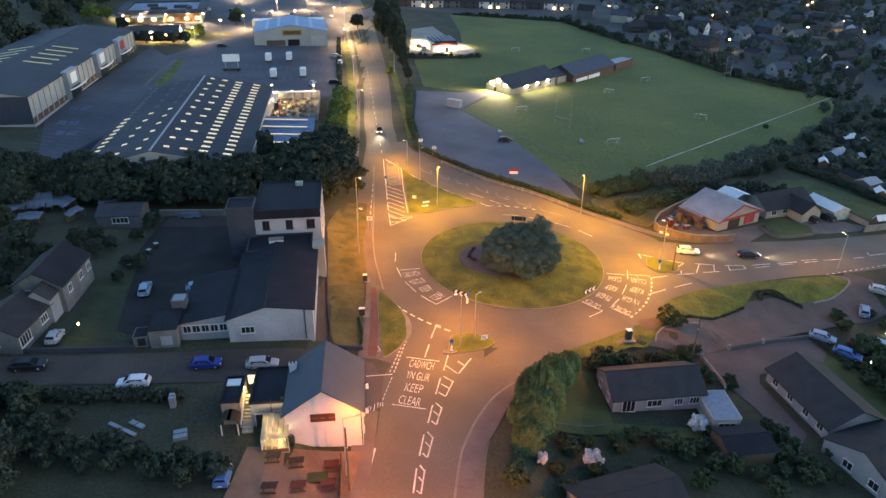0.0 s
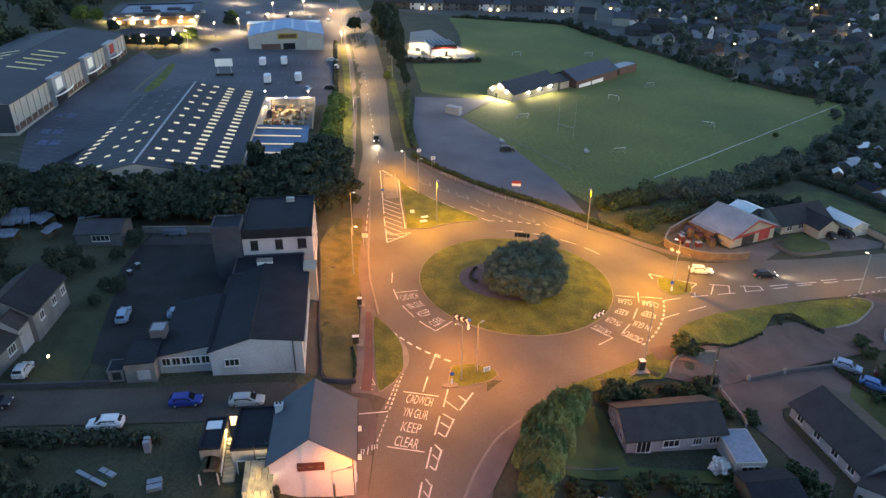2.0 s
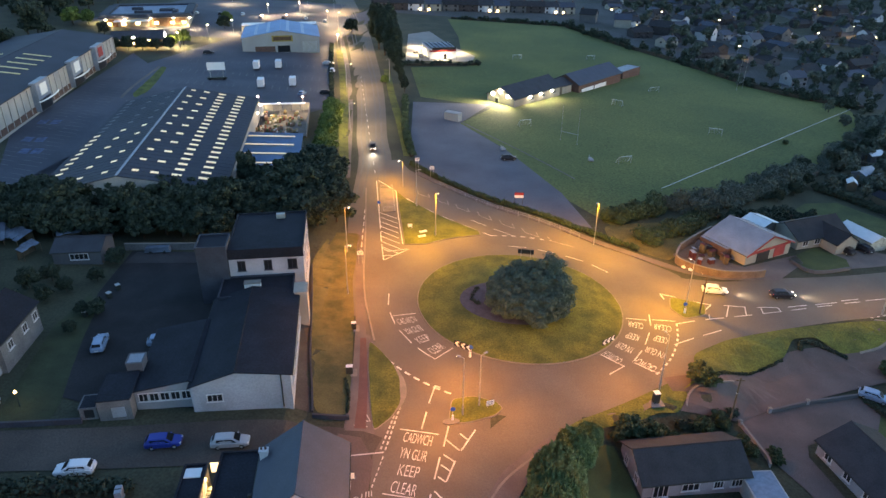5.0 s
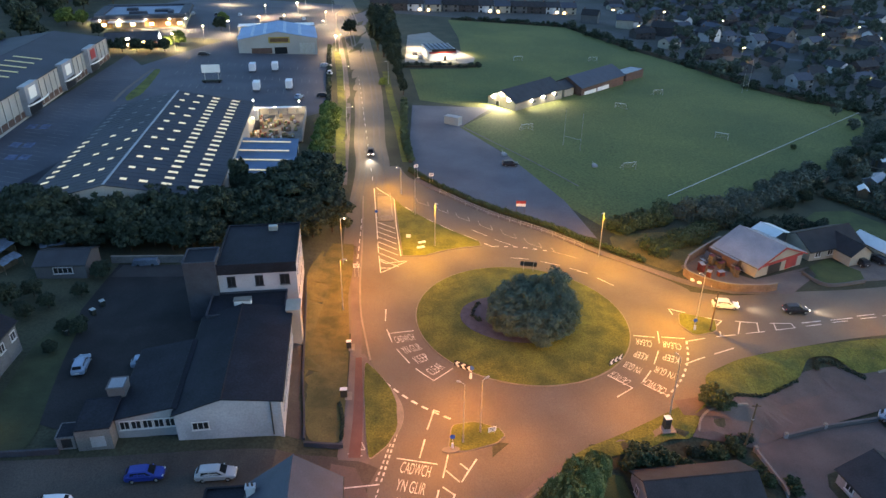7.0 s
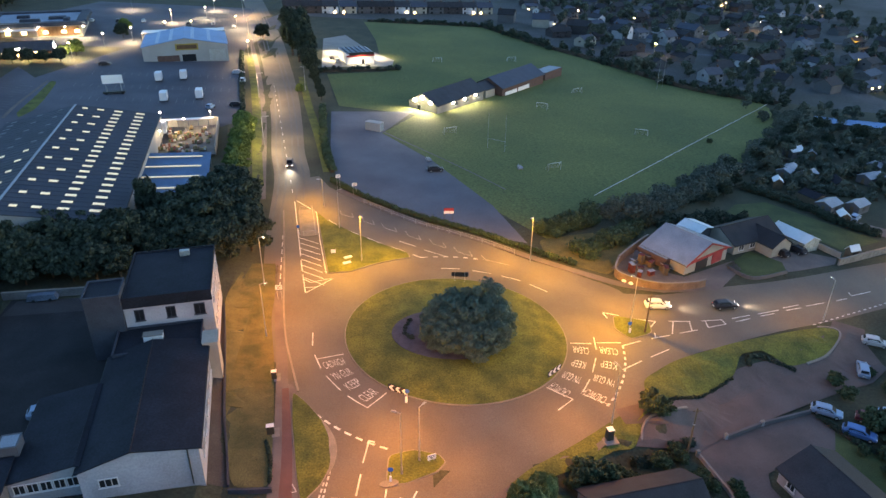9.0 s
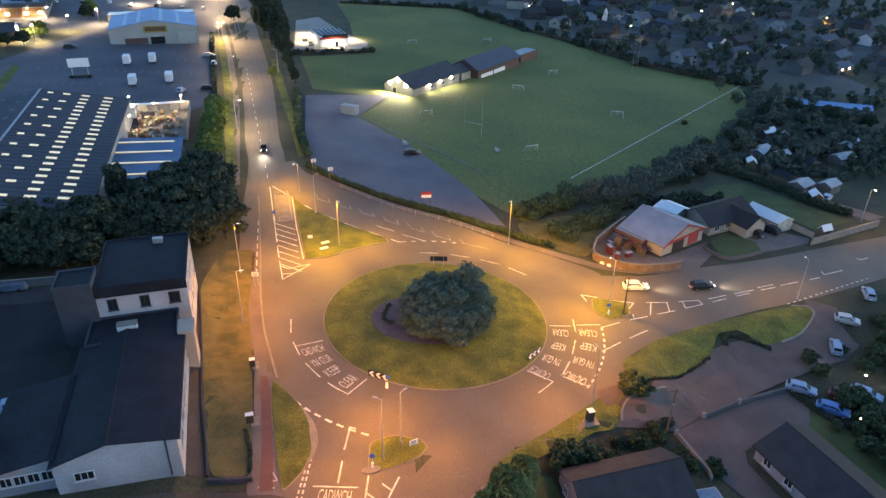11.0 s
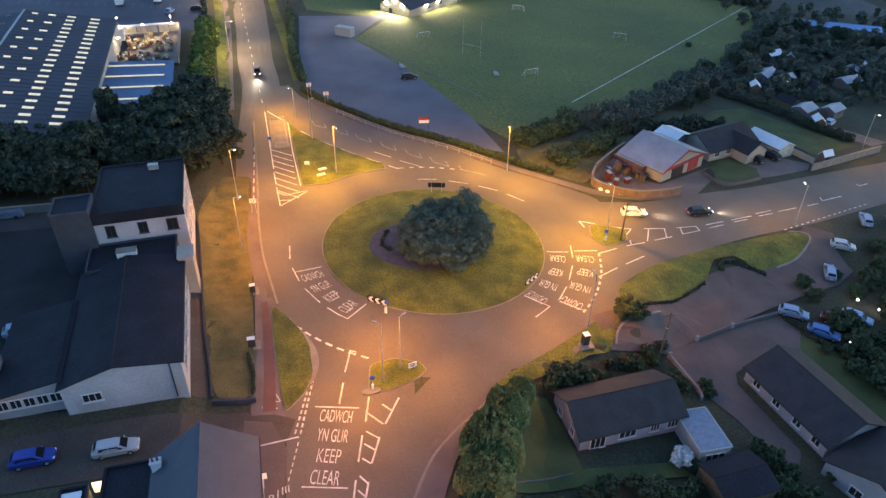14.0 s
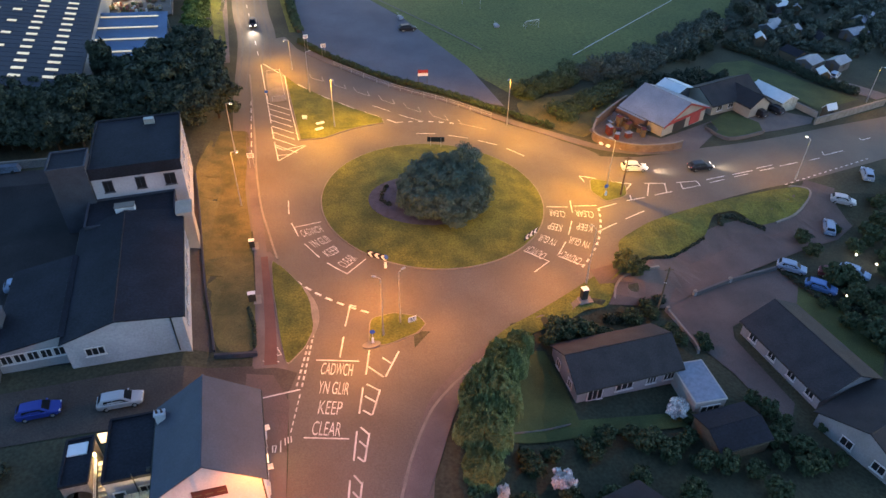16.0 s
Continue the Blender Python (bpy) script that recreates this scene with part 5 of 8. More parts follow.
# red garage, bungalow and sheds beside the eastern road
rg = gable_house("garage_workshop", 48.4, 27.2, 121, 10.0, 13.4, 2.6, 5.3, CREAM, TIN, "pale rendered garage with red doors and a pale sheet roof", "garage", over=0.5)
part("fascia", box(bmesh.new(), (-5.12, 0.0, 2.35), (0.14, 13.0, 0.5)), RED_PAINT, rg, "bright red fascia board")
for sgn in (-1, 1):
    bm = bmesh.new()
    pts = [(0, 5.32), (sgn * 7.2, 2.4), (sgn * 7.2, 2.14), (0, 5.02)]
    a = [bm.verts.new((-5.66, py, pz)) for py, pz in pts]
    b = [bm.verts.new((-5.54, py, pz)) for py, pz in pts]
    bm.faces.new(a), bm.faces.new(b[::-1])
    for i in range(4):
        bm.faces.new((a[(i + 1) % 4], a[i], b[i], b[(i + 1) % 4]))
    bmesh.ops.recalc_face_normals(bm, faces=bm.faces)
    part("bargeboard", bm, RED_PAINT, rg, "red painted bargeboard")
for k in range(9):
    part("sheet_rib", box(bmesh.new(), (0, 0, 0), (0.05, 7.2, 0.05)), TIN, rg, "", pose(-4.8 + 1.2 * k, -3.5, 4.13, 21.9, 0, 0))
part("roller_door", box(bmesh.new(), (-5.08, 1.6, 1.1), (0.1, 3.6, 2.2)), DARK, rg)
part("red_door", box(bmesh.new(), (-5.08, -3.4, 1.15), (0.12, 3.2, 2.3)), RED_PAINT, rg, "closed red door")
GARAGE_RED = shade("faded_red_paint", (0.13, 0.028, 0.024), 0.7, 0.5, 1.5, 8, 0.2)
cp = flat_block("garage_canopy", 41.6, 25.4, 31, 2.4, 7.0, 2.0, BRICK, TIN, "low lean-to beside the garage", "lean-to", sink=1.0, parapet=0.05)
for i, (dx, dy) in enumerate(((37.2, 21.0), (38.6, 19.2), (39.8, 22.6), (36.0, 18.2), (41.6, 19.6), (35.2, 20.4), (38.2, 23.8))):
    root = thing("storage_crate", dx, dy, 20 * i, "red and grey goods stacked on the forecourt", "crate", "garage stock")
    part("body", box(bmesh.new(), (0, 0, 0.5 + 0.1 * i), (1.0 + 0.2 * (i % 3), 0.8, 0.7 + 0.2 * i)), GARAGE_RED if i % 2 else WOOD, root)
    part("pallet", box(bmesh.new(), (0, 0, 0.12), (1.5, 1.0, 0.14)), WOOD, root)
    part("cover", box(bmesh.new(), (0, 0, 0.9 + 0.2 * i), (1.1 + 0.2 * (i % 3), 0.84, 0.08)), TIN if i % 2 else GARAGE_RED, root)
for i, (dx, dy, tn, tilt) in enumerate(((40.0, 24.4, 35, 24), (37.6, 24.8, 50, -18), (42.2, 21.4, 20, 30), (36.4, 22.6, 70, 15))):
    root = thing("scrap_stack", dx, dy, tn, "dark sheets and timber leaning in the garage yard", "scrap", "garage stock")
    for k in range(4):
        part("sheet", box(bmesh.new(), (0, 0, 0), (3.0 - 0.3 * k, 0.7, 0.06)), (SLATE_HUNG, WOOD, TIN, SLATE_HUNG)[(k + i) % 4], root, "", pose(0.1 * k, 0.2 * k - 0.3, 1.0 + 0.14 * k, 6 * k - 8, tilt, 9 * k - 12))
    for px in (-1.0, 0.9):
        part("trestle", box(bmesh.new(), (px, 0, 0.45), (0.12, 0.9, 1.1)), WOOD, root)
# rounded pale stones stand in for the three plaques on the forecourt wall
for i, (dx, dy) in enumerate(((32.6, 16.6), (33.6, 15.7), (35.6, 14.9))):
    root = thing("boulder", dx, dy, 30 * i, "pale stone standing in for a wall plaque", "boulder", "boulders")
    bm = bmesh.new()
    bmesh.ops.create_icosphere(bm, subdivisions=2, radius=0.45)
    for v in bm.verts:
        v.co *= 1 + 0.2 * noise.noise(v.co * 3 + Vector((i, 0, 0)))
        v.co.z = v.co.z * 0.7 + 0.3
    part("rock", bm, SIGN_WHITE, root)
gable_house("barn", 53.6, 35.0, 121, 4.6, 5.6, 3.0, 3.9, GREY_RENDER, SKYLIGHT, "grey shed with a pale curved-looking sheet roof", "shed", over=0.5)
rb = gable_house("bungalow", 63.8, 34.6, 22, 13.4, 8.4, 2.4, 4.6, CREAM, TILE, "cream bungalow with dark tiled roof", over=0.4)
for k in (-4.6, -1.4):
    window(rb, k, -4.22, 1.4, 1.4, 1.1, -90)
gable_house("bungalow_wing", 67.8, 31.2, 112, 7.0, 5.4, 2.4, 4.2, CREAM, TILE, "cream gabled wing of the bungalow", over=0.3)
cs = gable_house("conservatory", 75.4, 34.2, 112, 8.6, 4.6, 2.2, 3.2, DIM_GLASS, SKYLIGHT, "white conservatory with translucent roof", "conservatory", over=0.2)
for k in (-1.6, 1.6):
    window(cs, k, -2.12, 1.2, 2.0, 1.4, -90, None, 3)

# houses in the western gardens
ha = gable_house("house", -75.0, -24.2, 96, 10.4, 7.4, 4.6, 6.8, PALE_WALL, FELT, "pale rendered house with a dark tiled roof")
wing = gable_house("house_wing", -73.2, -30.4, 96, 3.6, 3.6, 4.0, 5.4, RENDER, TILE, "narrow white gabled wing of the house", "house", over=0.2)
window(wing, -1.82, 0, 2.8, 1.2, 1.6, 180, None, 1)
window(ha, -5.22, 1.6, 3.2, 1.2, 1.3, 180)
for k in (-3, 1, 4):
    window(ha, k, -3.72, 3.0, 1.2, 1.2, -90)
hb = gable_house("house", -75.2, -36.0, 92, 8.6, 7.4, 3.0, 5.0, PALE_WALL, TILE, "low rendered house with dark roof beside the street")
window(hb, 2.2, -3.72, 1.7, 1.7, 1.2, -90, None, 2), window(hb, -2.8, -3.72, 1.6, 2.6, 1.7, -90, None, 3)
window(hb, -4.32, 0, 1.7, 1.6, 1.2, 180, None, 2)
for x, y, tn, l, w, m in ((-77.2, 4.2, 8, 8, 6.5, SLATE), (-96, -14, 80, 9, 6, TILE)):
    out = gable_house("garden_outbuilding", x, y, tn, l, w, 2.4, 3.6, GREY_RENDER, m, "low outbuilding with dark roof", "outbuilding", over=0.25)
    window(out, 0.4, -w / 2 - 0.02, 1.5, 3.0, 1.1, -90, None, 3)
for x, y, tn, l, w, lean_ in ((-95.8, 6.4, 24, 6.0, 5.4, 14), (-93.2, -0.6, 10, 4.6, 2.8, 9), (-91.6, 7.4, -24, 6.4, 3.4, 12), (-86.2, 2.8, 78, 4.2, 1.6, 20), (-82.2, 9.6, 32, 5.0, 2.2, 12), (-79.2, 12.4, 60, 2.6, 1.6, 30), (-98.6, 2.0, 70, 5.0, 2.4, 10)):
    root = thing("lean_to_shelter", x, y, tn, "ramshackle shelter roofed with weathered blue-grey sheets", "shelter", "garden shelters")
    for px in (-l / 2 + 0.15, l / 2 - 0.15):
        for py in (-w / 2 + 0.15, w / 2 - 0.15):
            part("post", box(bmesh.new(), (px, py, 0.9), (0.1, 0.1, 2.0 + py * math.tan(radians(lean_)))), WOOD, root)
    n_ = max(2, int(l / 1.1))
    for k in range(n_):
        px = -l / 2 + l * (k + 0.5) / n_
        part("roof_sheet", box(bmesh.new(), (0, 0, 0), (l / n_ - 0.05, w * (0.86 + 0.26 * ((k * 7) % 5) / 5), 0.05)), OLD_BLUE, root, "", pose(px, 0.1 * ((k * 3) % 4), 2.0 + 0.04 * (k % 2), lean_, 0, 2.5 * ((k * 5) % 3 - 1)))
    part("back_board", box(bmesh.new(), (0, w / 2 - 0.1, 0.9), (l - 0.3, 0.06, 1.6)), WOOD, root)
boundary_wall([(-71.4, 7.2), (-63, 8.6), (-53.4, 10.2)], 1.3, 0.3, PALE_WALL, "pale block wall at the back of the yard")
tarp = thing("covered_trailer", -65.4, 7.2, 9, "low trailer under a pale blue cover", "trailer")
part("cover", box(bmesh.new(), (0, 0, 0.75), (4.6, 1.3, 0.9), 0, 0.85), OLD_BLUE, tarp)
part("chassis", box(bmesh.new(), (0, 0, 0.32), (4.4, 1.1, 0.16)), PLASTIC_DARK, tarp)
for px in (-1.2, 1.2):
    part("wheel", tube(bmesh.new(), (px, -0.66, 0.28), (px, -0.5, 0.28), 0.28, 0.28, 12), RUBBER, tarp)
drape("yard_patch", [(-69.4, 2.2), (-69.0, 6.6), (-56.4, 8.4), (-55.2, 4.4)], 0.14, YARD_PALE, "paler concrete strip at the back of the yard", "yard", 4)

# retail sheds
shop = gable_house("retail_warehouse", -81.9, 54.7, 100.3, 70, 36, 5.2, 8.8, SHEET_PALE, SHEET_DARK, "large retail warehouse with rows of rooflights", "warehouse", over=0.3, skew=1.6)
part("ridge_flashing", box(bmesh.new(), (0, 1.6, 9.02), (70.4, 0.5, 0.06)), TIN, shop, "pale metal ridge flashing")
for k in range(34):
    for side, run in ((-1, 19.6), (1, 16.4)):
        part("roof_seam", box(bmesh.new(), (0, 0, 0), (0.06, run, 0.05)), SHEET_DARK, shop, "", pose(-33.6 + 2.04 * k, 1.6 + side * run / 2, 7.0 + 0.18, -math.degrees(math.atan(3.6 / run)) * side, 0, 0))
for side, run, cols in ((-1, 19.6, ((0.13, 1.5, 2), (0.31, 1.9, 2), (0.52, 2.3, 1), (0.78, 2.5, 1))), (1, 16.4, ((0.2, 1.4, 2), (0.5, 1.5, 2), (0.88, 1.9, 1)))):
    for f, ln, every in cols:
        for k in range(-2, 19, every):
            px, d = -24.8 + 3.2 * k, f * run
            part("rooflight", box(bmesh.new(), (0, 0, 0), (0.95, ln * 0.8, 0.08)), LIT_ROOFLIGHT if side < 0 or k < 9 else UNLIT_ROOFLIGHT, shop, "", pose(px, 1.6 + side * d, 8.8 - d * 3.6 / run + 0.22, -math.degrees(math.atan(3.6 / run)) * side, 0, 0))
part("front_fascia", box(bmesh.new(), (35.1, 0, 4.6), (0.2, 36.4, 1.6)), SHEET_PALE, shop)
cano = thing("garden_centre_canopy", -57.4, 54.0, 10, "blue sheet-roofed canopy with translucent strips", "canopy")
bm = bmesh.new()
v = [bm.verts.new(p) for p in ((-7.6, -14, 4.4), (7.6, -14, 3.6), (7.6, 14, 3.6), (-7.6, 14, 4.4))]
bm.faces.new(v)
bmesh.ops.solidify(bm, geom=bm.faces[:], thickness=-0.2)
part("roof", bm, SHEET_BLUE, cano)
for k in range(4):
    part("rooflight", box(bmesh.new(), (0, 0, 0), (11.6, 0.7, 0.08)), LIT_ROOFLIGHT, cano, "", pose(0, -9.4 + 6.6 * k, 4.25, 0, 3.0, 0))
for px in (-7.2, 7.2):
    for py in (-13.6, -7, 0, 7, 13.6):
        part("column", box(bmesh.new(), (px, py, 1.8), (0.2, 0.2, 4.4 if px < 0 else 3.6)), STEEL, cano)
part("back_wall", box(bmesh.new(), (0, -13.9, 1.3), (15, 0.15, 4.2)), SHEET_PALE, cano)

store = gable_house("retail_store", -151.0, 104.0, 100, 102, 34, 7.2, 9.6, SHEET_PALE, SHEET_DARK, "long retail store with panelled front", "warehouse", over=0.4)
for k in range(5):
    for side in (-1, 1):
        part("rooflight", box(bmesh.new(), (0, 0, 0), (0.9, 8, 0.1)), YELLOW, store, "dusty yellowed rooflight", pose(-16 + 6.0 * k, side * 7.0, 9.6 - 7.0 * 2.4 / 17 + 0.28, -8.0 * side, 0, 0))
for k in range(26):
    part("pilaster", box(bmesh.new(), (-49 + 4 * k, -17.12, 3.4), (0.35, 0.3, 6.6)), STEEL, store)
# the end wall lies in shade; this added dark panel paints that shade on
part("end_shade_panel", box(bmesh.new(), (-51.08, 0, 3.4), (0.12, 33.8, 7.4)), SHEET_DARK, store, "dark panel painting shade onto the end wall")
part("brick_base", box(bmesh.new(), (0, -17.1, 0.6), (101.6, 0.22, 1.6)), BRICK, store)
for k, m in ((-22, SIGN_WHITE), (6, SIGN_BLUE), (30, RED_PAINT)):
    bm = solid(bmesh.new(), [(k - 4.4, 0), (k + 4.4, 0), (k + 4.4, 7.9), (k - 4.4, 7.9)], -18.6, -16.8)
    portal = part("portal", bm, TIN, store, "projecting blue-grey entrance bay")
    part("sign_panel", box(bmesh.new(), (k, -18.68, 5.6), (4.6, 0.12, 3.0)), SIGN_WHITE if m is SIGN_BLUE else m, portal, "plain sign panel")
    part("glazing", box(bmesh.new(), (k, -18.66, 1.6), (8, 0.1, 3.0)), GLASS, portal)
    bm = bmesh.new()
    for i in range(8):
        a0, a1 = math.pi * i / 8, math.pi * (i + 1) / 8
        tube(bm, (k - 7 * math.cos(a0), -19.6 - 1.0 * math.sin(a0), 3.4), (k - 7 * math.cos(a1), -19.6 - 1.0 * math.sin(a1), 3.4), 0.22, 0.22, 6)
    part("curved_canopy", bm, SIGN_WHITE, portal)

carp = gable_house("furnishing_store", -90.0, 197.5, 103.5, 28, 31, 5.8, 8.6, SHEET_PALE, SHEET_BLUE, "gabled retail store with a blue sheet roof", "warehouse", over=0.35)
part("sign_panel", box(bmesh.new(), (-14.1, -0.6, 5.4), (0.16, 8.4, 2.4)), shade("ochre_sign", (0.35, 0.24, 0.06), 0.6), carp, "ochre framed sign panel")
part("sign_face", box(bmesh.new(), (-14.2, -0.6, 5.4), (0.06, 7.2, 1.5)), shade("brown_sign_face", (0.12, 0.06, 0.03), 0.6), carp)
part("entrance", box(bmesh.new(), (-14.08, -1, 1.3), (0.16, 5, 2.6)), GLASS, carp)
part("shop_window", box(bmesh.new(), (-14.06, 6.5, 1.3), (0.12, 8, 2.2)), BRICK, carp)
part("loading_door", box(bmesh.new(), (-14.08, -11.5, 2.0), (0.16, 6, 4.0)), STEEL, carp)
for k in (-9, -3, 5, 10):
    part("rooflight", box(bmesh.new(), (0, 0, 0), (26, 1.3, 0.08)), shade("dusty_rooflight", (0.3, 0.42, 0.55), 0.5), carp, "", pose(0, k, 8.6 - abs(k) * 2.8 / 15.5 + 0.24, -10.2 * (1 if k > 0 else -1), 0, 0))

ff = flat_block("drive_through_restaurant", -162.4, 236.5, 16.6, 36, 36, 4.8, CREAM, SHEET_ROOF, "low lit restaurant with a pale blue flat roof", "restaurant", parapet=0.5)
for cx_, cy_, lx, ly in ((0, -17.6, 41, 4.2), (0, 17.6, 41, 4.2), (-18.2, 0, 4.2, 31), (18.2, 0, 4.2, 31)):
    part("dark_fascia", box(bmesh.new(), (cx_, cy_, 4.9), (lx, ly, 1.5), 0, 0.94), SHEET_DARK, ff)
part("brick_front", box(bmesh.new(), (9, -18.1, 1.9), (16, 0.1, 3.6)), LIT_BRICK, ff)
part("brick_panel", box(bmesh.new(), (-15, -18.1, 1.9), (5, 0.1, 3.6)), LIT_BRICK, ff)
part("white_soffit", box(bmesh.new(), (-6, -20.6, 3.2), (15, 4.6, 0.3)), SIGN_WHITE, ff)
for k in (-16, -10, -4, 4, 11, 16):
    part("lit_window", box(bmesh.new(), (k, -18.18, 1.6), (1.7, 0.14, 1.1)), WARM_GLOW, ff)
for k, e in ((-17, 500), (-9, 1300), (2, 700), (12, 800), (19, 1100)):
    part("eaves_lamp", box(bmesh.new(), (k, -20.3, 3.9), (0.5, 0.4, 0.2)), COOL_GLOW, ff, "glaring eaves lamp")
    light_at("eaves_light", ff, k, -21.2, 3.7, e, (1.0, 0.84, 0.5), 0.3, 160)
light_at("side_light", ff, -22, -8, 4.6, 1200, (1.0, 0.88, 0.5), 0.3, 160)
for px, py, sx_, sy_ in ((8, -4, 7, 4), (-2, -10, 8, 2.4), (12, -9, 2.4, 6), (-6, 2, 5, 3)):
    part("roof_plant", box(bmesh.new(), (px, py, 5.5), (sx_, sy_, 1.1), 0, 0.92), SHEET_DARK, ff)
dr = gable_house("restaurant_pavilion", -145.0, 182.2, 18, 18.5, 11, 3.0, 5.2, BRICK, SLATE, "dark-roofed pavilion with glowing windows", "restaurant", over=0.9)
for k in (-7, -1.6, 4.6, 6.6):
    part("lit_window", box(bmesh.new(), (k, -5.56, 1.7), (1.7, 0.12, 1.6)), WARM_GLOW, dr)
part("gable_lamp", box(bmesh.new(), (-1.2, -6.1, 3.6), (1.4, 0.5, 0.6)), COOL_GLOW, dr, "glaring white sign lamp")
part("gable_panel", box(bmesh.new(), (10.1, 0, 3.0), (0.2, 6.0, 3.6)), SIGN_WHITE, dr, "floodlit white gable panel")
part("panel_lamp", box(bmesh.new(), (10.5, -1.4, 3.4), (0.3, 1.2, 1.0)), COOL_GLOW, dr, "glaring white panel lamp")
light_at("pavilion_light", dr, 0, -7.9, 3.4, 550, (1.0, 0.85, 0.45), 0.3, 150)
light_at("pavilion_light", dr, 14, -6, 4.4, 800, (1.0, 0.95, 0.85), 0.3, 150)
lo = flat_block("long_white_store", -98, 226, 13, 34, 8, 4.2, CREAM, SIGN_WHITE, "long low store with a white flat roof", "shop", parapet=0.1)
light_at("shop_light", lo, 0, -6, 4.2, 2500, (1.0, 0.85, 0.6), 0.3, 150)

pet = flat_block("petrol_station_shop", -22.8, 203, 16, 11.5, 15, 4.2, SIGN_WHITE, TIN, "white petrol station shop with ribbed roof", "petrol station", parapet=0.1)
part("red_band", box(bmesh.new(), (0, -7.6, 3.4), (11.7, 0.16, 0.8)), RED_PAINT, pet)
part("dark_band", box(bmesh.new(), (0.5, -7.6, 4.3), (10.4, 0.2, 1.0)), SIGN_BLACK, pet)
part("white_front", box(bmesh.new(), (0, -7.62, 1.6), (11.4, 0.1, 2.6)), SIGN_WHITE, pet)
part("doorway", box(bmesh.new(), (1, -7.7, 1.1), (1.2, 0.1, 2.0)), GLASS, pet)
for k in range(6):
    part("roof_rib", box(bmesh.new(), (-4.8 + 1.92 * k, 0, 4.5), (0.3, 14.4, 0.2)), SHEET_DARK, pet)
for px, py, e in ((-10, 2, 900), (0, -10.5, 500), (10, 4, 900), (-6, 16, 1200)):
    light_at("forecourt_light", pet, px, py, 5.0, e * 1.5, (1.0, 0.86, 0.6), 0.3, 150)

# clubhouse by the field
cl = gable_house("clubhouse", 10.2, 139.0, 49, 27, 11.5, 3.0, 6.0, CREAM, SLATE, "clubhouse with floodlit gable and dark roof", "clubhouse", over=0.5)
for k in (-3.2, 0.0, 3.2):
    part("floodlight", tube(bmesh.new(), (-13.7, k, 3.6 + (1.2 if k == 0 else 0)), (-13.95, k, 3.5 + (1.2 if k == 0 else 0)), 0.45, 0.5, 12), COOL_GLOW, cl, "glaring round floodlight")
    light_at("flood_beam", cl, -14.2, k, 3.6, 1100, (1.0, 0.92, 0.74), 0.3, 150, (-24, k, -3))
for k in (-5, 1.5, 8):
    part("floodlight", tube(bmesh.new(), (k, -5.9, 2.5), (k, -6.2, 2.4), 0.4, 0.45, 12), COOL_GLOW, cl, "glaring round floodlight")
    light_at("flood_beam", cl, k, -6.4, 2.5, 380, (1.0, 0.92, 0.74), 0.3, 150, (k, -12, -3))
    window(cl, k + 2, -5.77, 1.5, 1.6, 1.2, -90)
door(cl, -13.52, 1.6, 0, 1.4, 2.2, 180)
c2 = gable_house("clubhouse_hall", 36.4, 166.4, 49, 30, 12, 3.2, 6.2, BRICK, SLATE_BLUE, "brick hall with a blue-grey pitched roof", "clubhouse", over=0.5)
for k in (-9, 0):
    part("white_panel", box(bmesh.new(), (k, -6.1, 0.7), (8, 0.15, 1.4)), SIGN_WHITE, c2)
window(c2, 15.02, -1, 2.0, 3, 1.6, 0, None, 3)
flat_block("clubhouse_store", 55.0, 186.0, 49, 14, 6, 3.0, BRICK, TIN, "flat-roofed brick store behind the hall", "building", parapet=0.2)
gable_house("clubhouse_link", 23.5, 152.5, 49, 6, 8, 2.8, 4.6, CREAM, SLATE, "low link between clubhouse and hall", "building", over=0.3)

# open garden centre yard between warehouse and canopy
yard = thing("garden_centre_yard", -63.6, 88.0, 10, "floodlit garden centre yard with pale fence", "yard")
part("slab", box(bmesh.new(), (0, 0, 0.1), (16.4, 26, 0.2)), KERB, yard)
for px in (-8.1, 8.1):
    for k in range(10):
        part("fence_panel", box(bmesh.new(), (px, -12.4 + 2.7 * k, 1.3), (0.12, 2.5, 2.4)), SHEET_PALE, yard)
for k in range(6):
    part("fence_panel", box(bmesh.new(), (-6.8 + 2.7 * k, 12.9, 1.3), (2.5, 0.12, 2.4)), SHEET_PALE, yard)
part("canopy_beam", box(bmesh.new(), (0, 10.4, 3.0), (14, 1.2, 0.25)), SIGN_WHITE, yard, "white canopy beam")
part("gate_house", box(bmesh.new(), (-6.6, 8.6, 1.6), (2.6, 3.6, 3.2)), SIGN_WHITE, yard)
# one flood lamp stands here; the other three are added to brighten the yard
for px, py, e in ((-6.8, 12.0, 800), (0.0, 4.0, 600), (6.4, 10, 250), (-5, -6, 300)):
    part("flood_lamp", box(bmesh.new(), (px, py, 4.9), (0.34, 0.24, 0.12)), COOL_GLOW, yard, "flood lamp lighting the yard, three of four added")
    part("lamp_pole", tube(bmesh.new(), (px, py, 0.2), (px, py, 4.8), 0.06), STEEL, yard)
    light_at("yard_light", yard, px, py, 4.7, e * 0.85, (1.0, 0.78, 0.45), 0.3, 160)
stock = random.Random(3)
GOODS = [shade("terracotta_goods", (0.32, 0.19, 0.13)), shade("timber_goods", (0.4, 0.27, 0.14)), shade("red_goods", (0.3, 0.12, 0.09)), shade("pale_goods", (0.6, 0.58, 0.52)), shade("green_goods", (0.14, 0.17, 0.08)), shade("yellow_goods", (0.45, 0.38, 0.2))]
a10 = radians(10)
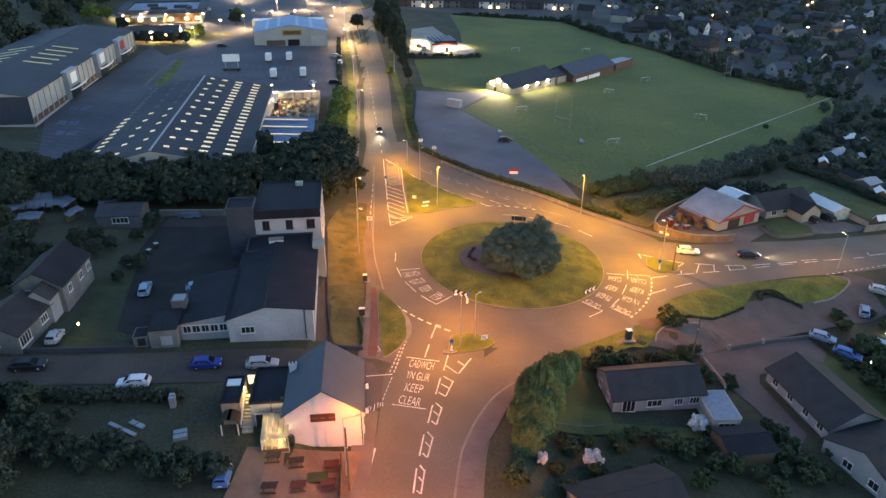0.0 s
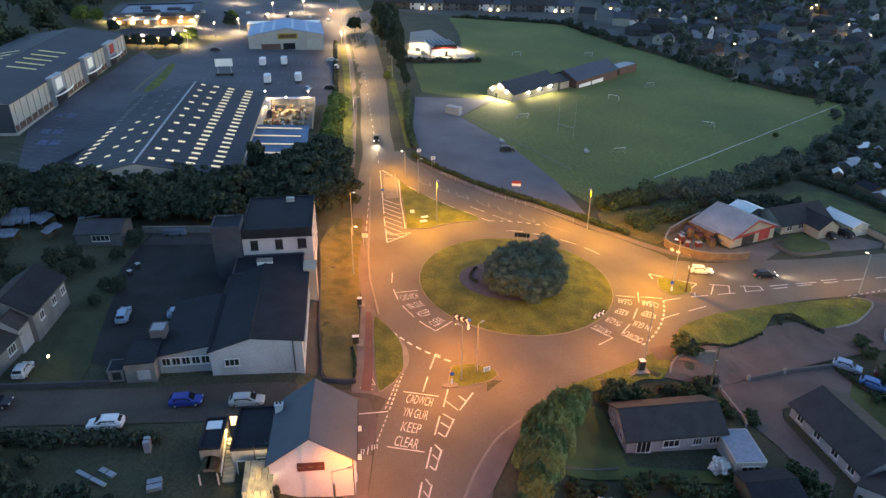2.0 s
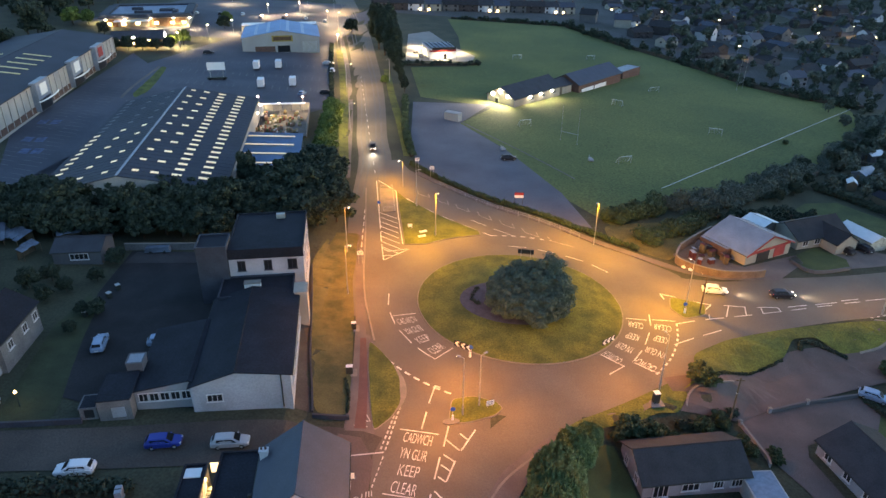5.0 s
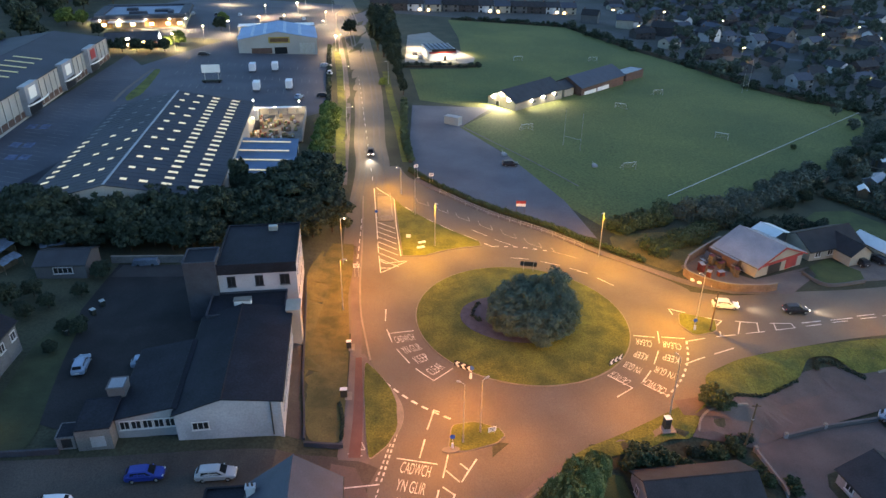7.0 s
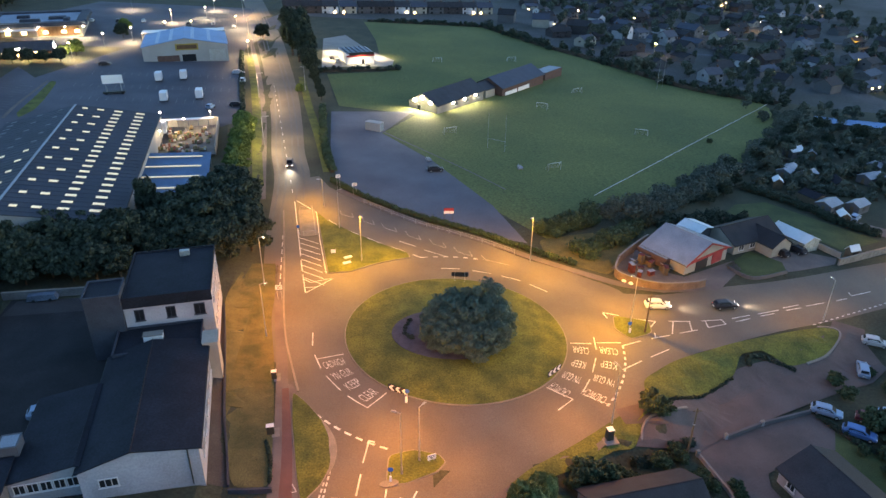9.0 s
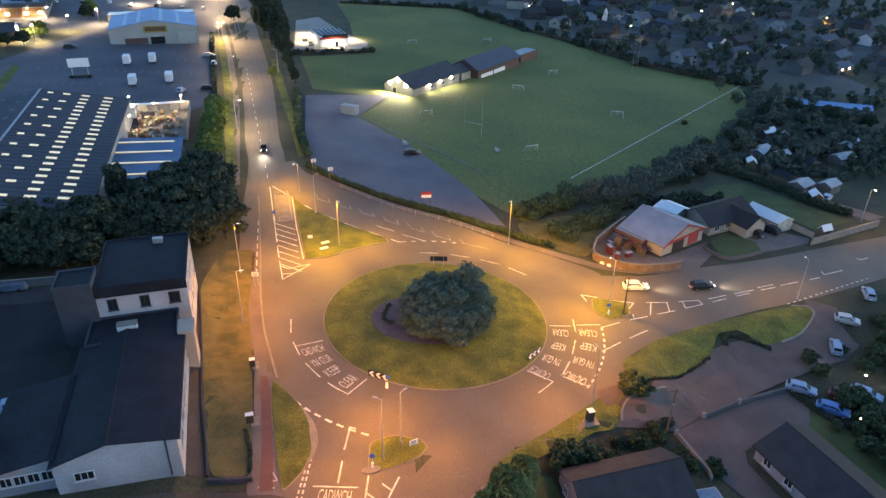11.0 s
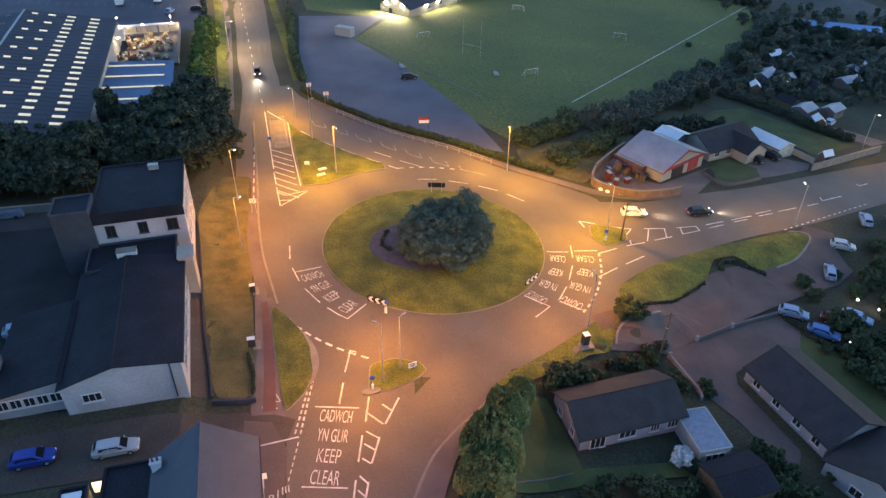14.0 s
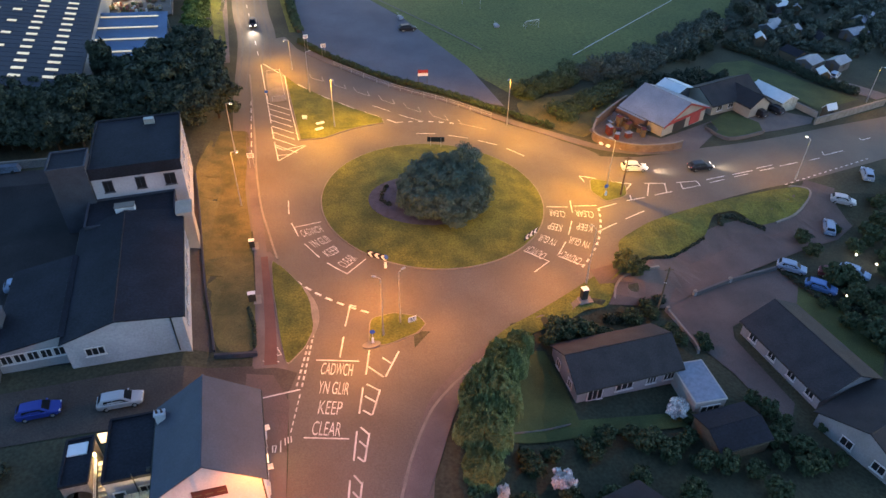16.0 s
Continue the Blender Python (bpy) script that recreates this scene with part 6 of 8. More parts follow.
for k in range(46):
    lx, ly = stock.uniform(-5.4, 7.2), stock.uniform(-11.5, 9.4)
    gx_, gy_ = -63.6 + lx * math.cos(a10) - ly * math.sin(a10), 88 + lx * math.sin(a10) + ly * math.cos(a10)
    rack = thing("display_rack", gx_, gy_, 10 + stock.choice((0, 90)), "low rack of garden goods under lamps", "rack", "garden goods", z=h(-63.6, 88) + 0.2)
    part("rack_frame", box(bmesh.new(), (0, 0, 0.3), (1.8, 1.0, 0.12)), WOOD, rack)
    for j in range(3):
        part("stock_crate", box(bmesh.new(), (-0.6 + 0.6 * j, 0, 0.36 + 0.35), (0.5, stock.uniform(0.6, 0.9), stock.uniform(0.4, 0.9)), stock.uniform(-9, 9), 0.85), stock.choice(GOODS), rack)

# bus-stop style shelter frame on the hatched strip
sh2 = thing("signal_gantry", -27.4, 40.0, 8, "thin frame with signs on the paved strip", "sign frame")
for px, py in ((-1.3, 6.5), (1.3, 6.5), (-1.0, -6.0), (1.4, -6.0)):
    part("post", tube(bmesh.new(), (px, py, 0), (px, py, 1.1), 0.05), STEEL, sh2)
for a, b in (((-1.3, 6.5), (1.3, 6.5)), ((-1.0, -6.0), (1.4, -6.0)), ((1.3, 6.5), (1.4, -6.0))):
    part("rail", tube(bmesh.new(), (*a, 1.05), (*b, 1.05), 0.04), STEEL, sh2)
part("paved_strip", box(bmesh.new(), (0.1, 0.2, 0.1), (3.4, 13.4, 0.12)), KERB, sh2)

# hoarding on wheels beside the warehouse
hd = thing("advert_trailer", -96.5, 133.0, 12, "pale advertising board on a trailer", "trailer")
part("board", box(bmesh.new(), (0, 0, 4.6), (6.0, 0.3, 2.6)), SIGN_WHITE, hd)
for px in (-2.2, 2.2):
    part("leg", tube(bmesh.new(), (px, 0, 0.5), (px, 0, 3.4), 0.12), STEEL, hd)
part("chassis", box(bmesh.new(), (0, 0, 0.7), (6.5, 2.0, 0.5)), PLASTIC_DARK, hd)
for px in (-2.4, 2.4):
    for s in (-1, 1):
        part("wheel", tube(bmesh.new(), (px, s * 0.8, 0.45), (px, s * 1.05, 0.45), 0.45, 0.45, 12), RUBBER, hd)


# lamps on the rear walls under the trees
for x, y in ((-50.5, 23.7), (-73.6, 18.5)):
    root = thing("security_lamp", x, y, 0, "small white security lamp on a thin post", "lamp", "security lamps")
    part("post", tube(bmesh.new(), (0, 0, 0), (0, 0, 5.4), 0.05, 0.04, 6), STEEL, root)
    part("lamp_head", box(bmesh.new(), (0, -0.15, 5.4), (0.45, 0.3, 0.16)), STEEL, root)
    part("lens", box(bmesh.new(), (0, -0.34, 5.38), (0.4, 0.08, 0.14)), COOL_GLOW, root, "glaring white lamp glass")
    for k in (0.4, 0.8):
        part("band", box(bmesh.new(), (0, 0, 5.4 * k), (0.14, 0.14, 0.08)), STEEL, root)


# ---- plants ----
def leaf_mesh(name, lobes, per_lobe, size, material, seed, hang=0.0, inner=0.55):
    """Many small leaf sprays scattered through the outer shell of lobes: (x, y, z, rx, ry, rz). hang: how far they droop."""
    rg_ = np.random.default_rng(seed)
    out_v, n = [], 0
    for lx, ly, lz, ax, ay, az in lobes:
        d = rg_.normal(size=(per_lobe, 3))
        d /= np.linalg.norm(d, axis=1)[:, None]
        rad = inner + (1 - inner) * rg_.random(per_lobe) ** 0.6
        lump = 1 + 0.16 * np.sin(5 * d[:, 0] + lx) * np.sin(4 * d[:, 1] + ly) + 0.1 * np.sin(9 * d[:, 2] + lz)
        c = d * (rad * lump)[:, None] * (ax, ay, az) + (lx, ly, lz)
        nrm = d + rg_.normal(size=(per_lobe, 3)) * 0.6
        nrm /= np.linalg.norm(nrm, axis=1)[:, None]
        up = rg_.normal(size=(per_lobe, 3)) + (0, 0, 5.0 * hang)
        u = np.cross(nrm, up)
        u /= np.linalg.norm(u, axis=1)[:, None] + 1e-9
        w = np.cross(u, nrm)
        s = size * (0.6 + 0.8 * rg_.random(per_lobe))[:, None]
        u, w = u * s * (0.6 - 0.28 * hang), w * s * (1.0 + 2.2 * hang)
        blade = np.stack([c - w, c + u * 1.1 + w * 0.5, c - u * 1.1 + w * (0.5 + 0.6 * rg_.random((per_lobe, 1)))], 1)
        out_v.append(blade.reshape(-1, 3))
        n += per_lobe
    v = np.concatenate(out_v)
    me = bpy.data.meshes.new(name)
    me.vertices.add(len(v)), me.loops.add(3 * n), me.polygons.add(n)
    me.vertices.foreach_set("co", v.ravel())
    me.loops.foreach_set("vertex_index", np.arange(3 * n))
    me.polygons.foreach_set("loop_start", np.arange(0, 3 * n, 3))
    me.update(calc_edges=True)
    me.materials.append(material)
    return me


def weeping_mesh(name, height, spread, material, seed, strands, low):
    """Hanging strands of narrow leaves that fall from an uneven dome."""
    rg_ = np.random.default_rng(seed)
    a, r = rg_.random(strands) * 2 * math.pi, np.sqrt(rg_.random(strands))
    rim = 1 + 0.1 * np.sin(3 * a + seed) + 0.07 * np.sin(7 * a + 2 * seed)
    top = height * (0.36 + 0.6 * np.sqrt(np.clip(1 - r ** 2, 0, 1))) * (1 + 0.07 * np.sin(5 * a + 9 * r)) + rg_.normal(size=strands) * 0.055 * height
    drop = np.minimum(height * (0.2 + 0.45 * rg_.random(strands)), np.maximum(top - low * height, 0.3))
    out_v, n = [], 7
    for k in range(n):
        f = (k + rg_.random(strands)) / n
        rad = r * spread * rim * (1 + 0.06 * f) + rg_.normal(size=strands) * 0.06
        c = np.stack([rad * np.cos(a), rad * np.sin(a), top - drop * f], 1)
        yaw = a + math.pi / 2 + rg_.normal(size=strands) * 0.9
        u = np.stack([np.cos(yaw), np.sin(yaw), rg_.normal(size=strands) * 0.2], 1) * (0.07 + 0.06 * rg_.random((strands, 1)))
        w = np.stack([0.38 * np.cos(a) + rg_.normal(size=strands) * 0.15, 0.38 * np.sin(a) + rg_.normal(size=strands) * 0.15, -np.ones(strands)], 1) * (drop[:, None] / n * 1.2 + 0.1)
        out_v.append(np.stack([c - u, c + u, c + w], 1).reshape(-1, 3))
    tuft = np.stack([r * spread * rim * np.cos(a), r * spread * rim * np.sin(a), top], 1)
    lift = np.stack([rg_.normal(size=strands) * 0.16, rg_.normal(size=strands) * 0.16, 0.1 + 0.4 * rg_.random(strands)], 1)
    side = np.stack([np.cos(a + 1), np.sin(a + 1), np.zeros(strands)], 1) * 0.13
    out_v.append(np.stack([tuft - side, tuft + side, tuft + lift], 1).reshape(-1, 3))
    v = np.concatenate(out_v)
    me = bpy.data.meshes.new(name)
    me.from_pydata(v.tolist(), [], np.arange(len(v)).reshape(-1, 3).tolist())
    me.materials.append(material)
    return me


def make_tree(seed, height, spread, material, label, leaves=2600, hang=0.0, lobes=24, size=0.42, x=0.0, y=0.0, low=0.25, name="tree"):
    """Tapered trunk with limbs and a crown of many leaf sprays in loose clumps."""
    rg_ = random.Random(seed)
    root = thing(name, x, y, 0, label, name, "trees" if name == "tree" else "garden shrubs")
    bm = bmesh.new()
    tube(bm, (0, 0, -0.3), (0.1, 0, height * 0.5), 0.028 * height, 0.014 * height, 8)
    spots = [(0.0, 0.0, height * (low + 0.9) / 2, spread * 0.62, spread * 0.62, height * (0.9 - low) * 0.5)] * 3
    for k in range(lobes):
        a, u = 2.4 * k + rg_.uniform(-0.5, 0.5), (k + 0.5) / lobes
        z = low + 0.06 + (0.84 - low) * u
        wide = math.sqrt(max(0.08, 1 - ((z - 0.5) / 0.5) ** 2))
        f = wide * spread * rg_.uniform(0.42, 0.8)
        size_ = spread * (rg_.uniform(0.34, 0.6) if hang > 0.33 else rg_.uniform(0.2, 0.38))
        spots.append((f * math.cos(a), f * math.sin(a), z * height, size_ * rg_.uniform(0.8, 1.2), size_ * rg_.uniform(0.8, 1.2), height * (rg_.uniform(0.07, 0.14))))
    for sx, sy, sz, *_ in spots[3::4]:
        tube(bm, (0, 0, height * 0.22), (sx * 0.8, sy * 0.8, sz), 0.011 * height, 0.004 * height, 5)
    part("trunk", bm, BARK, root)
    crown = new("crown", weeping_mesh("crown", height, spread, material, seed, leaves // 4, low) if hang > 0.4 else leaf_mesh("crown", spots, int(1.7 * leaves) // len(spots), size * 0.95, material, seed, hang, 0.3))
    crown.parent = root
    return root


def spread_trees(model, places, seed):
    rg_ = random.Random(seed)
    for x, y, k in places:
        copy_thing(model, pose(x, y, h(x, y), 0, 0, rg_.uniform(0, 360)) @ Matrix.Diagonal((k * rg_.uniform(0.9, 1.15), k * rg_.uniform(0.9, 1.15), k, 1)))


oak = make_tree(1, 9.0, 4.6, LEAF_DARK, "dense dark broadleaf tree in full leaf", 3700, size=0.4, x=-36.5, y=27.0)
ash = make_tree(2, 8.0, 4.0, LEAF_DARK, "dark rounded tree in shadow", 3500, size=0.41, x=-62.0, y=20.0)
lime = make_tree(3, 6.5, 3.2, LEAF_LIME, "pale yellow-green tree catching lamplight", 4200, x=-49.4, y=96.0)
rg = random.Random(5)
places = []
for k in range(26):
    places.append((-112 + 2.9 * k, 13.5 + 0.13 * (2.9 * k) + rg.uniform(-1.8, 2.4), rg.uniform(0.62, 1.05)))
for k in range(20):
    places.append((-108 + 3.3 * k, 19.5 + 0.11 * (3.3 * k) + rg.uniform(-1.6, 1), rg.uniform(0.62, 0.98)))
for k in range(16):
    places.append((-110 + 3.6 * k, 8.5 + 0.13 * (3.6 * k) + rg.uniform(-1.5, 1.5), rg.uniform(0.5, 0.9)))
spread_trees(ash, places[::2], 1)
spread_trees(oak, places[1::2], 2)
spread_trees(oak, [(-38.6, 31, 1.05), (-40.4, 37, 1.15), (-42.2, 44, 1.05), (-45, 36, 1.15), (-47, 42, 0.95), (-43.6, 29, 1.15), (-49, 31, 1.1), (-44.4, 48.5, 0.9), (-40.2, 24, 0.9)], 3)
spread_trees(lime, [(-43.6, 50, 0.9), (-44.6, 57, 1.0), (-45.8, 64, 0.9), (-46.6, 71, 1.0), (-47.6, 78, 1.0), (-48.2, 84, 0.9), (-48.8, 90, 1.0)], 4)

pine = make_tree(4, 10.5, 2.7, LEAF_DARK, "dark narrow conifer above the other trees", 3400, 0.3, 26, 0.32, x=-56.5, y=34.5, low=0.1)
spread_trees(pine, [(-52.6, 31.5, 0.85), (-47.2, 37.6, 0.95), (-42.4, 33, 0.9)], 61)


def woods(places, material, label, seed, leaves=420, size=0.7):
    """A mass of distant trees: trunks in one part, foliage in another."""
    rg_ = random.Random(seed)
    x0, y0, _ = places[0]
    root = thing("woodland", x0, y0, 0, label, "woodland", kind="stuff")
    o, lobes, bm = root.location, [], bmesh.new()
    for x, y, k in places:
        z = h(x, y) - o.z
        tube(bm, (x - o.x, y - o.y, z - 0.5), (x - o.x, y - o.y, z + 5 * k), 0.25 * k, 0.12 * k, 5)
        for _ in range(6):
            a, r = rg_.uniform(0, 6.3), rg_.uniform(0.3, 2.4) * k
            lobes.append((x - o.x + r * math.cos(a), y - o.y + r * math.sin(a), z + rg_.uniform(2.2, 7.4) * k, rg_.uniform(1.2, 2.6) * k, rg_.uniform(1.2, 2.6) * k, rg_.uniform(1.0, 2.0) * k))
    part("trunks", bm, BARK, root)
    ob = new("foliage", leaf_mesh("foliage", lobes, leaves // 5, size, material, seed, 0.0, 0.35))
    ob.parent = root


# trees on the roundabout island
for i, (x, y, hh, sp) in enumerate(((-3.6, -2.0, 5.8, 2.6), (-1.2, 0.2, 6.6, 2.6), (1.6, -0.2, 7.2, 2.8), (4.4, -0.2, 8.8, 2.5), (5.7, -3.0, 7.4, 2.5), (2.4, -3.4, 7.0, 2.9), (-0.8, -3.6, 6.2, 2.8), (-4.0, -4.4, 4.8, 2.4), (-2.4, -6.2, 4.6, 2.5), (0.4, -7.2, 4.9, 2.6), (3.4, -7.0, 5.2, 2.6), (5.4, -5.4, 5.8, 2.3), (1.8, -8.6, 4.0, 2.2))):
    t = make_tree(20 + i, hh, sp, LEAF_ISLAND, "dense dark weeping tree on the roundabout", 5200, 0.38, 20, 0.15, x, y, 0.05)
    t.location.z += 0.8

# tall roadside trees, woodland and gardens
sw = random.Random(17)
woods([(sw.uniform(-82, -58), sw.uniform(-76, -50.5), sw.uniform(0.35, 0.75)) for _ in range(46)], LEAF_DARK, "dense dark garden trees beyond the side street", 91, 1100, 0.3)
woods([(-62 + 0.9 * k, -58.4 - 0.06 * k + sw.uniform(-1.6, 1.6), sw.uniform(0.26, 0.42)) for k in range(30)], LEAF_DARK, "tangled dark shrubs across the garden", 92, 900, 0.24)
pop = make_tree(31, 19, 5.0, LEAF_DARK, "tall dark roadside tree", 5200, 0.0, 34, 0.5, x=-45.5, y=196.0)
spread_trees(pop, [(-41.0, 184, 0.85), (-38.4, 170, 0.62), (-49.5, 208, 1.05), (-47, 222, 0.95), (-36.0, 158, 0.4), (-33.8, 146, 0.32), (-32.0, 137, 0.3)], 5)
places = []
for k in range(120):
    y = rg.uniform(120, 420)
    places.append((-172 - 0.17 * (y - 120) - rg.uniform(0, 90), y, rg.uniform(1.1, 1.6)))
woods(places, LEAF_DARK, "dense dark wood behind the retail sheds", 6, 700, 0.75)
spread_trees(ash, [(-70, 12, 0.7), (-80, -8, 0.5), (-88, -12, 0.6), (-97, -4, 0.7), (-66, -14, 0.35), (-86, 10, 0.8), (-76, -11, 0.35), (-79, -14, 0.4), (-83, -14, 0.45), (-86, -18, 0.5), (-90, -8, 0.5), (-93, -18, 0.5), (-81, -20, 0.4), (-84, -24, 0.45), (-74, -8, 0.35), (-78, -5, 0.4), (-70.5, 2, 0.4), (-71, -4, 0.32), (-68.4, -14, 0.28), (-67.6, -19, 0.26), (-100, 6, 0.9), (-80, -44, 0.5)], 8)
spread_trees(ash, [(-166, 196, 0.7), (-124, 226, 0.8), (-66, 236, 0.9), (-153, 167, 0.7), (-148.6, 168.6, 0.6), (-143.6, 169, 0.72), (-138.8, 171, 0.66), (-134, 172.4, 0.6), (-129.4, 174.6, 0.66), (-158, 170, 0.6)], 9)
spread_trees(lime, [(-184, 218, 1.0), (-128.6, 187, 0.95), (-131.6, 183, 0.7), (-189, 214, 1.2), (-128, 242, 0.9), (-40.0, 146, 0.5)], 10)

willow = make_tree(41, 5.2, 3.3, LEAF_WILLOW, "pale green weeping willow beside the road", 8000, 0.55, 24, 0.17, x=1.5, y=-41.2, low=0.05)
spread_trees(willow, [(4.2, -36.4, 0.74), (6.6, -33.2, 0.5), (0.2, -45.9, 0.86), (-0.8, -50.2, 0.62)], 11)
shrub = make_tree(42, 3.2, 2.2, LEAF, "rounded dark garden shrub", 1150, 0, 14, 0.26, x=14.8, y=-30.0, low=0.12, name="shrub")
spots = [(12.6, -30.2, 0.9), (16.6, -29.4, 0.7), (24.6, -19, 0.95), (26, -20, 0.8), (23, -27, 0.7), (26, -25, 0.6), (27.6, -29.6, 0.6), (31.6, -31.4, 0.5), (14, -45, 0.58), (18, -46.6, 0.72), (22, -47, 0.65), (26, -50, 0.79), (12, -47.6, 0.65), (16, -51, 0.72), (21, -53, 0.79), (33, -47, 0.72), (35, -51, 0.79), (30, -54, 0.79), (3, -53, 0.65), (5, -49, 0.65), (0, -50, 0.8), (-2.5, -57, 0.9), (0.5, -61, 0.9)]
spread_trees(shrub, spots, 12)
blossom = make_tree(43, 2.6, 1.5, BLOSSOM, "small tree covered in white blossom", 1500, 0.3, 12, 0.17, x=7.6, y=-51.0, low=0.25)
spread_trees(blossom, [(23.4, -42.6, 0.95), (1.0, -52.2, 0.6)], 13)
spread_trees(shrub, [(11.2, -46.6, 0.58), (13.8, -45.8, 0.65), (16.7, -45.4, 0.65), (18.9, -46.4, 0.72), (20.3, -48.2, 0.72), (24.6, -43.4, 0.43), (23.4, -46.2, 0.58), (23.6, -49.5, 0.72), (33.2, -41.5, 0.58), (34.5, -43.3, 0.65), (35.1, -45.4, 0.65), (35.5, -48.4, 0.72), (36.7, -50.5, 0.72), (32.4, -50, 0.58), (28.6, -31.3, 0.55), (31.6, -32.6, 0.45), (24, -27.2, 0.6), (26.4, -26.3, 0.65), (10.8, -31.6, 0.7), (18.6, -30, 0.6), (4.4, -47.6, 0.58), (7.4, -47.4, 0.58), (8, -52.4, 0.65), (4, -56, 0.72), (12, -52.8, 0.65), (29, -51, 0.65), (40, -46, 0.43), (39.4, -50.4, 0.5), (87.5, 103.1, 0.5)], 44)
spread_trees(shrub, [(52.2, -25.6, 0.5), (54.6, -26.6, 0.6), (57.9, -25.6, 0.7), (58.5, -28.0, 0.8), (53.6, -29.5, 0.7), (55.5, -31.9, 0.9), (55.8, -34.6, 0.9), (62.4, -24.5, 0.8), (66, -20, 0.8), (68.6, -16, 0.9), (65, -13.6, 0.7), (70.6, -10.6, 0.8), (73.4, -7, 0.9), (76, -2.6, 0.8), (80, -1.6, 0.8), (87, 3, 0.8), (72, -16, 1.0), (78, -10, 1.0), (84, -4, 1.0), (62, -30, 1.0), (67, -26, 1.1), (60, -36, 1.1), (74, -22, 1.1)], 45)
gr_ = random.Random(77)
woods([(72 + 66 * u + 30 * v, 66 + 60 * u - 34 * v, gr_.uniform(0.28, 0.7)) for u, v in ((gr_.random(), gr_.random()) for _ in range(110)) if 66 + 60 * u - 34 * v > 64 or u > 0.55], LEAF_FAR, "overgrown shrubs filling the far gardens", 46, 480, 0.34)
spread_trees(ash, [(82, 78, 0.5), (93, 85, 0.55), (101, 94, 0.6), (119, 113, 0.6), (126, 104, 0.5), (110, 100, 0.5), (140, 110, 0.7), (132, 120, 0.6), (150, 104, 0.6), (78, 68, 0.45), (66, 55, 0.42), (72, 60, 0.45), (118, 66, 0.4), (130, 60, 0.5), (145, 75, 0.6)], 47)
spread_trees(shrub, [(rg.uniform(56, 76), rg.uniform(-30, -2) - 6, rg.uniform(0.5, 1.0)) for _ in range(26)], 14)
woods([(72 + 62 * u + 10 * v, 46 + 62 * u - 34 * v, rg.uniform(0.2, 0.5)) for u, v in ((rg.random(), rg.random()) for _ in range(120)) if 46 + 62 * u - 34 * v > 60], LEAF_FAR, "scattered shrubs in the gardens", 15, 300, 0.4)


def hedge(name, ctrl, width, height, label, material=LEAF, density=60, size=0.22, seed=0):
    """A clipped or wild hedge along a line: a woody core under many leaf sprays."""
    s = spline(ctrl, 8)
    root = thing(name, s[0][0], s[0][1], 0, label, "hedge", kind="stuff")
    o = root.location
    rg_ = np.random.default_rng(seed)
    lobes, core = [], bmesh.new()
    for a, b in zip(s, s[1:]):
        length = float(np.linalg.norm(np.array(b) - np.array(a)))
        k = max(1, int(length / (width * 0.55)))
        for i in range(k):
            p = np.array(a) + (np.array(b) - np.array(a)) * (i + 0.5) / k
            hh = height * (rg_.uniform(0.35, 1.25) if width > 2.3 else rg_.uniform(0.72, 1.12))
            off, wide = (0.36, rg_.uniform(0.3, 0.6)) if width > 2.3 else (0.1, 0.55)
            lobes.append((p[0] - o.x + rg_.uniform(-off, off) * width, p[1] - o.y + rg_.uniform(-off, off) * width, h(*p) - o.z + hh * 0.45, width * wide, width * wide * rg_.uniform(0.8, 1.2), hh * 0.55))
        m = (np.array(a) + np.array(b)) / 2
        ang = math.degrees(math.atan2(b[1] - a[1], b[0] - a[0]))
        box(core, (m[0] - o.x, m[1] - o.y, h(*m) - o.z + height * 0.15), (length * 1.05, width * 0.35, height * 0.45), ang)
    part("branches", core, BARK, root)
    ob = new("leaves", leaf_mesh("leaves", lobes, max(12, int(1.5 * density * width * height)), size, material, seed, 0.0, 0.4))
    ob.parent = root


hedge("hedge", [(-24, 64), (-17, 55.2), (-5, 44.4), (6, 37.4), (16, 29.4), (25, 22.8)], 1.4, 1.3, "low clipped hedge between pavement and car park", LEAF, 60, 0.2, 1)
hedge("hedge", [(22.5, 37.5), (26, 39.6), (30, 41.6), (36, 45.5)], 5, 3.2, "wild dark bushes at the field edge", LEAF, 34, 0.26, 2)
hedge("hedge", [(36, 46), (46, 49), (57, 53.5), (68, 62), (82, 74), (100, 95), (118, 118), (131, 133)], 6, 3.6, "overgrown dark hedge bounding the field", LEAF_FAR, 34, 0.26, 3)
hedge("hedge", [(46, 49), (56, 57), (70, 70), (84, 82)], 5, 3.2, "second row of overgrown hedge", LEAF_FAR, 34, 0.26, 33)
hedge("hedge", [(137, 153), (122, 163), (107, 178), (87, 222), (67, 256), (46, 306)], 5, 4.0, "dark hedge along the far side of the field", LEAF_DARK, 9, 0.5, 4)
hedge("hedge", [(46, 308), (10, 309), (-20, 309)], 3, 2.4, "dark hedge behind the field", LEAF_DARK, 10, 0.5, 5)
hedge("hedge", [(-36, 179), (-20, 183.4), (-5, 188.6)], 3, 2.2, "clipped dark hedge before the petrol station", LEAF_DARK, 16, 0.36, 6)
hedge("hedge", [(-24.2, 70), (-27.6, 90), (-29.4, 108), (-31, 128)], 2.2, 1.8, "scrubby hedge between road and car park", LEAF, 20, 0.3, 7)
hedge("hedge", [(27.4, -17.4), (33, -15.2), (40.8, -10.7)], 0.6, 0.55, "thin dark hedge along the foot of the verge", LEAF_DARK, 110, 0.14, 42)
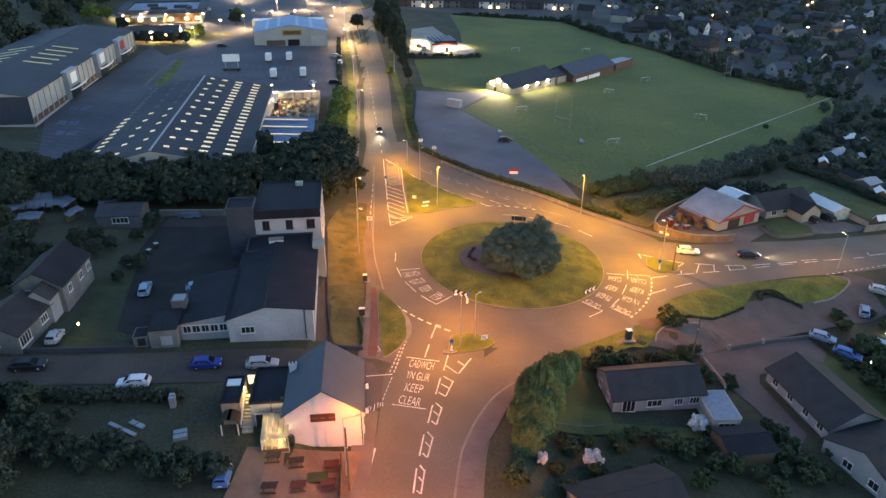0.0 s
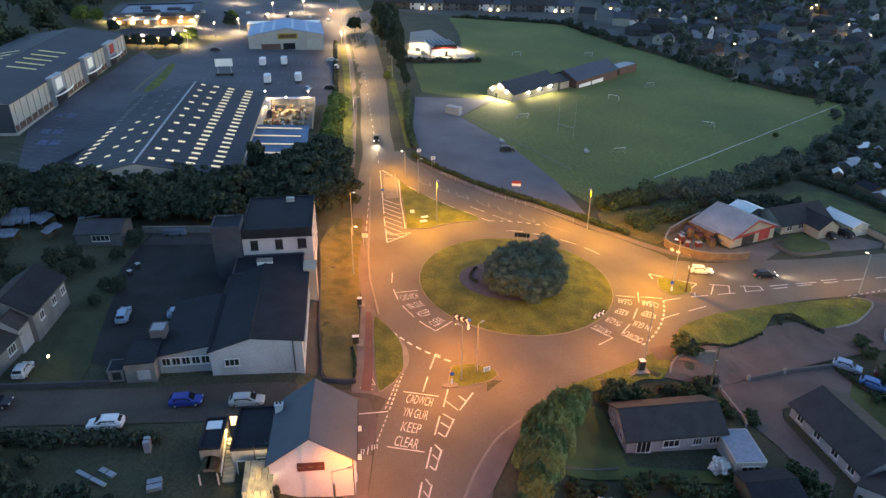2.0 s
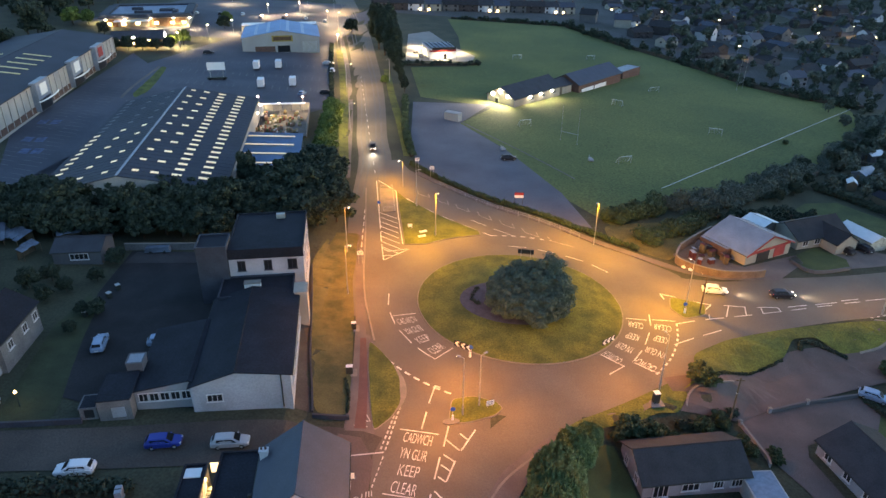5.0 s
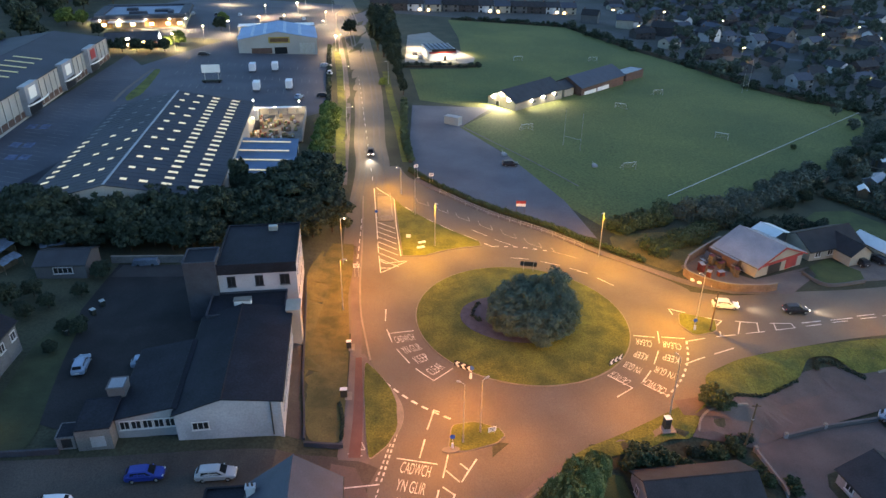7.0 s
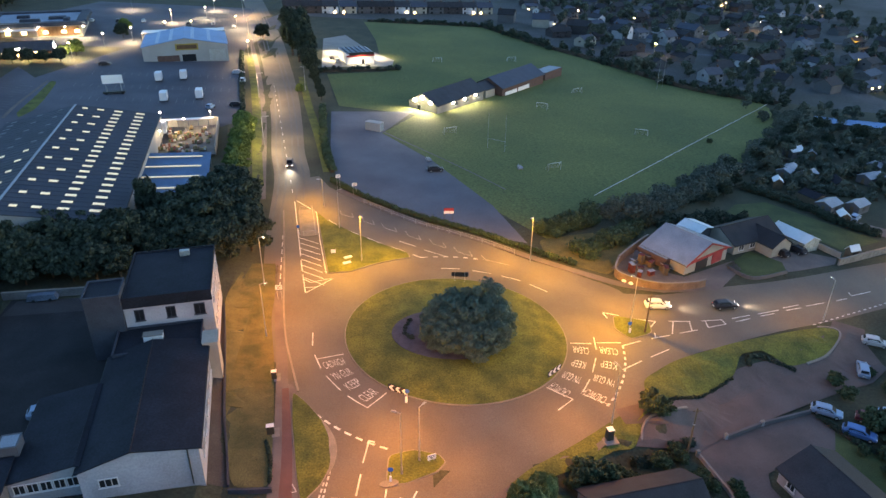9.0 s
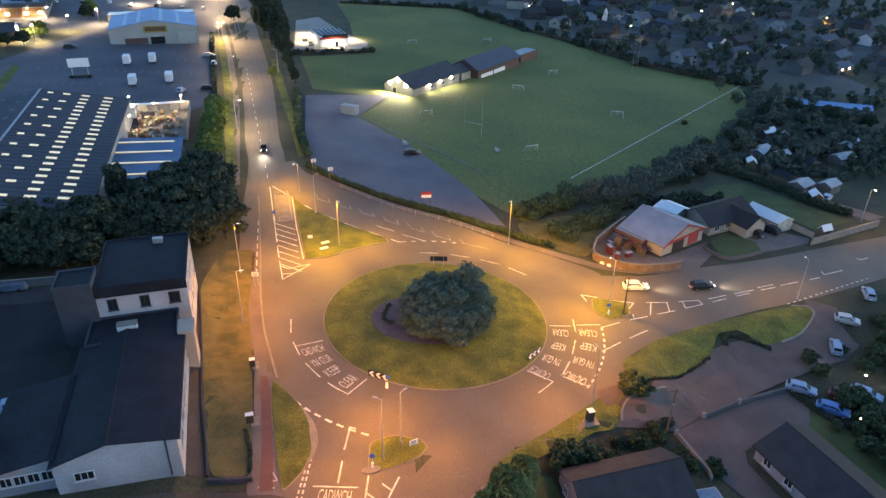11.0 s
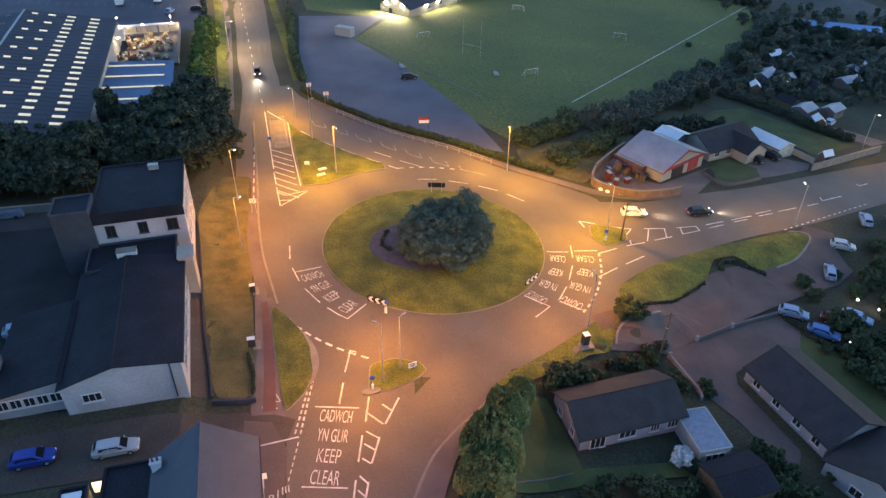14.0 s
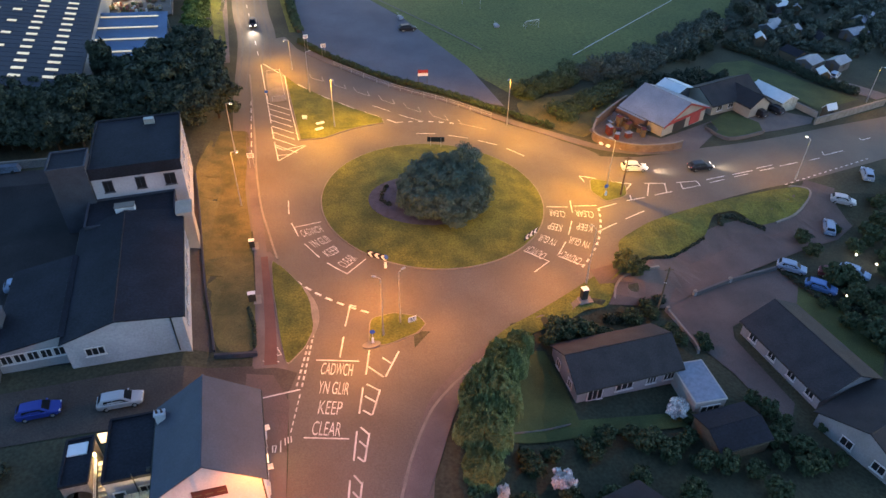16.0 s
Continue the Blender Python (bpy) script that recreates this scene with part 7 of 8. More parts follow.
hedge("hedge", [(44.6, -8.0), (46.2, -6.4), (52.4, -8.2)], 0.8, 0.7, "low dark clipped hedge edging the verge", LEAF_DARK, 90, 0.16, 8)
hedge("hedge", [(-0.4, -47.5), (-1.6, -51), (-2.6, -55)], 1.4, 1.2, "garden hedge beside the road", LEAF, 40, 0.22, 9)
hedge("hedge", [(20, -27.2), (24, -26.2), (29, -23.4)], 1.4, 1.4, "dark garden hedge behind the verge", LEAF_DARK, 50, 0.2, 10)
hedge("hedge", [(50.2, -18.2), (53.0, -24.2), (57, -27)], 1.0, 1.0, "dark low hedge round the parking yard", LEAF_DARK, 40, 0.2, 11)
hedge("hedge", [(-46.5, -47.2), (-56, -48.3), (-66, -49.6), (-78, -51.4)], 2.2, 1.9, "dark hedge along the side street", LEAF_DARK, 24, 0.26, 12)
hedge("hedge", [(79.1, 64.7), (84.7, 58.7), (89.6, 51.0), (92.6, 44.0), (97.6, 38)], 2.2, 2.0, "long dark garden hedge beside the lawn", LEAF_DARK, 40, 0.26, 13)
hedge("hedge", [(86.7, 72), (94.1, 69.0), (100.7, 64.5), (105.8, 62.4), (112, 59)], 2.6, 2.4, "overgrown dark hedge between gardens", LEAF_FAR, 36, 0.28, 16)
hedge("hedge", [(100, 90), (112, 82), (124, 75), (136, 70)], 3, 2.6, "overgrown dark hedge between far gardens", LEAF_FAR, 26, 0.34, 17)
hedge("hedge", [(112, 108), (128, 100), (146, 92), (160, 84)], 3, 2.8, "tall dark hedge between far gardens", LEAF_FAR, 24, 0.36, 18)
hedge("hedge", [(57, 44), (64, 47), (70, 45)], 2.4, 2.2, "dark shrubs behind the bungalow", LEAF_DARK, 40, 0.26, 19)
hedge("hedge", [(-52, 106), (-56, 128), (-62, 160), (-70, 205)], 1.6, 1.5, "dark hedge between car park and road", LEAF_DARK, 20, 0.3, 14)
hedge("hedge", [(-7.6, 2.2), (-8.6, -1.2), (-7.4, -3.2)], 0.9, 1.3, "dark low shrubs in the stone bed", LEAF_DARK, 80, 0.16, 15)

hedge("hedge", [(-26.2, -24.4), (-25.2, -28), (-24.9, -31.2)], 0.45, 0.6, "thin dark hedge between verge and cycle path", LEAF_DARK, 130, 0.13, 51)
hedge("hedge", [(27, 28), (32, 31), (37, 36), (43, 40)], 5, 2.4, "wild dark bushes on the grass bank", LEAF, 34, 0.26, 40)
hedge("hedge", [(44, 42), (52, 43), (59, 42.6), (66, 46)], 3.4, 2.2, "dark bushes behind the garage", LEAF_DARK, 34, 0.26, 41)


# ---- pub forecourt and garden clutter ----
def picnic_table(x, y, turn, material, label):
    root = thing("picnic_table", x, y, turn, label, "picnic table", "picnic tables")
    root.location.z += 0.12
    for k in range(5):
        part("top_plank", box(bmesh.new(), (0, -0.3 + 0.15 * k, 0.74), (1.8, 0.14, 0.04)), material, root)
    for s in (-1, 1):
        for k in (0, 1):
            part("seat_plank", box(bmesh.new(), (0, s * (0.72 + 0.14 * k), 0.45), (1.8, 0.13, 0.04)), material, root)
        part("cross_beam", box(bmesh.new(), (s * 0.6, 0, 0.4), (0.08, 1.6, 0.1)), material, root)
        for t in (-1, 1):
            part("leg", tube(bmesh.new(), (s * 0.6, t * 0.55, 0), (s * 0.6, t * 0.2, 0.72), 0.05, 0.05, 6), material, root)


DARK_WOOD = shade("dark_stained_timber", (0.05, 0.028, 0.02), 0.8, 0.3, 2.0, 10, 0.3)
RED_WOOD = shade("red_stained_timber", (0.11, 0.032, 0.025), 0.8, 0.3, 2.0, 10, 0.3)
for x, y, tn, m in ((-24.6, -56.6, 8, RED_WOOD), (-31.4, -57.0, 8, DARK_WOOD), (-28.6, -57.2, 10, DARK_WOOD), (-24.4, -59.6, 12, RED_WOOD), (-27.6, -60.6, 8, RED_WOOD), (-30.6, -61.6, 5, DARK_WOOD), (-26.4, -63.4, 8, RED_WOOD)):
    picnic_table(x, y, tn, m, "stained timber picnic table on the pub paving")
part_bed = drape("planting_bed", [(-23.2, -54.6), (-22.6, -54.5), (-22.9, -63), (-24.0, -63)], 0.2, GRASS, "narrow planted bed beside the paving", "flower bed", 3, thick=0.3)
bd = thing("garden_bed", -26.2, -58.6, 8, "dark raised bed on the pub paving", "planter")
part("bed_frame", box(bmesh.new(), (0, 0, 0.3), (3.0, 1.6, 0.4)), DARK_WOOD, bd)
part("bed_soil", box(bmesh.new(), (0, 0, 0.52), (2.8, 1.4, 0.08)), LAWN, bd)
for x, y, tn in ((-29.8, -54.6, 0),):
    pl = thing("planter", x, y, tn, "dark potted conifer against the white gable", "planter")
    part("pot", tube(bmesh.new(), (0, 0, 0.1), (0, 0, 0.7), 0.35, 0.45, 12), PLASTIC_DARK, pl)
    ob = new("plant", leaf_mesh("plant", [(0, 0, 1.3, 0.5, 0.5, 0.7)], 260, 0.16, LEAF_DARK, 77))
    ob.parent = pl
fn = thing("timber_fence", -23.6, -55.4, 98, "short dark timber fence beside the pavement", "fence")
for k in range(16):
    part("fence_board", box(bmesh.new(), (-7.5 + 0.5 * k - 0.5, 0, 0.75), (0.44, 0.05, 1.2)), DARK_WOOD, fn)
for k in range(5):
    part("fence_post", box(bmesh.new(), (-8 + 2 * k, 0.07, 0.75), (0.1, 0.1, 1.4)), DARK_WOOD, fn)
for x, y, tn, s in ((-51.0, -53.6, 65, (0.5, 4.6, 0.25)), (-49.6, -52.6, 65, (0.7, 2.2, 0.25)), (-43.6, -54.0, 20, (1.6, 1.6, 0.5)), (-46.6, -48.6, 15, (0.7, 1.2, 1.6))):
    jk = thing("garden_item", x, y, tn, "pale plank-like object lying in the dark garden", "garden clutter", "garden clutter")
    bm = box(bmesh.new(), (0, 0, s[2] / 2 + 0.02), s)
    bmesh.ops.bevel(bm, geom=bm.edges[:], offset=0.03, segments=1)
    part("body", bm, TIN, jk)
    part("strap", box(bmesh.new(), (0, 0, s[2] + 0.03), (s[0] * 1.02, 0.12, 0.03)), PLASTIC_DARK, jk)
gl = thing("garden_lamp", -65.4, -35.4, 0, "small warm lamp post beside the house", "lamp post")
part("post", tube(bmesh.new(), (0, 0, 0), (0, 0, 2.4), 0.05, 0.05, 8), PLASTIC_DARK, gl)
part("lantern", box(bmesh.new(), (0, 0, 2.5), (0.25, 0.25, 0.3), 0, 0.7), WARM_GLOW, gl)
light_at("garden_lamp_light", gl, 0.3, -0.3, 2.6, 7, (1.0, 0.72, 0.3), 0.1, 160)
for x, y, tn in ((-67.2, -12, 20), (-66.6, -9, 60), (-67.6, -14.6, 0), (-66.4, -6.4, 45)):
    jk = thing("wheelie_bin", x, y, tn, "dark wheeled bin at the yard edge", "bin", "yard bins")
    part("body", box(bmesh.new(), (0, 0, 0.5), (0.6, 0.7, 1.0), 0, 1.12), PLASTIC_DARK, jk)
    part("lid", box(bmesh.new(), (0, 0, 1.04), (0.72, 0.82, 0.08)), STEEL, jk)


# ---- vehicles ----
def car_paint(name, c, metal=0.3):
    m = shade(name, c, 0.35, 0.06, 0.8, 6, 0.0, metal, spec=0.5)
    return m


CAR_WHITE, CAR_SILVER, CAR_BLUE = car_paint("white_car_paint", (0.6, 0.61, 0.63), 0.0), car_paint("silver_car_paint", (0.4, 0.41, 0.42)), car_paint("blue_car_paint", (0.012, 0.04, 0.24))
CAR_BLACK, CAR_RED, CAR_PALE = car_paint("black_car_paint", (0.02, 0.02, 0.025)), car_paint("dark_red_car_paint", (0.12, 0.03, 0.04)), car_paint("pale_blue_car_paint", (0.22, 0.31, 0.42))


CAR_SKY = car_paint("sky_blue_car_paint", (0.06, 0.16, 0.36))


def loft(bm, rows):
    """Rounded sections (x, half width at sill, half width at shoulder, z low, z high) joined nose to tail."""
    rings = []
    for x, w0, w1, z0, z1 in rows:
        pts = [(-w0 * 0.86, z0), (w0 * 0.86, z0), (w0, z0 + 0.12), (w1, z1 - 0.1), (w1 * 0.86, z1), (-w1 * 0.86, z1), (-w1, z1 - 0.1), (-w0, z0 + 0.12)]
        rings.append([bm.verts.new((x, y, z)) for y, z in pts])
    for a, b in zip(rings, rings[1:]):
        for i in range(8):
            bm.faces.new((a[i], a[(i + 1) % 8], b[(i + 1) % 8], b[i]))
    bm.faces.new(rings[0][::-1]), bm.faces.new(rings[-1])
    bmesh.ops.recalc_face_normals(bm, faces=bm.faces)
    return bm


def car(x, y, turn, paint, label, length=4.35, high=1.5, lit=False, z=None, group="parked cars"):
    """A hatchback that points along local x."""
    root = thing("car", x, y, turn, label, "car", group, None if z is None else z)
    root.location.z += 0.13
    a = math.atan(0.0454)
    k, hw = length / 4.35, 0.88
    part("body", loft(bmesh.new(), [(-2.17 * k, 0.74, 0.74, 0.38, 0.92), (-2.0 * k, 0.84, 0.84, 0.26, 1.0), (-1.0 * k, hw, hw - 0.02, 0.22, 1.0), (0.9 * k, hw, hw - 0.03, 0.22, 0.96), (1.75 * k, 0.85, 0.8, 0.25, 0.84), (2.1 * k, 0.74, 0.7, 0.34, 0.72), (2.17 * k, 0.66, 0.62, 0.4, 0.62)]), paint, root)
    rows = [(-2.02 * k, 0.74, 0.72, 0.92, 1.04), (-1.62 * k, 0.78, 0.63, 0.92, high - 0.04), (-1.0 * k, 0.79, 0.65, 0.92, high), (0.2 * k, 0.79, 0.65, 0.92, high), (0.42 * k, 0.78, 0.63, 0.92, high - 0.06), (1.15 * k, 0.76, 0.72, 0.88, 1.0)]
    part("cabin", loft(bmesh.new(), rows), paint, root)
    g = high - 0.14
    for name, corners in (("windscreen", [(1.12 * k, -0.66, 1.0), (1.12 * k, 0.66, 1.0), (0.5 * k, 0.54, g + 0.04), (0.5 * k, -0.54, g + 0.04)]), ("rear_window", [(-1.98 * k, 0.6, 1.08), (-1.98 * k, -0.6, 1.08), (-1.66 * k, -0.52, g), (-1.66 * k, 0.52, g)])):
        bm = bmesh.new()
        bm.faces.new([bm.verts.new((px + (0.035 if px > 0 else -0.035), py, pz + 0.035)) for px, py, pz in corners])
        bmesh.ops.solidify(bm, geom=bm.faces[:], thickness=0.03)
        part(name, bm, GLASS, root)
    for s in (-1, 1):
        bm = bmesh.new()
        for x0, x1, x2, x3 in ((-1.5, -0.62, -0.62, -1.36), (-0.54, 0.86, 0.3, -0.54)):
            bm.faces.new([bm.verts.new((px * k, s * py, pz)) for px, py, pz in ((x0, 0.79, 0.99), (x1, 0.79, 0.99), (x2, 0.68, g), (x3, 0.68, g))])
        bmesh.ops.solidify(bm, geom=bm.faces[:], thickness=0.02)
        part("side_window", bm, GLASS, root)
    for px in (-1.3 * k, 1.35 * k):
        for s in (-1, 1):
            wheel = part("wheel", tube(bmesh.new(), (px, s * 0.66, 0.31), (px, s * 0.87, 0.31), 0.31, 0.31, 16), RUBBER, root)
            part("rim", tube(bmesh.new(), (px, s * 0.86, 0.31), (px, s * 0.885, 0.31), 0.19, 0.17, 12), STEEL, wheel)
    for s in (-1, 1):
        part("headlight", box(bmesh.new(), (2.06 * k, s * 0.56, 0.66), (0.14, 0.28, 0.14)), HEAD_GLOW if lit else SIGN_WHITE, root)
        part("tail_light", box(bmesh.new(), (-2.1 * k, s * 0.66, 0.8), (0.1, 0.16, 0.22)), TAIL_GLOW if lit else RED_PAINT, root)
        part("door_mirror", box(bmesh.new(), (0.75 * k, s * 0.95, 0.98), (0.14, 0.2, 0.12)), paint, root)
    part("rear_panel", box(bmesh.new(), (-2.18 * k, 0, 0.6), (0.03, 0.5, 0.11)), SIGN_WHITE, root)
    part("bumper", box(bmesh.new(), (2.16 * k, 0, 0.42), (0.06, 1.1, 0.12)), PLASTIC_DARK, root)
    if lit:
        light_at("headlight_beam", root, 2.3 * k, 0, 0.7, 420, (1.0, 0.93, 0.75), 0.1, 60, (9, 0, -0.2))
    return root


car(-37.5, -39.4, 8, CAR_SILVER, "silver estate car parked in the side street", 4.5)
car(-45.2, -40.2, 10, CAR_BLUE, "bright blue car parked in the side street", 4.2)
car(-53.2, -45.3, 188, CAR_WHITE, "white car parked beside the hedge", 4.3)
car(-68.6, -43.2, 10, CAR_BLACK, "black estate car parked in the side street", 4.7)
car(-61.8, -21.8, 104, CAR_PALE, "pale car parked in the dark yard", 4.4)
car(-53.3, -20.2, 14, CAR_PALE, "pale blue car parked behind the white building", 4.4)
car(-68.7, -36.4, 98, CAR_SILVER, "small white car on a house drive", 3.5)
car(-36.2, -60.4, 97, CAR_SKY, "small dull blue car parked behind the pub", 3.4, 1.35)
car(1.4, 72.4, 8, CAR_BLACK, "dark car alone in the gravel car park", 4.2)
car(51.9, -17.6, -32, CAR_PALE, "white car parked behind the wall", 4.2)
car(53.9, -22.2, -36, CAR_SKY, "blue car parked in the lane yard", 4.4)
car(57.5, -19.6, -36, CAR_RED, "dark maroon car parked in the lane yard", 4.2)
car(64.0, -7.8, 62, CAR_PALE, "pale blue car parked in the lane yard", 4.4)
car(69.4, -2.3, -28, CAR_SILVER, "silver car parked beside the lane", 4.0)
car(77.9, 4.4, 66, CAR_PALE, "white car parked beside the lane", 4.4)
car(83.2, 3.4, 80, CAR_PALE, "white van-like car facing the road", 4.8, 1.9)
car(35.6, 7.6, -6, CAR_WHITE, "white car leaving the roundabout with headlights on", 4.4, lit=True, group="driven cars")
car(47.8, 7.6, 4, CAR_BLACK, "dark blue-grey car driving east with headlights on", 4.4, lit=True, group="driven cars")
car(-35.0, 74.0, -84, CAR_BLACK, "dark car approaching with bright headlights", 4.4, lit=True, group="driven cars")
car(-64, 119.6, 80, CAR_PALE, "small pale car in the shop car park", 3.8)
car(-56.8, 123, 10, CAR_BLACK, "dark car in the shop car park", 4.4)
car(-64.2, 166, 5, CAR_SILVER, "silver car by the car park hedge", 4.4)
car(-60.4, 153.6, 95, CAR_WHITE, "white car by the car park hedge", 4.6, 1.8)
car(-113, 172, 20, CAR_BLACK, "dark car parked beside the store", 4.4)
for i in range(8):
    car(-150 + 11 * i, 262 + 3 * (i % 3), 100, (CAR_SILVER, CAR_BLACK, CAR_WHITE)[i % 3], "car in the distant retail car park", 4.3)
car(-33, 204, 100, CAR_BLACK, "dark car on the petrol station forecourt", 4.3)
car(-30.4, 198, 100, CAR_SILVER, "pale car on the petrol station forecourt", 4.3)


def box_van(x, y, turn, label):
    root = thing("box_van", x, y, turn, label, "van", "vans in the car park")
    root.location.z += 0.1
    bm = box(bmesh.new(), (-0.6, 0, 1.9), (4.0, 2.1, 2.4))
    bmesh.ops.bevel(bm, geom=bm.edges[:], offset=0.06, segments=1)
    part("load_box", bm, CAR_WHITE, root)
    part("cab", loft(bmesh.new(), [(1.3, 0.95, 0.9, 0.5, 2.2), (1.9, 0.95, 0.85, 0.5, 2.2), (2.5, 0.95, 0.8, 0.5, 1.4), (3.1, 0.9, 0.8, 0.5, 1.1)]), CAR_WHITE, root)
    part("windscreen", box(bmesh.new(), (2.3, 0, 1.7), (0.5, 1.5, 0.6)), GLASS, root)
    for px in (-1.6, 2.2):
        for s in (-1, 1):
            part("wheel", tube(bmesh.new(), (px, s * 0.75, 0.36), (px, s * 1.0, 0.36), 0.36, 0.36, 14), RUBBER, root)
    return root


for x, y in ((-88.0, 151.6), (-80.8, 155.4), (-79.4, 126.4), (-69.8, 131)):
    box_van(x, y, 100, "white box van parked on its own")


def goal(x, y, turn, wide=3.8):
    root = thing("goal", x, y, turn, "white framed portable football goal with net", "goal", "goals")
    for px in (-wide / 2, wide / 2):
        part("post", tube(bmesh.new(), (px, 0, 0), (px, 0, 2.1), 0.06), STEEL, root)
        part("stay", tube(bmesh.new(), (px, 0, 2.1), (px, 1.5, 0.05), 0.04), SIGN_WHITE, root)
    part("crossbar", tube(bmesh.new(), (-wide / 2, 0, 2.1), (wide / 2, 0, 2.1), 0.06), SIGN_WHITE, root)
    bm = bmesh.new()
    for k in range(11):
        px = -wide / 2 + wide * k / 10
        tube(bm, (px, 0, 2.08), (px, 1.5, 0.05), 0.014, 0.014, 3)
    for k in range(6):
        tube(bm, (-wide / 2, 1.5 * k / 5, 2.08 - 2.03 * k / 5), (wide / 2, 1.5 * k / 5, 2.08 - 2.03 * k / 5), 0.014, 0.014, 3)
    part("net", bm, STEEL, root)


for x, y, tn in ((32.9, 75.4, 20), (67.7, 108.2, -25), (61.0, 159.5, 20), (42.3, 136.0, -30), (11.6, 205, 10), (45.2, 213.7, 10), (8.1, 104.2, 20)):
    goal(x, y, tn)
for x, y, hh in ((19.7, 90.5, 10.5), (98.3, 174, 12.5)):
    root = thing("rugby_posts", x, y, -40 if x < 50 else 48, "tall white rugby goal posts", "goal posts", "rugby posts")
    for s in (-2.8, 2.8):
        part("post", tube(bmesh.new(), (s, 0, 0), (s, 0, hh), 0.05, 0.035), STEEL, root)
    part("crossbar", tube(bmesh.new(), (-2.8, 0, 3.0), (2.8, 0, 3.0), 0.05), STEEL, root)
root = thing("pitch_barrier", 38.2, 56.6, 0, "long low white spectator rail along the pitch", "railing")
for k in range(44):
    a, b = (92.4 * k / 44, 93.4 * k / 44), (92.4 * (k + 1) / 44, 93.4 * (k + 1) / 44)
    za, zb = h(38.2 + a[0], 56.6 + a[1]) - root.location.z, h(38.2 + b[0], 56.6 + b[1]) - root.location.z
    part("post", tube(bmesh.new(), (*a, za), (*a, za + 0.9), 0.04, 0.04, 6), KERB, root)
    part("rail", tube(bmesh.new(), (*a, za + 0.9), (*b, zb + 0.9), 0.07, 0.07, 6), FRAME, root)
root = thing("banner_sign", 2.2, 42.4, 0, "red and white banner board beside the hedge", "sign")
for s in (-0.9, 0.9):
    part("post", tube(bmesh.new(), (s, 0.05, 0), (s, 0.05, 3.2), 0.05), WOOD, root)
part("red_panel", box(bmesh.new(), (0, 0, 2.7), (2.1, 0.08, 0.65)), RED_PAINT, root)
part("white_panel", box(bmesh.new(), (0, 0, 2.05), (2.1, 0.08, 0.65)), SIGN_WHITE, root)
root = thing("storage_container", -14.2, 106, -30, "pale steel storage container beside the field", "container")
bm = box(bmesh.new(), (0, 0, 1.3), (5.0, 2.4, 2.5))
part("body", bm, SHEET_PALE, root)
for k in range(12):
    part("corrugation", box(bmesh.new(), (-2.3 + 0.42 * k, 0, 1.3), (0.2, 2.5, 2.3)), SHEET_PALE, root)
part("doors", box(bmesh.new(), (2.53, 0, 1.3), (0.06, 2.2, 2.3)), TIN, root)

car(69.3, 28.4, 110, CAR_BLACK, "dark car parked outside the cream bungalow", 4.2)
car(73.7, 29.8, 112, CAR_BLACK, "black car parked beside the conservatory", 4.3)
for x, y, tn in ((0.3, 79.9, 20), (23.9, 75.6, 10)):
    rl = thing("line_marker", x, y, tn, "small pale machine standing on the grass", "field roller", "field machines")
    part("drum", tube(bmesh.new(), (-0.6, 0, 0.4), (0.6, 0, 0.4), 0.4, 0.4, 12), TIN, rl)
    part("body", box(bmesh.new(), (0, 0.7, 0.6), (1.1, 0.9, 0.5), 0, 0.8), SHEET_PALE, rl)
    part("handle", tube(bmesh.new(), (0, 1.1, 0.6), (0, 2.0, 1.1), 0.05), STEEL, rl)
car(98.0, 47.0, 40, CAR_PALE, "pale car parked on the garden drive", 4.2)

car(61.2, -19.2, -42, CAR_PALE, "pale blue car at the back of the parking yard", 4.4)
for x, y in ((64.0, -15.2), (65.9, -17.6), (56.6, -24.4), (59.1, -12.8)):
    root = thing("garden_light", x, y, 0, "tiny white solar light on a stake", "garden light", "garden lights")
    part("stake", tube(bmesh.new(), (0, 0, -0.1), (0, 0, 0.7), 0.03, 0.03, 6), PLASTIC_DARK, root)
    part("lamp_head", tube(bmesh.new(), (0, 0, 0.7), (0, 0, 0.85), 0.1, 0.08, 8), COOL_GLOW, root, "glowing white lamp head")


# ---- distant houses ----
drape("estate_ground", [(136, 158), (112, 178), (92, 222), (72, 256), (50, 312), (-60, 318), (-60, 640), (520, 640), (520, 160), (220, 130)], 0.05, SUBURB, "pale gardens and paths between the distant houses", "ground", 40)
for ctrl in ([(88, 268, 5), (150, 250, 5), (230, 232, 5), (320, 222, 5)], [(110, 330, 5), (190, 306, 5), (300, 280, 5), (420, 270, 5)], [(262, 352, 7), (300, 392, 7), (330, 452, 7), (352, 520, 7)]):
    band("road", ctrl, 0.2, ASPHALT_DARK, "grey estate road between distant houses", "road")
def terrace_house(x, y, turn, wall, roof, label, lit=(), wide=9.5):
    root = gable_house("house", x, y, turn, wide, 7.5, 4.8, 7.4, wall, roof, label, "house", group="distant houses")
    for k in (-2.8, 2.8):
        for z in (1.5, 3.8):
            part("window", box(bmesh.new(), (k, -3.78, z), (1.3, 0.1, 1.2)), WARM_GLOW if (k, z) in lit else GLASS, root)
    part("gable_window", box(bmesh.new(), (-wide / 2 - 0.03, 0, 3.8), (0.1, 1.2, 1.1)), GLASS, root)
    part("porch", box(bmesh.new(), (0, -4.3, 1.2), (2.0, 1.2, 2.4)), wall, root)
    part("chimney", box(bmesh.new(), (wide * 0.4, 0, 7.5), (0.6, 0.9, 1.8)), BRICK, root)
    return root


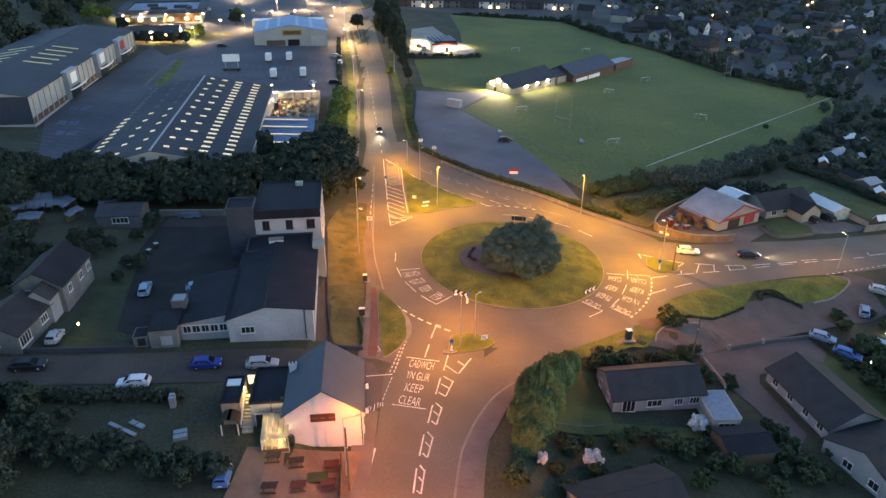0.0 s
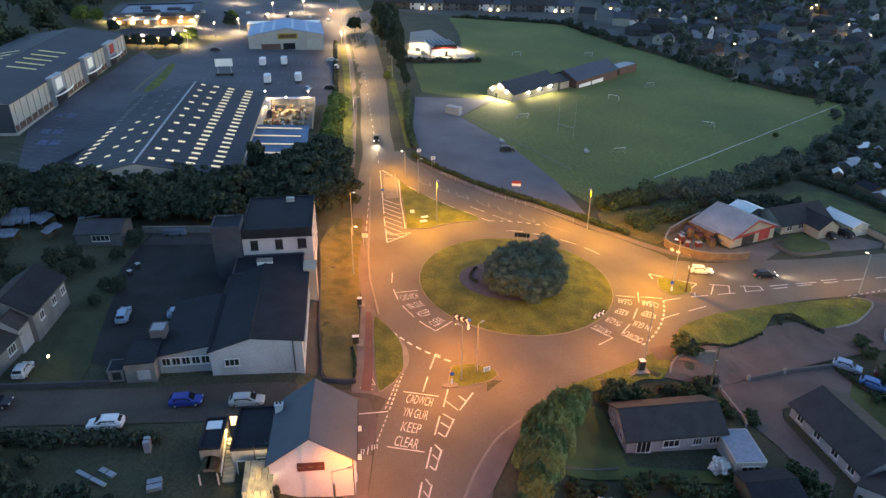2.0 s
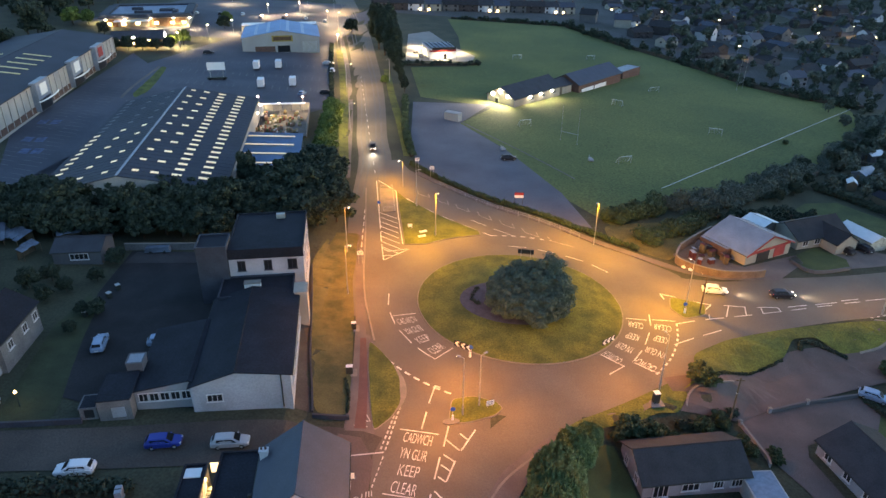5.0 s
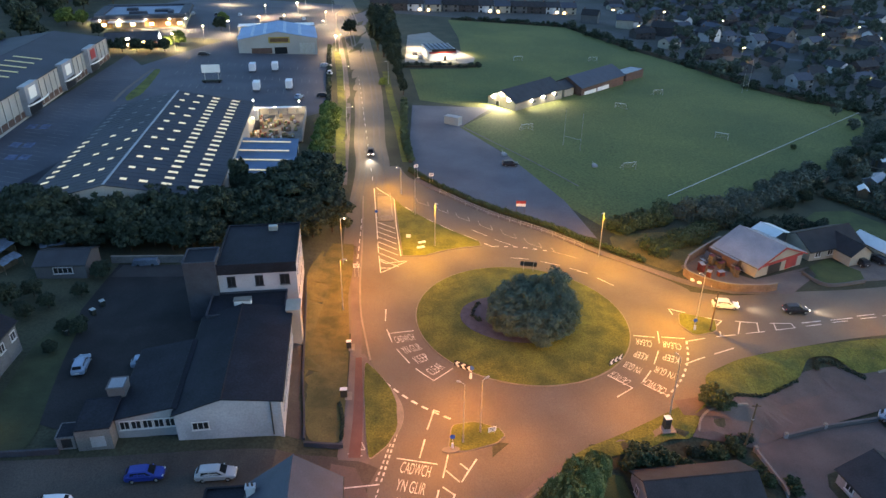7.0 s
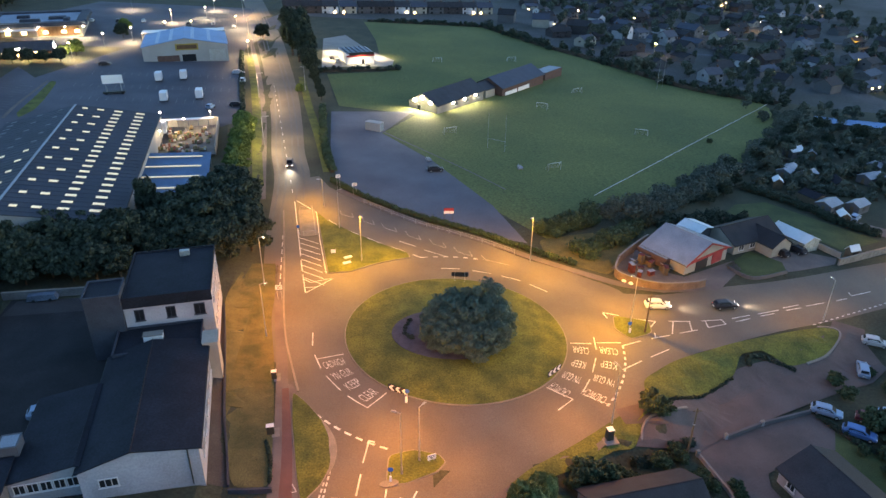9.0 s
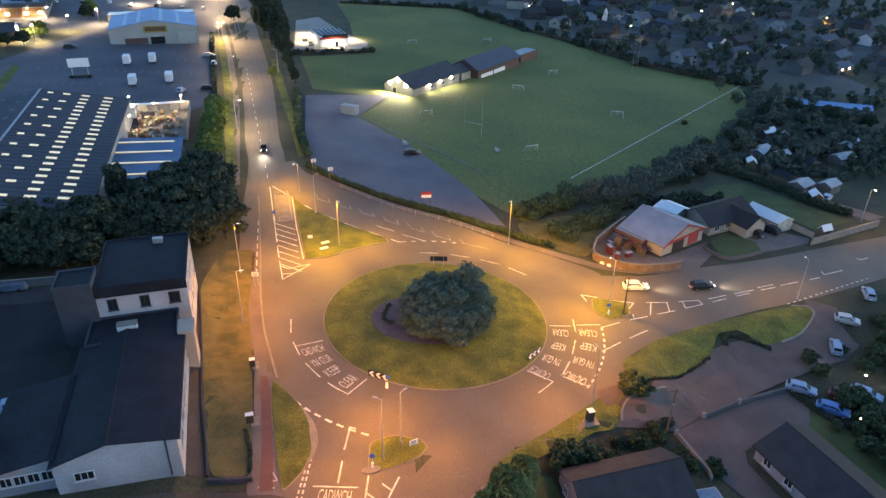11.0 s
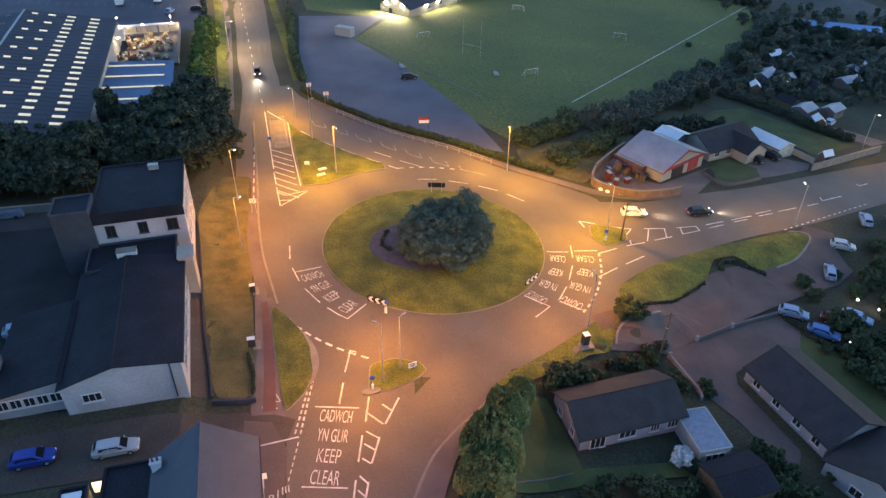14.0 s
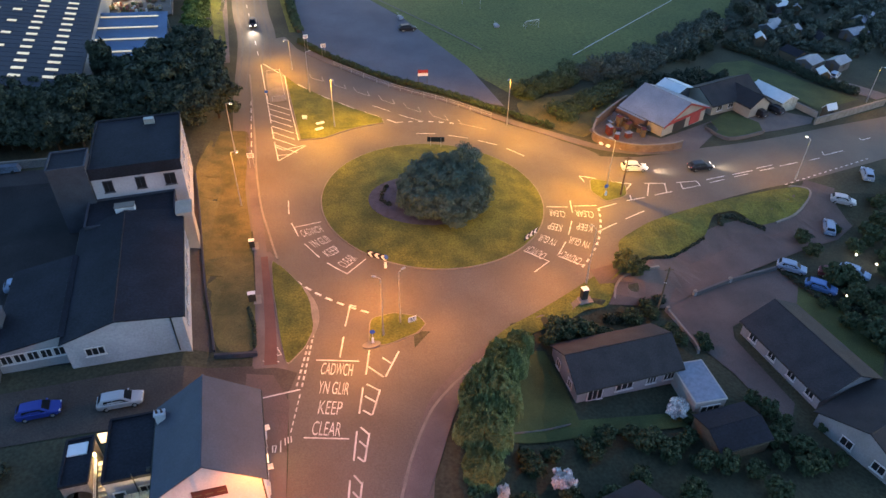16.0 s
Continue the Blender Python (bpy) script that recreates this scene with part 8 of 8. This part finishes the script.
models = [terrace_house(62, 330, 160, GREY_RENDER, TILE, "rendered house with a dark tiled roof"), terrace_house(80, 318, 170, CREAM, SLATE_BLUE, "pale house with a slate roof", ((-2.8, 1.5),)), terrace_house(98, 300, 150, FAR_BRICK, TILE, "brick house with a brown tiled roof", (), 12.5), terrace_house(120, 290, 140, WHITE, SLATE, "white house with slate roof", ((2.8, 1.5),)), terrace_house(140, 276, 30, RENDER, SLATE_BLUE, "white gabled house with a grey roof", (), 8.0), terrace_house(165, 306, 120, PALE_WALL, SLATE_BLUE, "pale bungalow with a wide slate roof", ((2.8, 3.8), (-2.8, 3.8)), 13.0)]
rg = random.Random(9)
n = 0
for row in range(13):
    for k in range(9):
        x, y = 88 + 22 * k + rg.uniform(-6, 6) + 6 * (row % 2), 196 + 22 * row - 3.0 * k + rg.uniform(-6, 6)
        edge = float(np.interp(y, [120, 160, 180, 225, 256, 306], [150, 150, 122, 100, 80, 62]))
        if x < edge + 6:
            continue
        n += 1
        copy_thing(models[rg.choice((0, 0, 0, 0, 1, 2, 2, 2, 3, 4, 5, 5))], pose(x, y, h(x, y) - 0.4, 0, 0, rg.choice((20, 30, 110, 120, 205)) + rg.uniform(-8, 8)) @ Matrix.Diagonal((0.95, 0.95, rg.uniform(0.58, 0.85), 1)))
for k in range(12):
    x, y = -64 + 10.6 * k, 330 + 3.0 * k
    copy_thing(models[(0, 2, 3, 1)[k % 4]], pose(x, y, h(x, y) - 0.8, 0, 0, 8))
rg = random.Random(10)
woods([(rg.uniform(90, 330), rg.uniform(180, 520), rg.uniform(0.5, 1.0)) for _ in range(330)], LEAF_FAR, "garden trees among the distant houses", 21, 300, 0.8)
woods([(rg.uniform(-260, 400), rg.uniform(430, 640), rg.uniform(0.8, 1.4)) for _ in range(150)], LEAF_FAR, "belt of distant trees beyond the houses", 22, 260, 1.1)
woods([(x, y, k) for x, y, k in ((rg.uniform(100, 240), rg.uniform(40, 150), rg.uniform(0.3, 0.8)) for _ in range(70)) if y < 1.08 * x - 18], LEAF_FAR, "scattered garden trees beyond the field", 23, 300, 0.6)
for x, y in ((120, 240), (185, 300), (140, 330), (220, 330), (250, 280), (110, 350), (-144.6, 304), (-104, 314), (-102, 286), (-115, 270), (-98, 241), (-108, 235), (-117, 217), (-127.3, 180), (-66, 198), (-82, 260), (-123, 201), (240, 420), (300, 400)):
    root = thing("street_lamp", x, y, rg.uniform(0, 360), "distant glowing street lamp", "street lamp", "distant lamps")
    part("pole", tube(bmesh.new(), (0, 0, 0), (0, 0, 6), 0.07, 0.05, 6), STEEL, root)
    part("lantern", box(bmesh.new(), (0.3, 0, 6.05), (0.7, 0.4, 0.2)), LAMP_GLOW, root)
    light_at("lamp_light", root, 0.3, 0, 5.9, 700 if x > 0 else 2900, SODIUM if x > 0 else (1.0, 0.78, 0.46), 0.2, 160)


# ---- sheds, greenhouses and parked vans in the gardens beyond the field ----
def garden_hut(name, x, y, turn, l, w, wall, roof, label, lit=False):
    root = gable_house(name, x, y, turn, l, w, 2.0, 2.8, wall, roof, label, "shed" if name != "greenhouse" else "greenhouse", group="garden buildings", over=0.15)
    part("door", box(bmesh.new(), (-l / 2 - 0.03, 0.0, 0.9), (0.06, 0.8, 1.8)), WOOD, root)
    part("window", box(bmesh.new(), (0.0, -w / 2 - 0.02, 1.2), (1.0, 0.06, 0.7)), WARM_GLOW if lit else GLASS, root)


for x, y, turn, l, w, name, wall, roof, label, lit in (
        (108.6, 92.8, 20, 5, 3.4, "garden_shed", GREY_RENDER, SKYLIGHT, "small garden shed with a white sheet roof", False),
        (113.0, 91.0, 60, 3, 2.4, "garden_shed", WOOD, TIN, "small timber shed with a pale roof", False),
        (89.5, 67.0, 70, 3, 2.2, "greenhouse", WOOD, SKYLIGHT, "small white framed greenhouse", False),
        (97.3, 76.0, 40, 7, 3.6, "garden_shed", GREY_RENDER, TIN, "long garden shed with a pale sheet roof", False),
        (101.0, 73.0, 20, 5, 3.0, "garden_shed", WOOD, TIN, "timber shed with a galvanised roof", True),
        (94.5, 52.4, 30, 5, 4, "garden_shed", GREY_RENDER, TIN, "square shed with a pale metal roof", False),
        (93.9, 45.6, 75, 3, 2.2, "garden_shed", WOOD, SKYLIGHT, "low shed with a white roof", False),
        (128.3, 82.4, 30, 8, 4, "garden_shed", GREY_RENDER, TIN, "long shed with a blue-grey roof", False),
        (93.3, 57.4, 110, 5, 4, "garden_shed", WOOD, FELT, "dark timber shed behind the hedge", False),
        (101.8, 52.3, 30, 5, 3.4, "garden_shed", GREY_RENDER, TIN, "shed with a galvanised roof beside the drive", False),
        (118.7, 72.0, 20, 6, 4, "garden_shed", GREY_RENDER, TIN, "pale roofed shed among shrubs", False),
        (106.4, 67.4, 80, 5, 3, "garden_shed", WOOD, FELT, "garden hut with a glowing window", True),
        (148.9, 123.7, -25, 26, 7, "outbuilding", GREY_RENDER, SHEET_BLUE, "long low outbuilding with a pale blue sheet roof", False),
        (84.4, 27.6, 15, 2.4, 1.4, "garden_shed", WOOD, SKYLIGHT, "small white store at the wall corner", False)):
    garden_hut(name, x, y, turn, l, w, wall, roof, label, lit)

woods([(rg.uniform(118, 215), rg.uniform(120, 240), rg.uniform(0.35, 0.75)) for _ in range(60)], LEAF_FAR, "dark shrubs between the distant houses", 81, 420, 0.4)
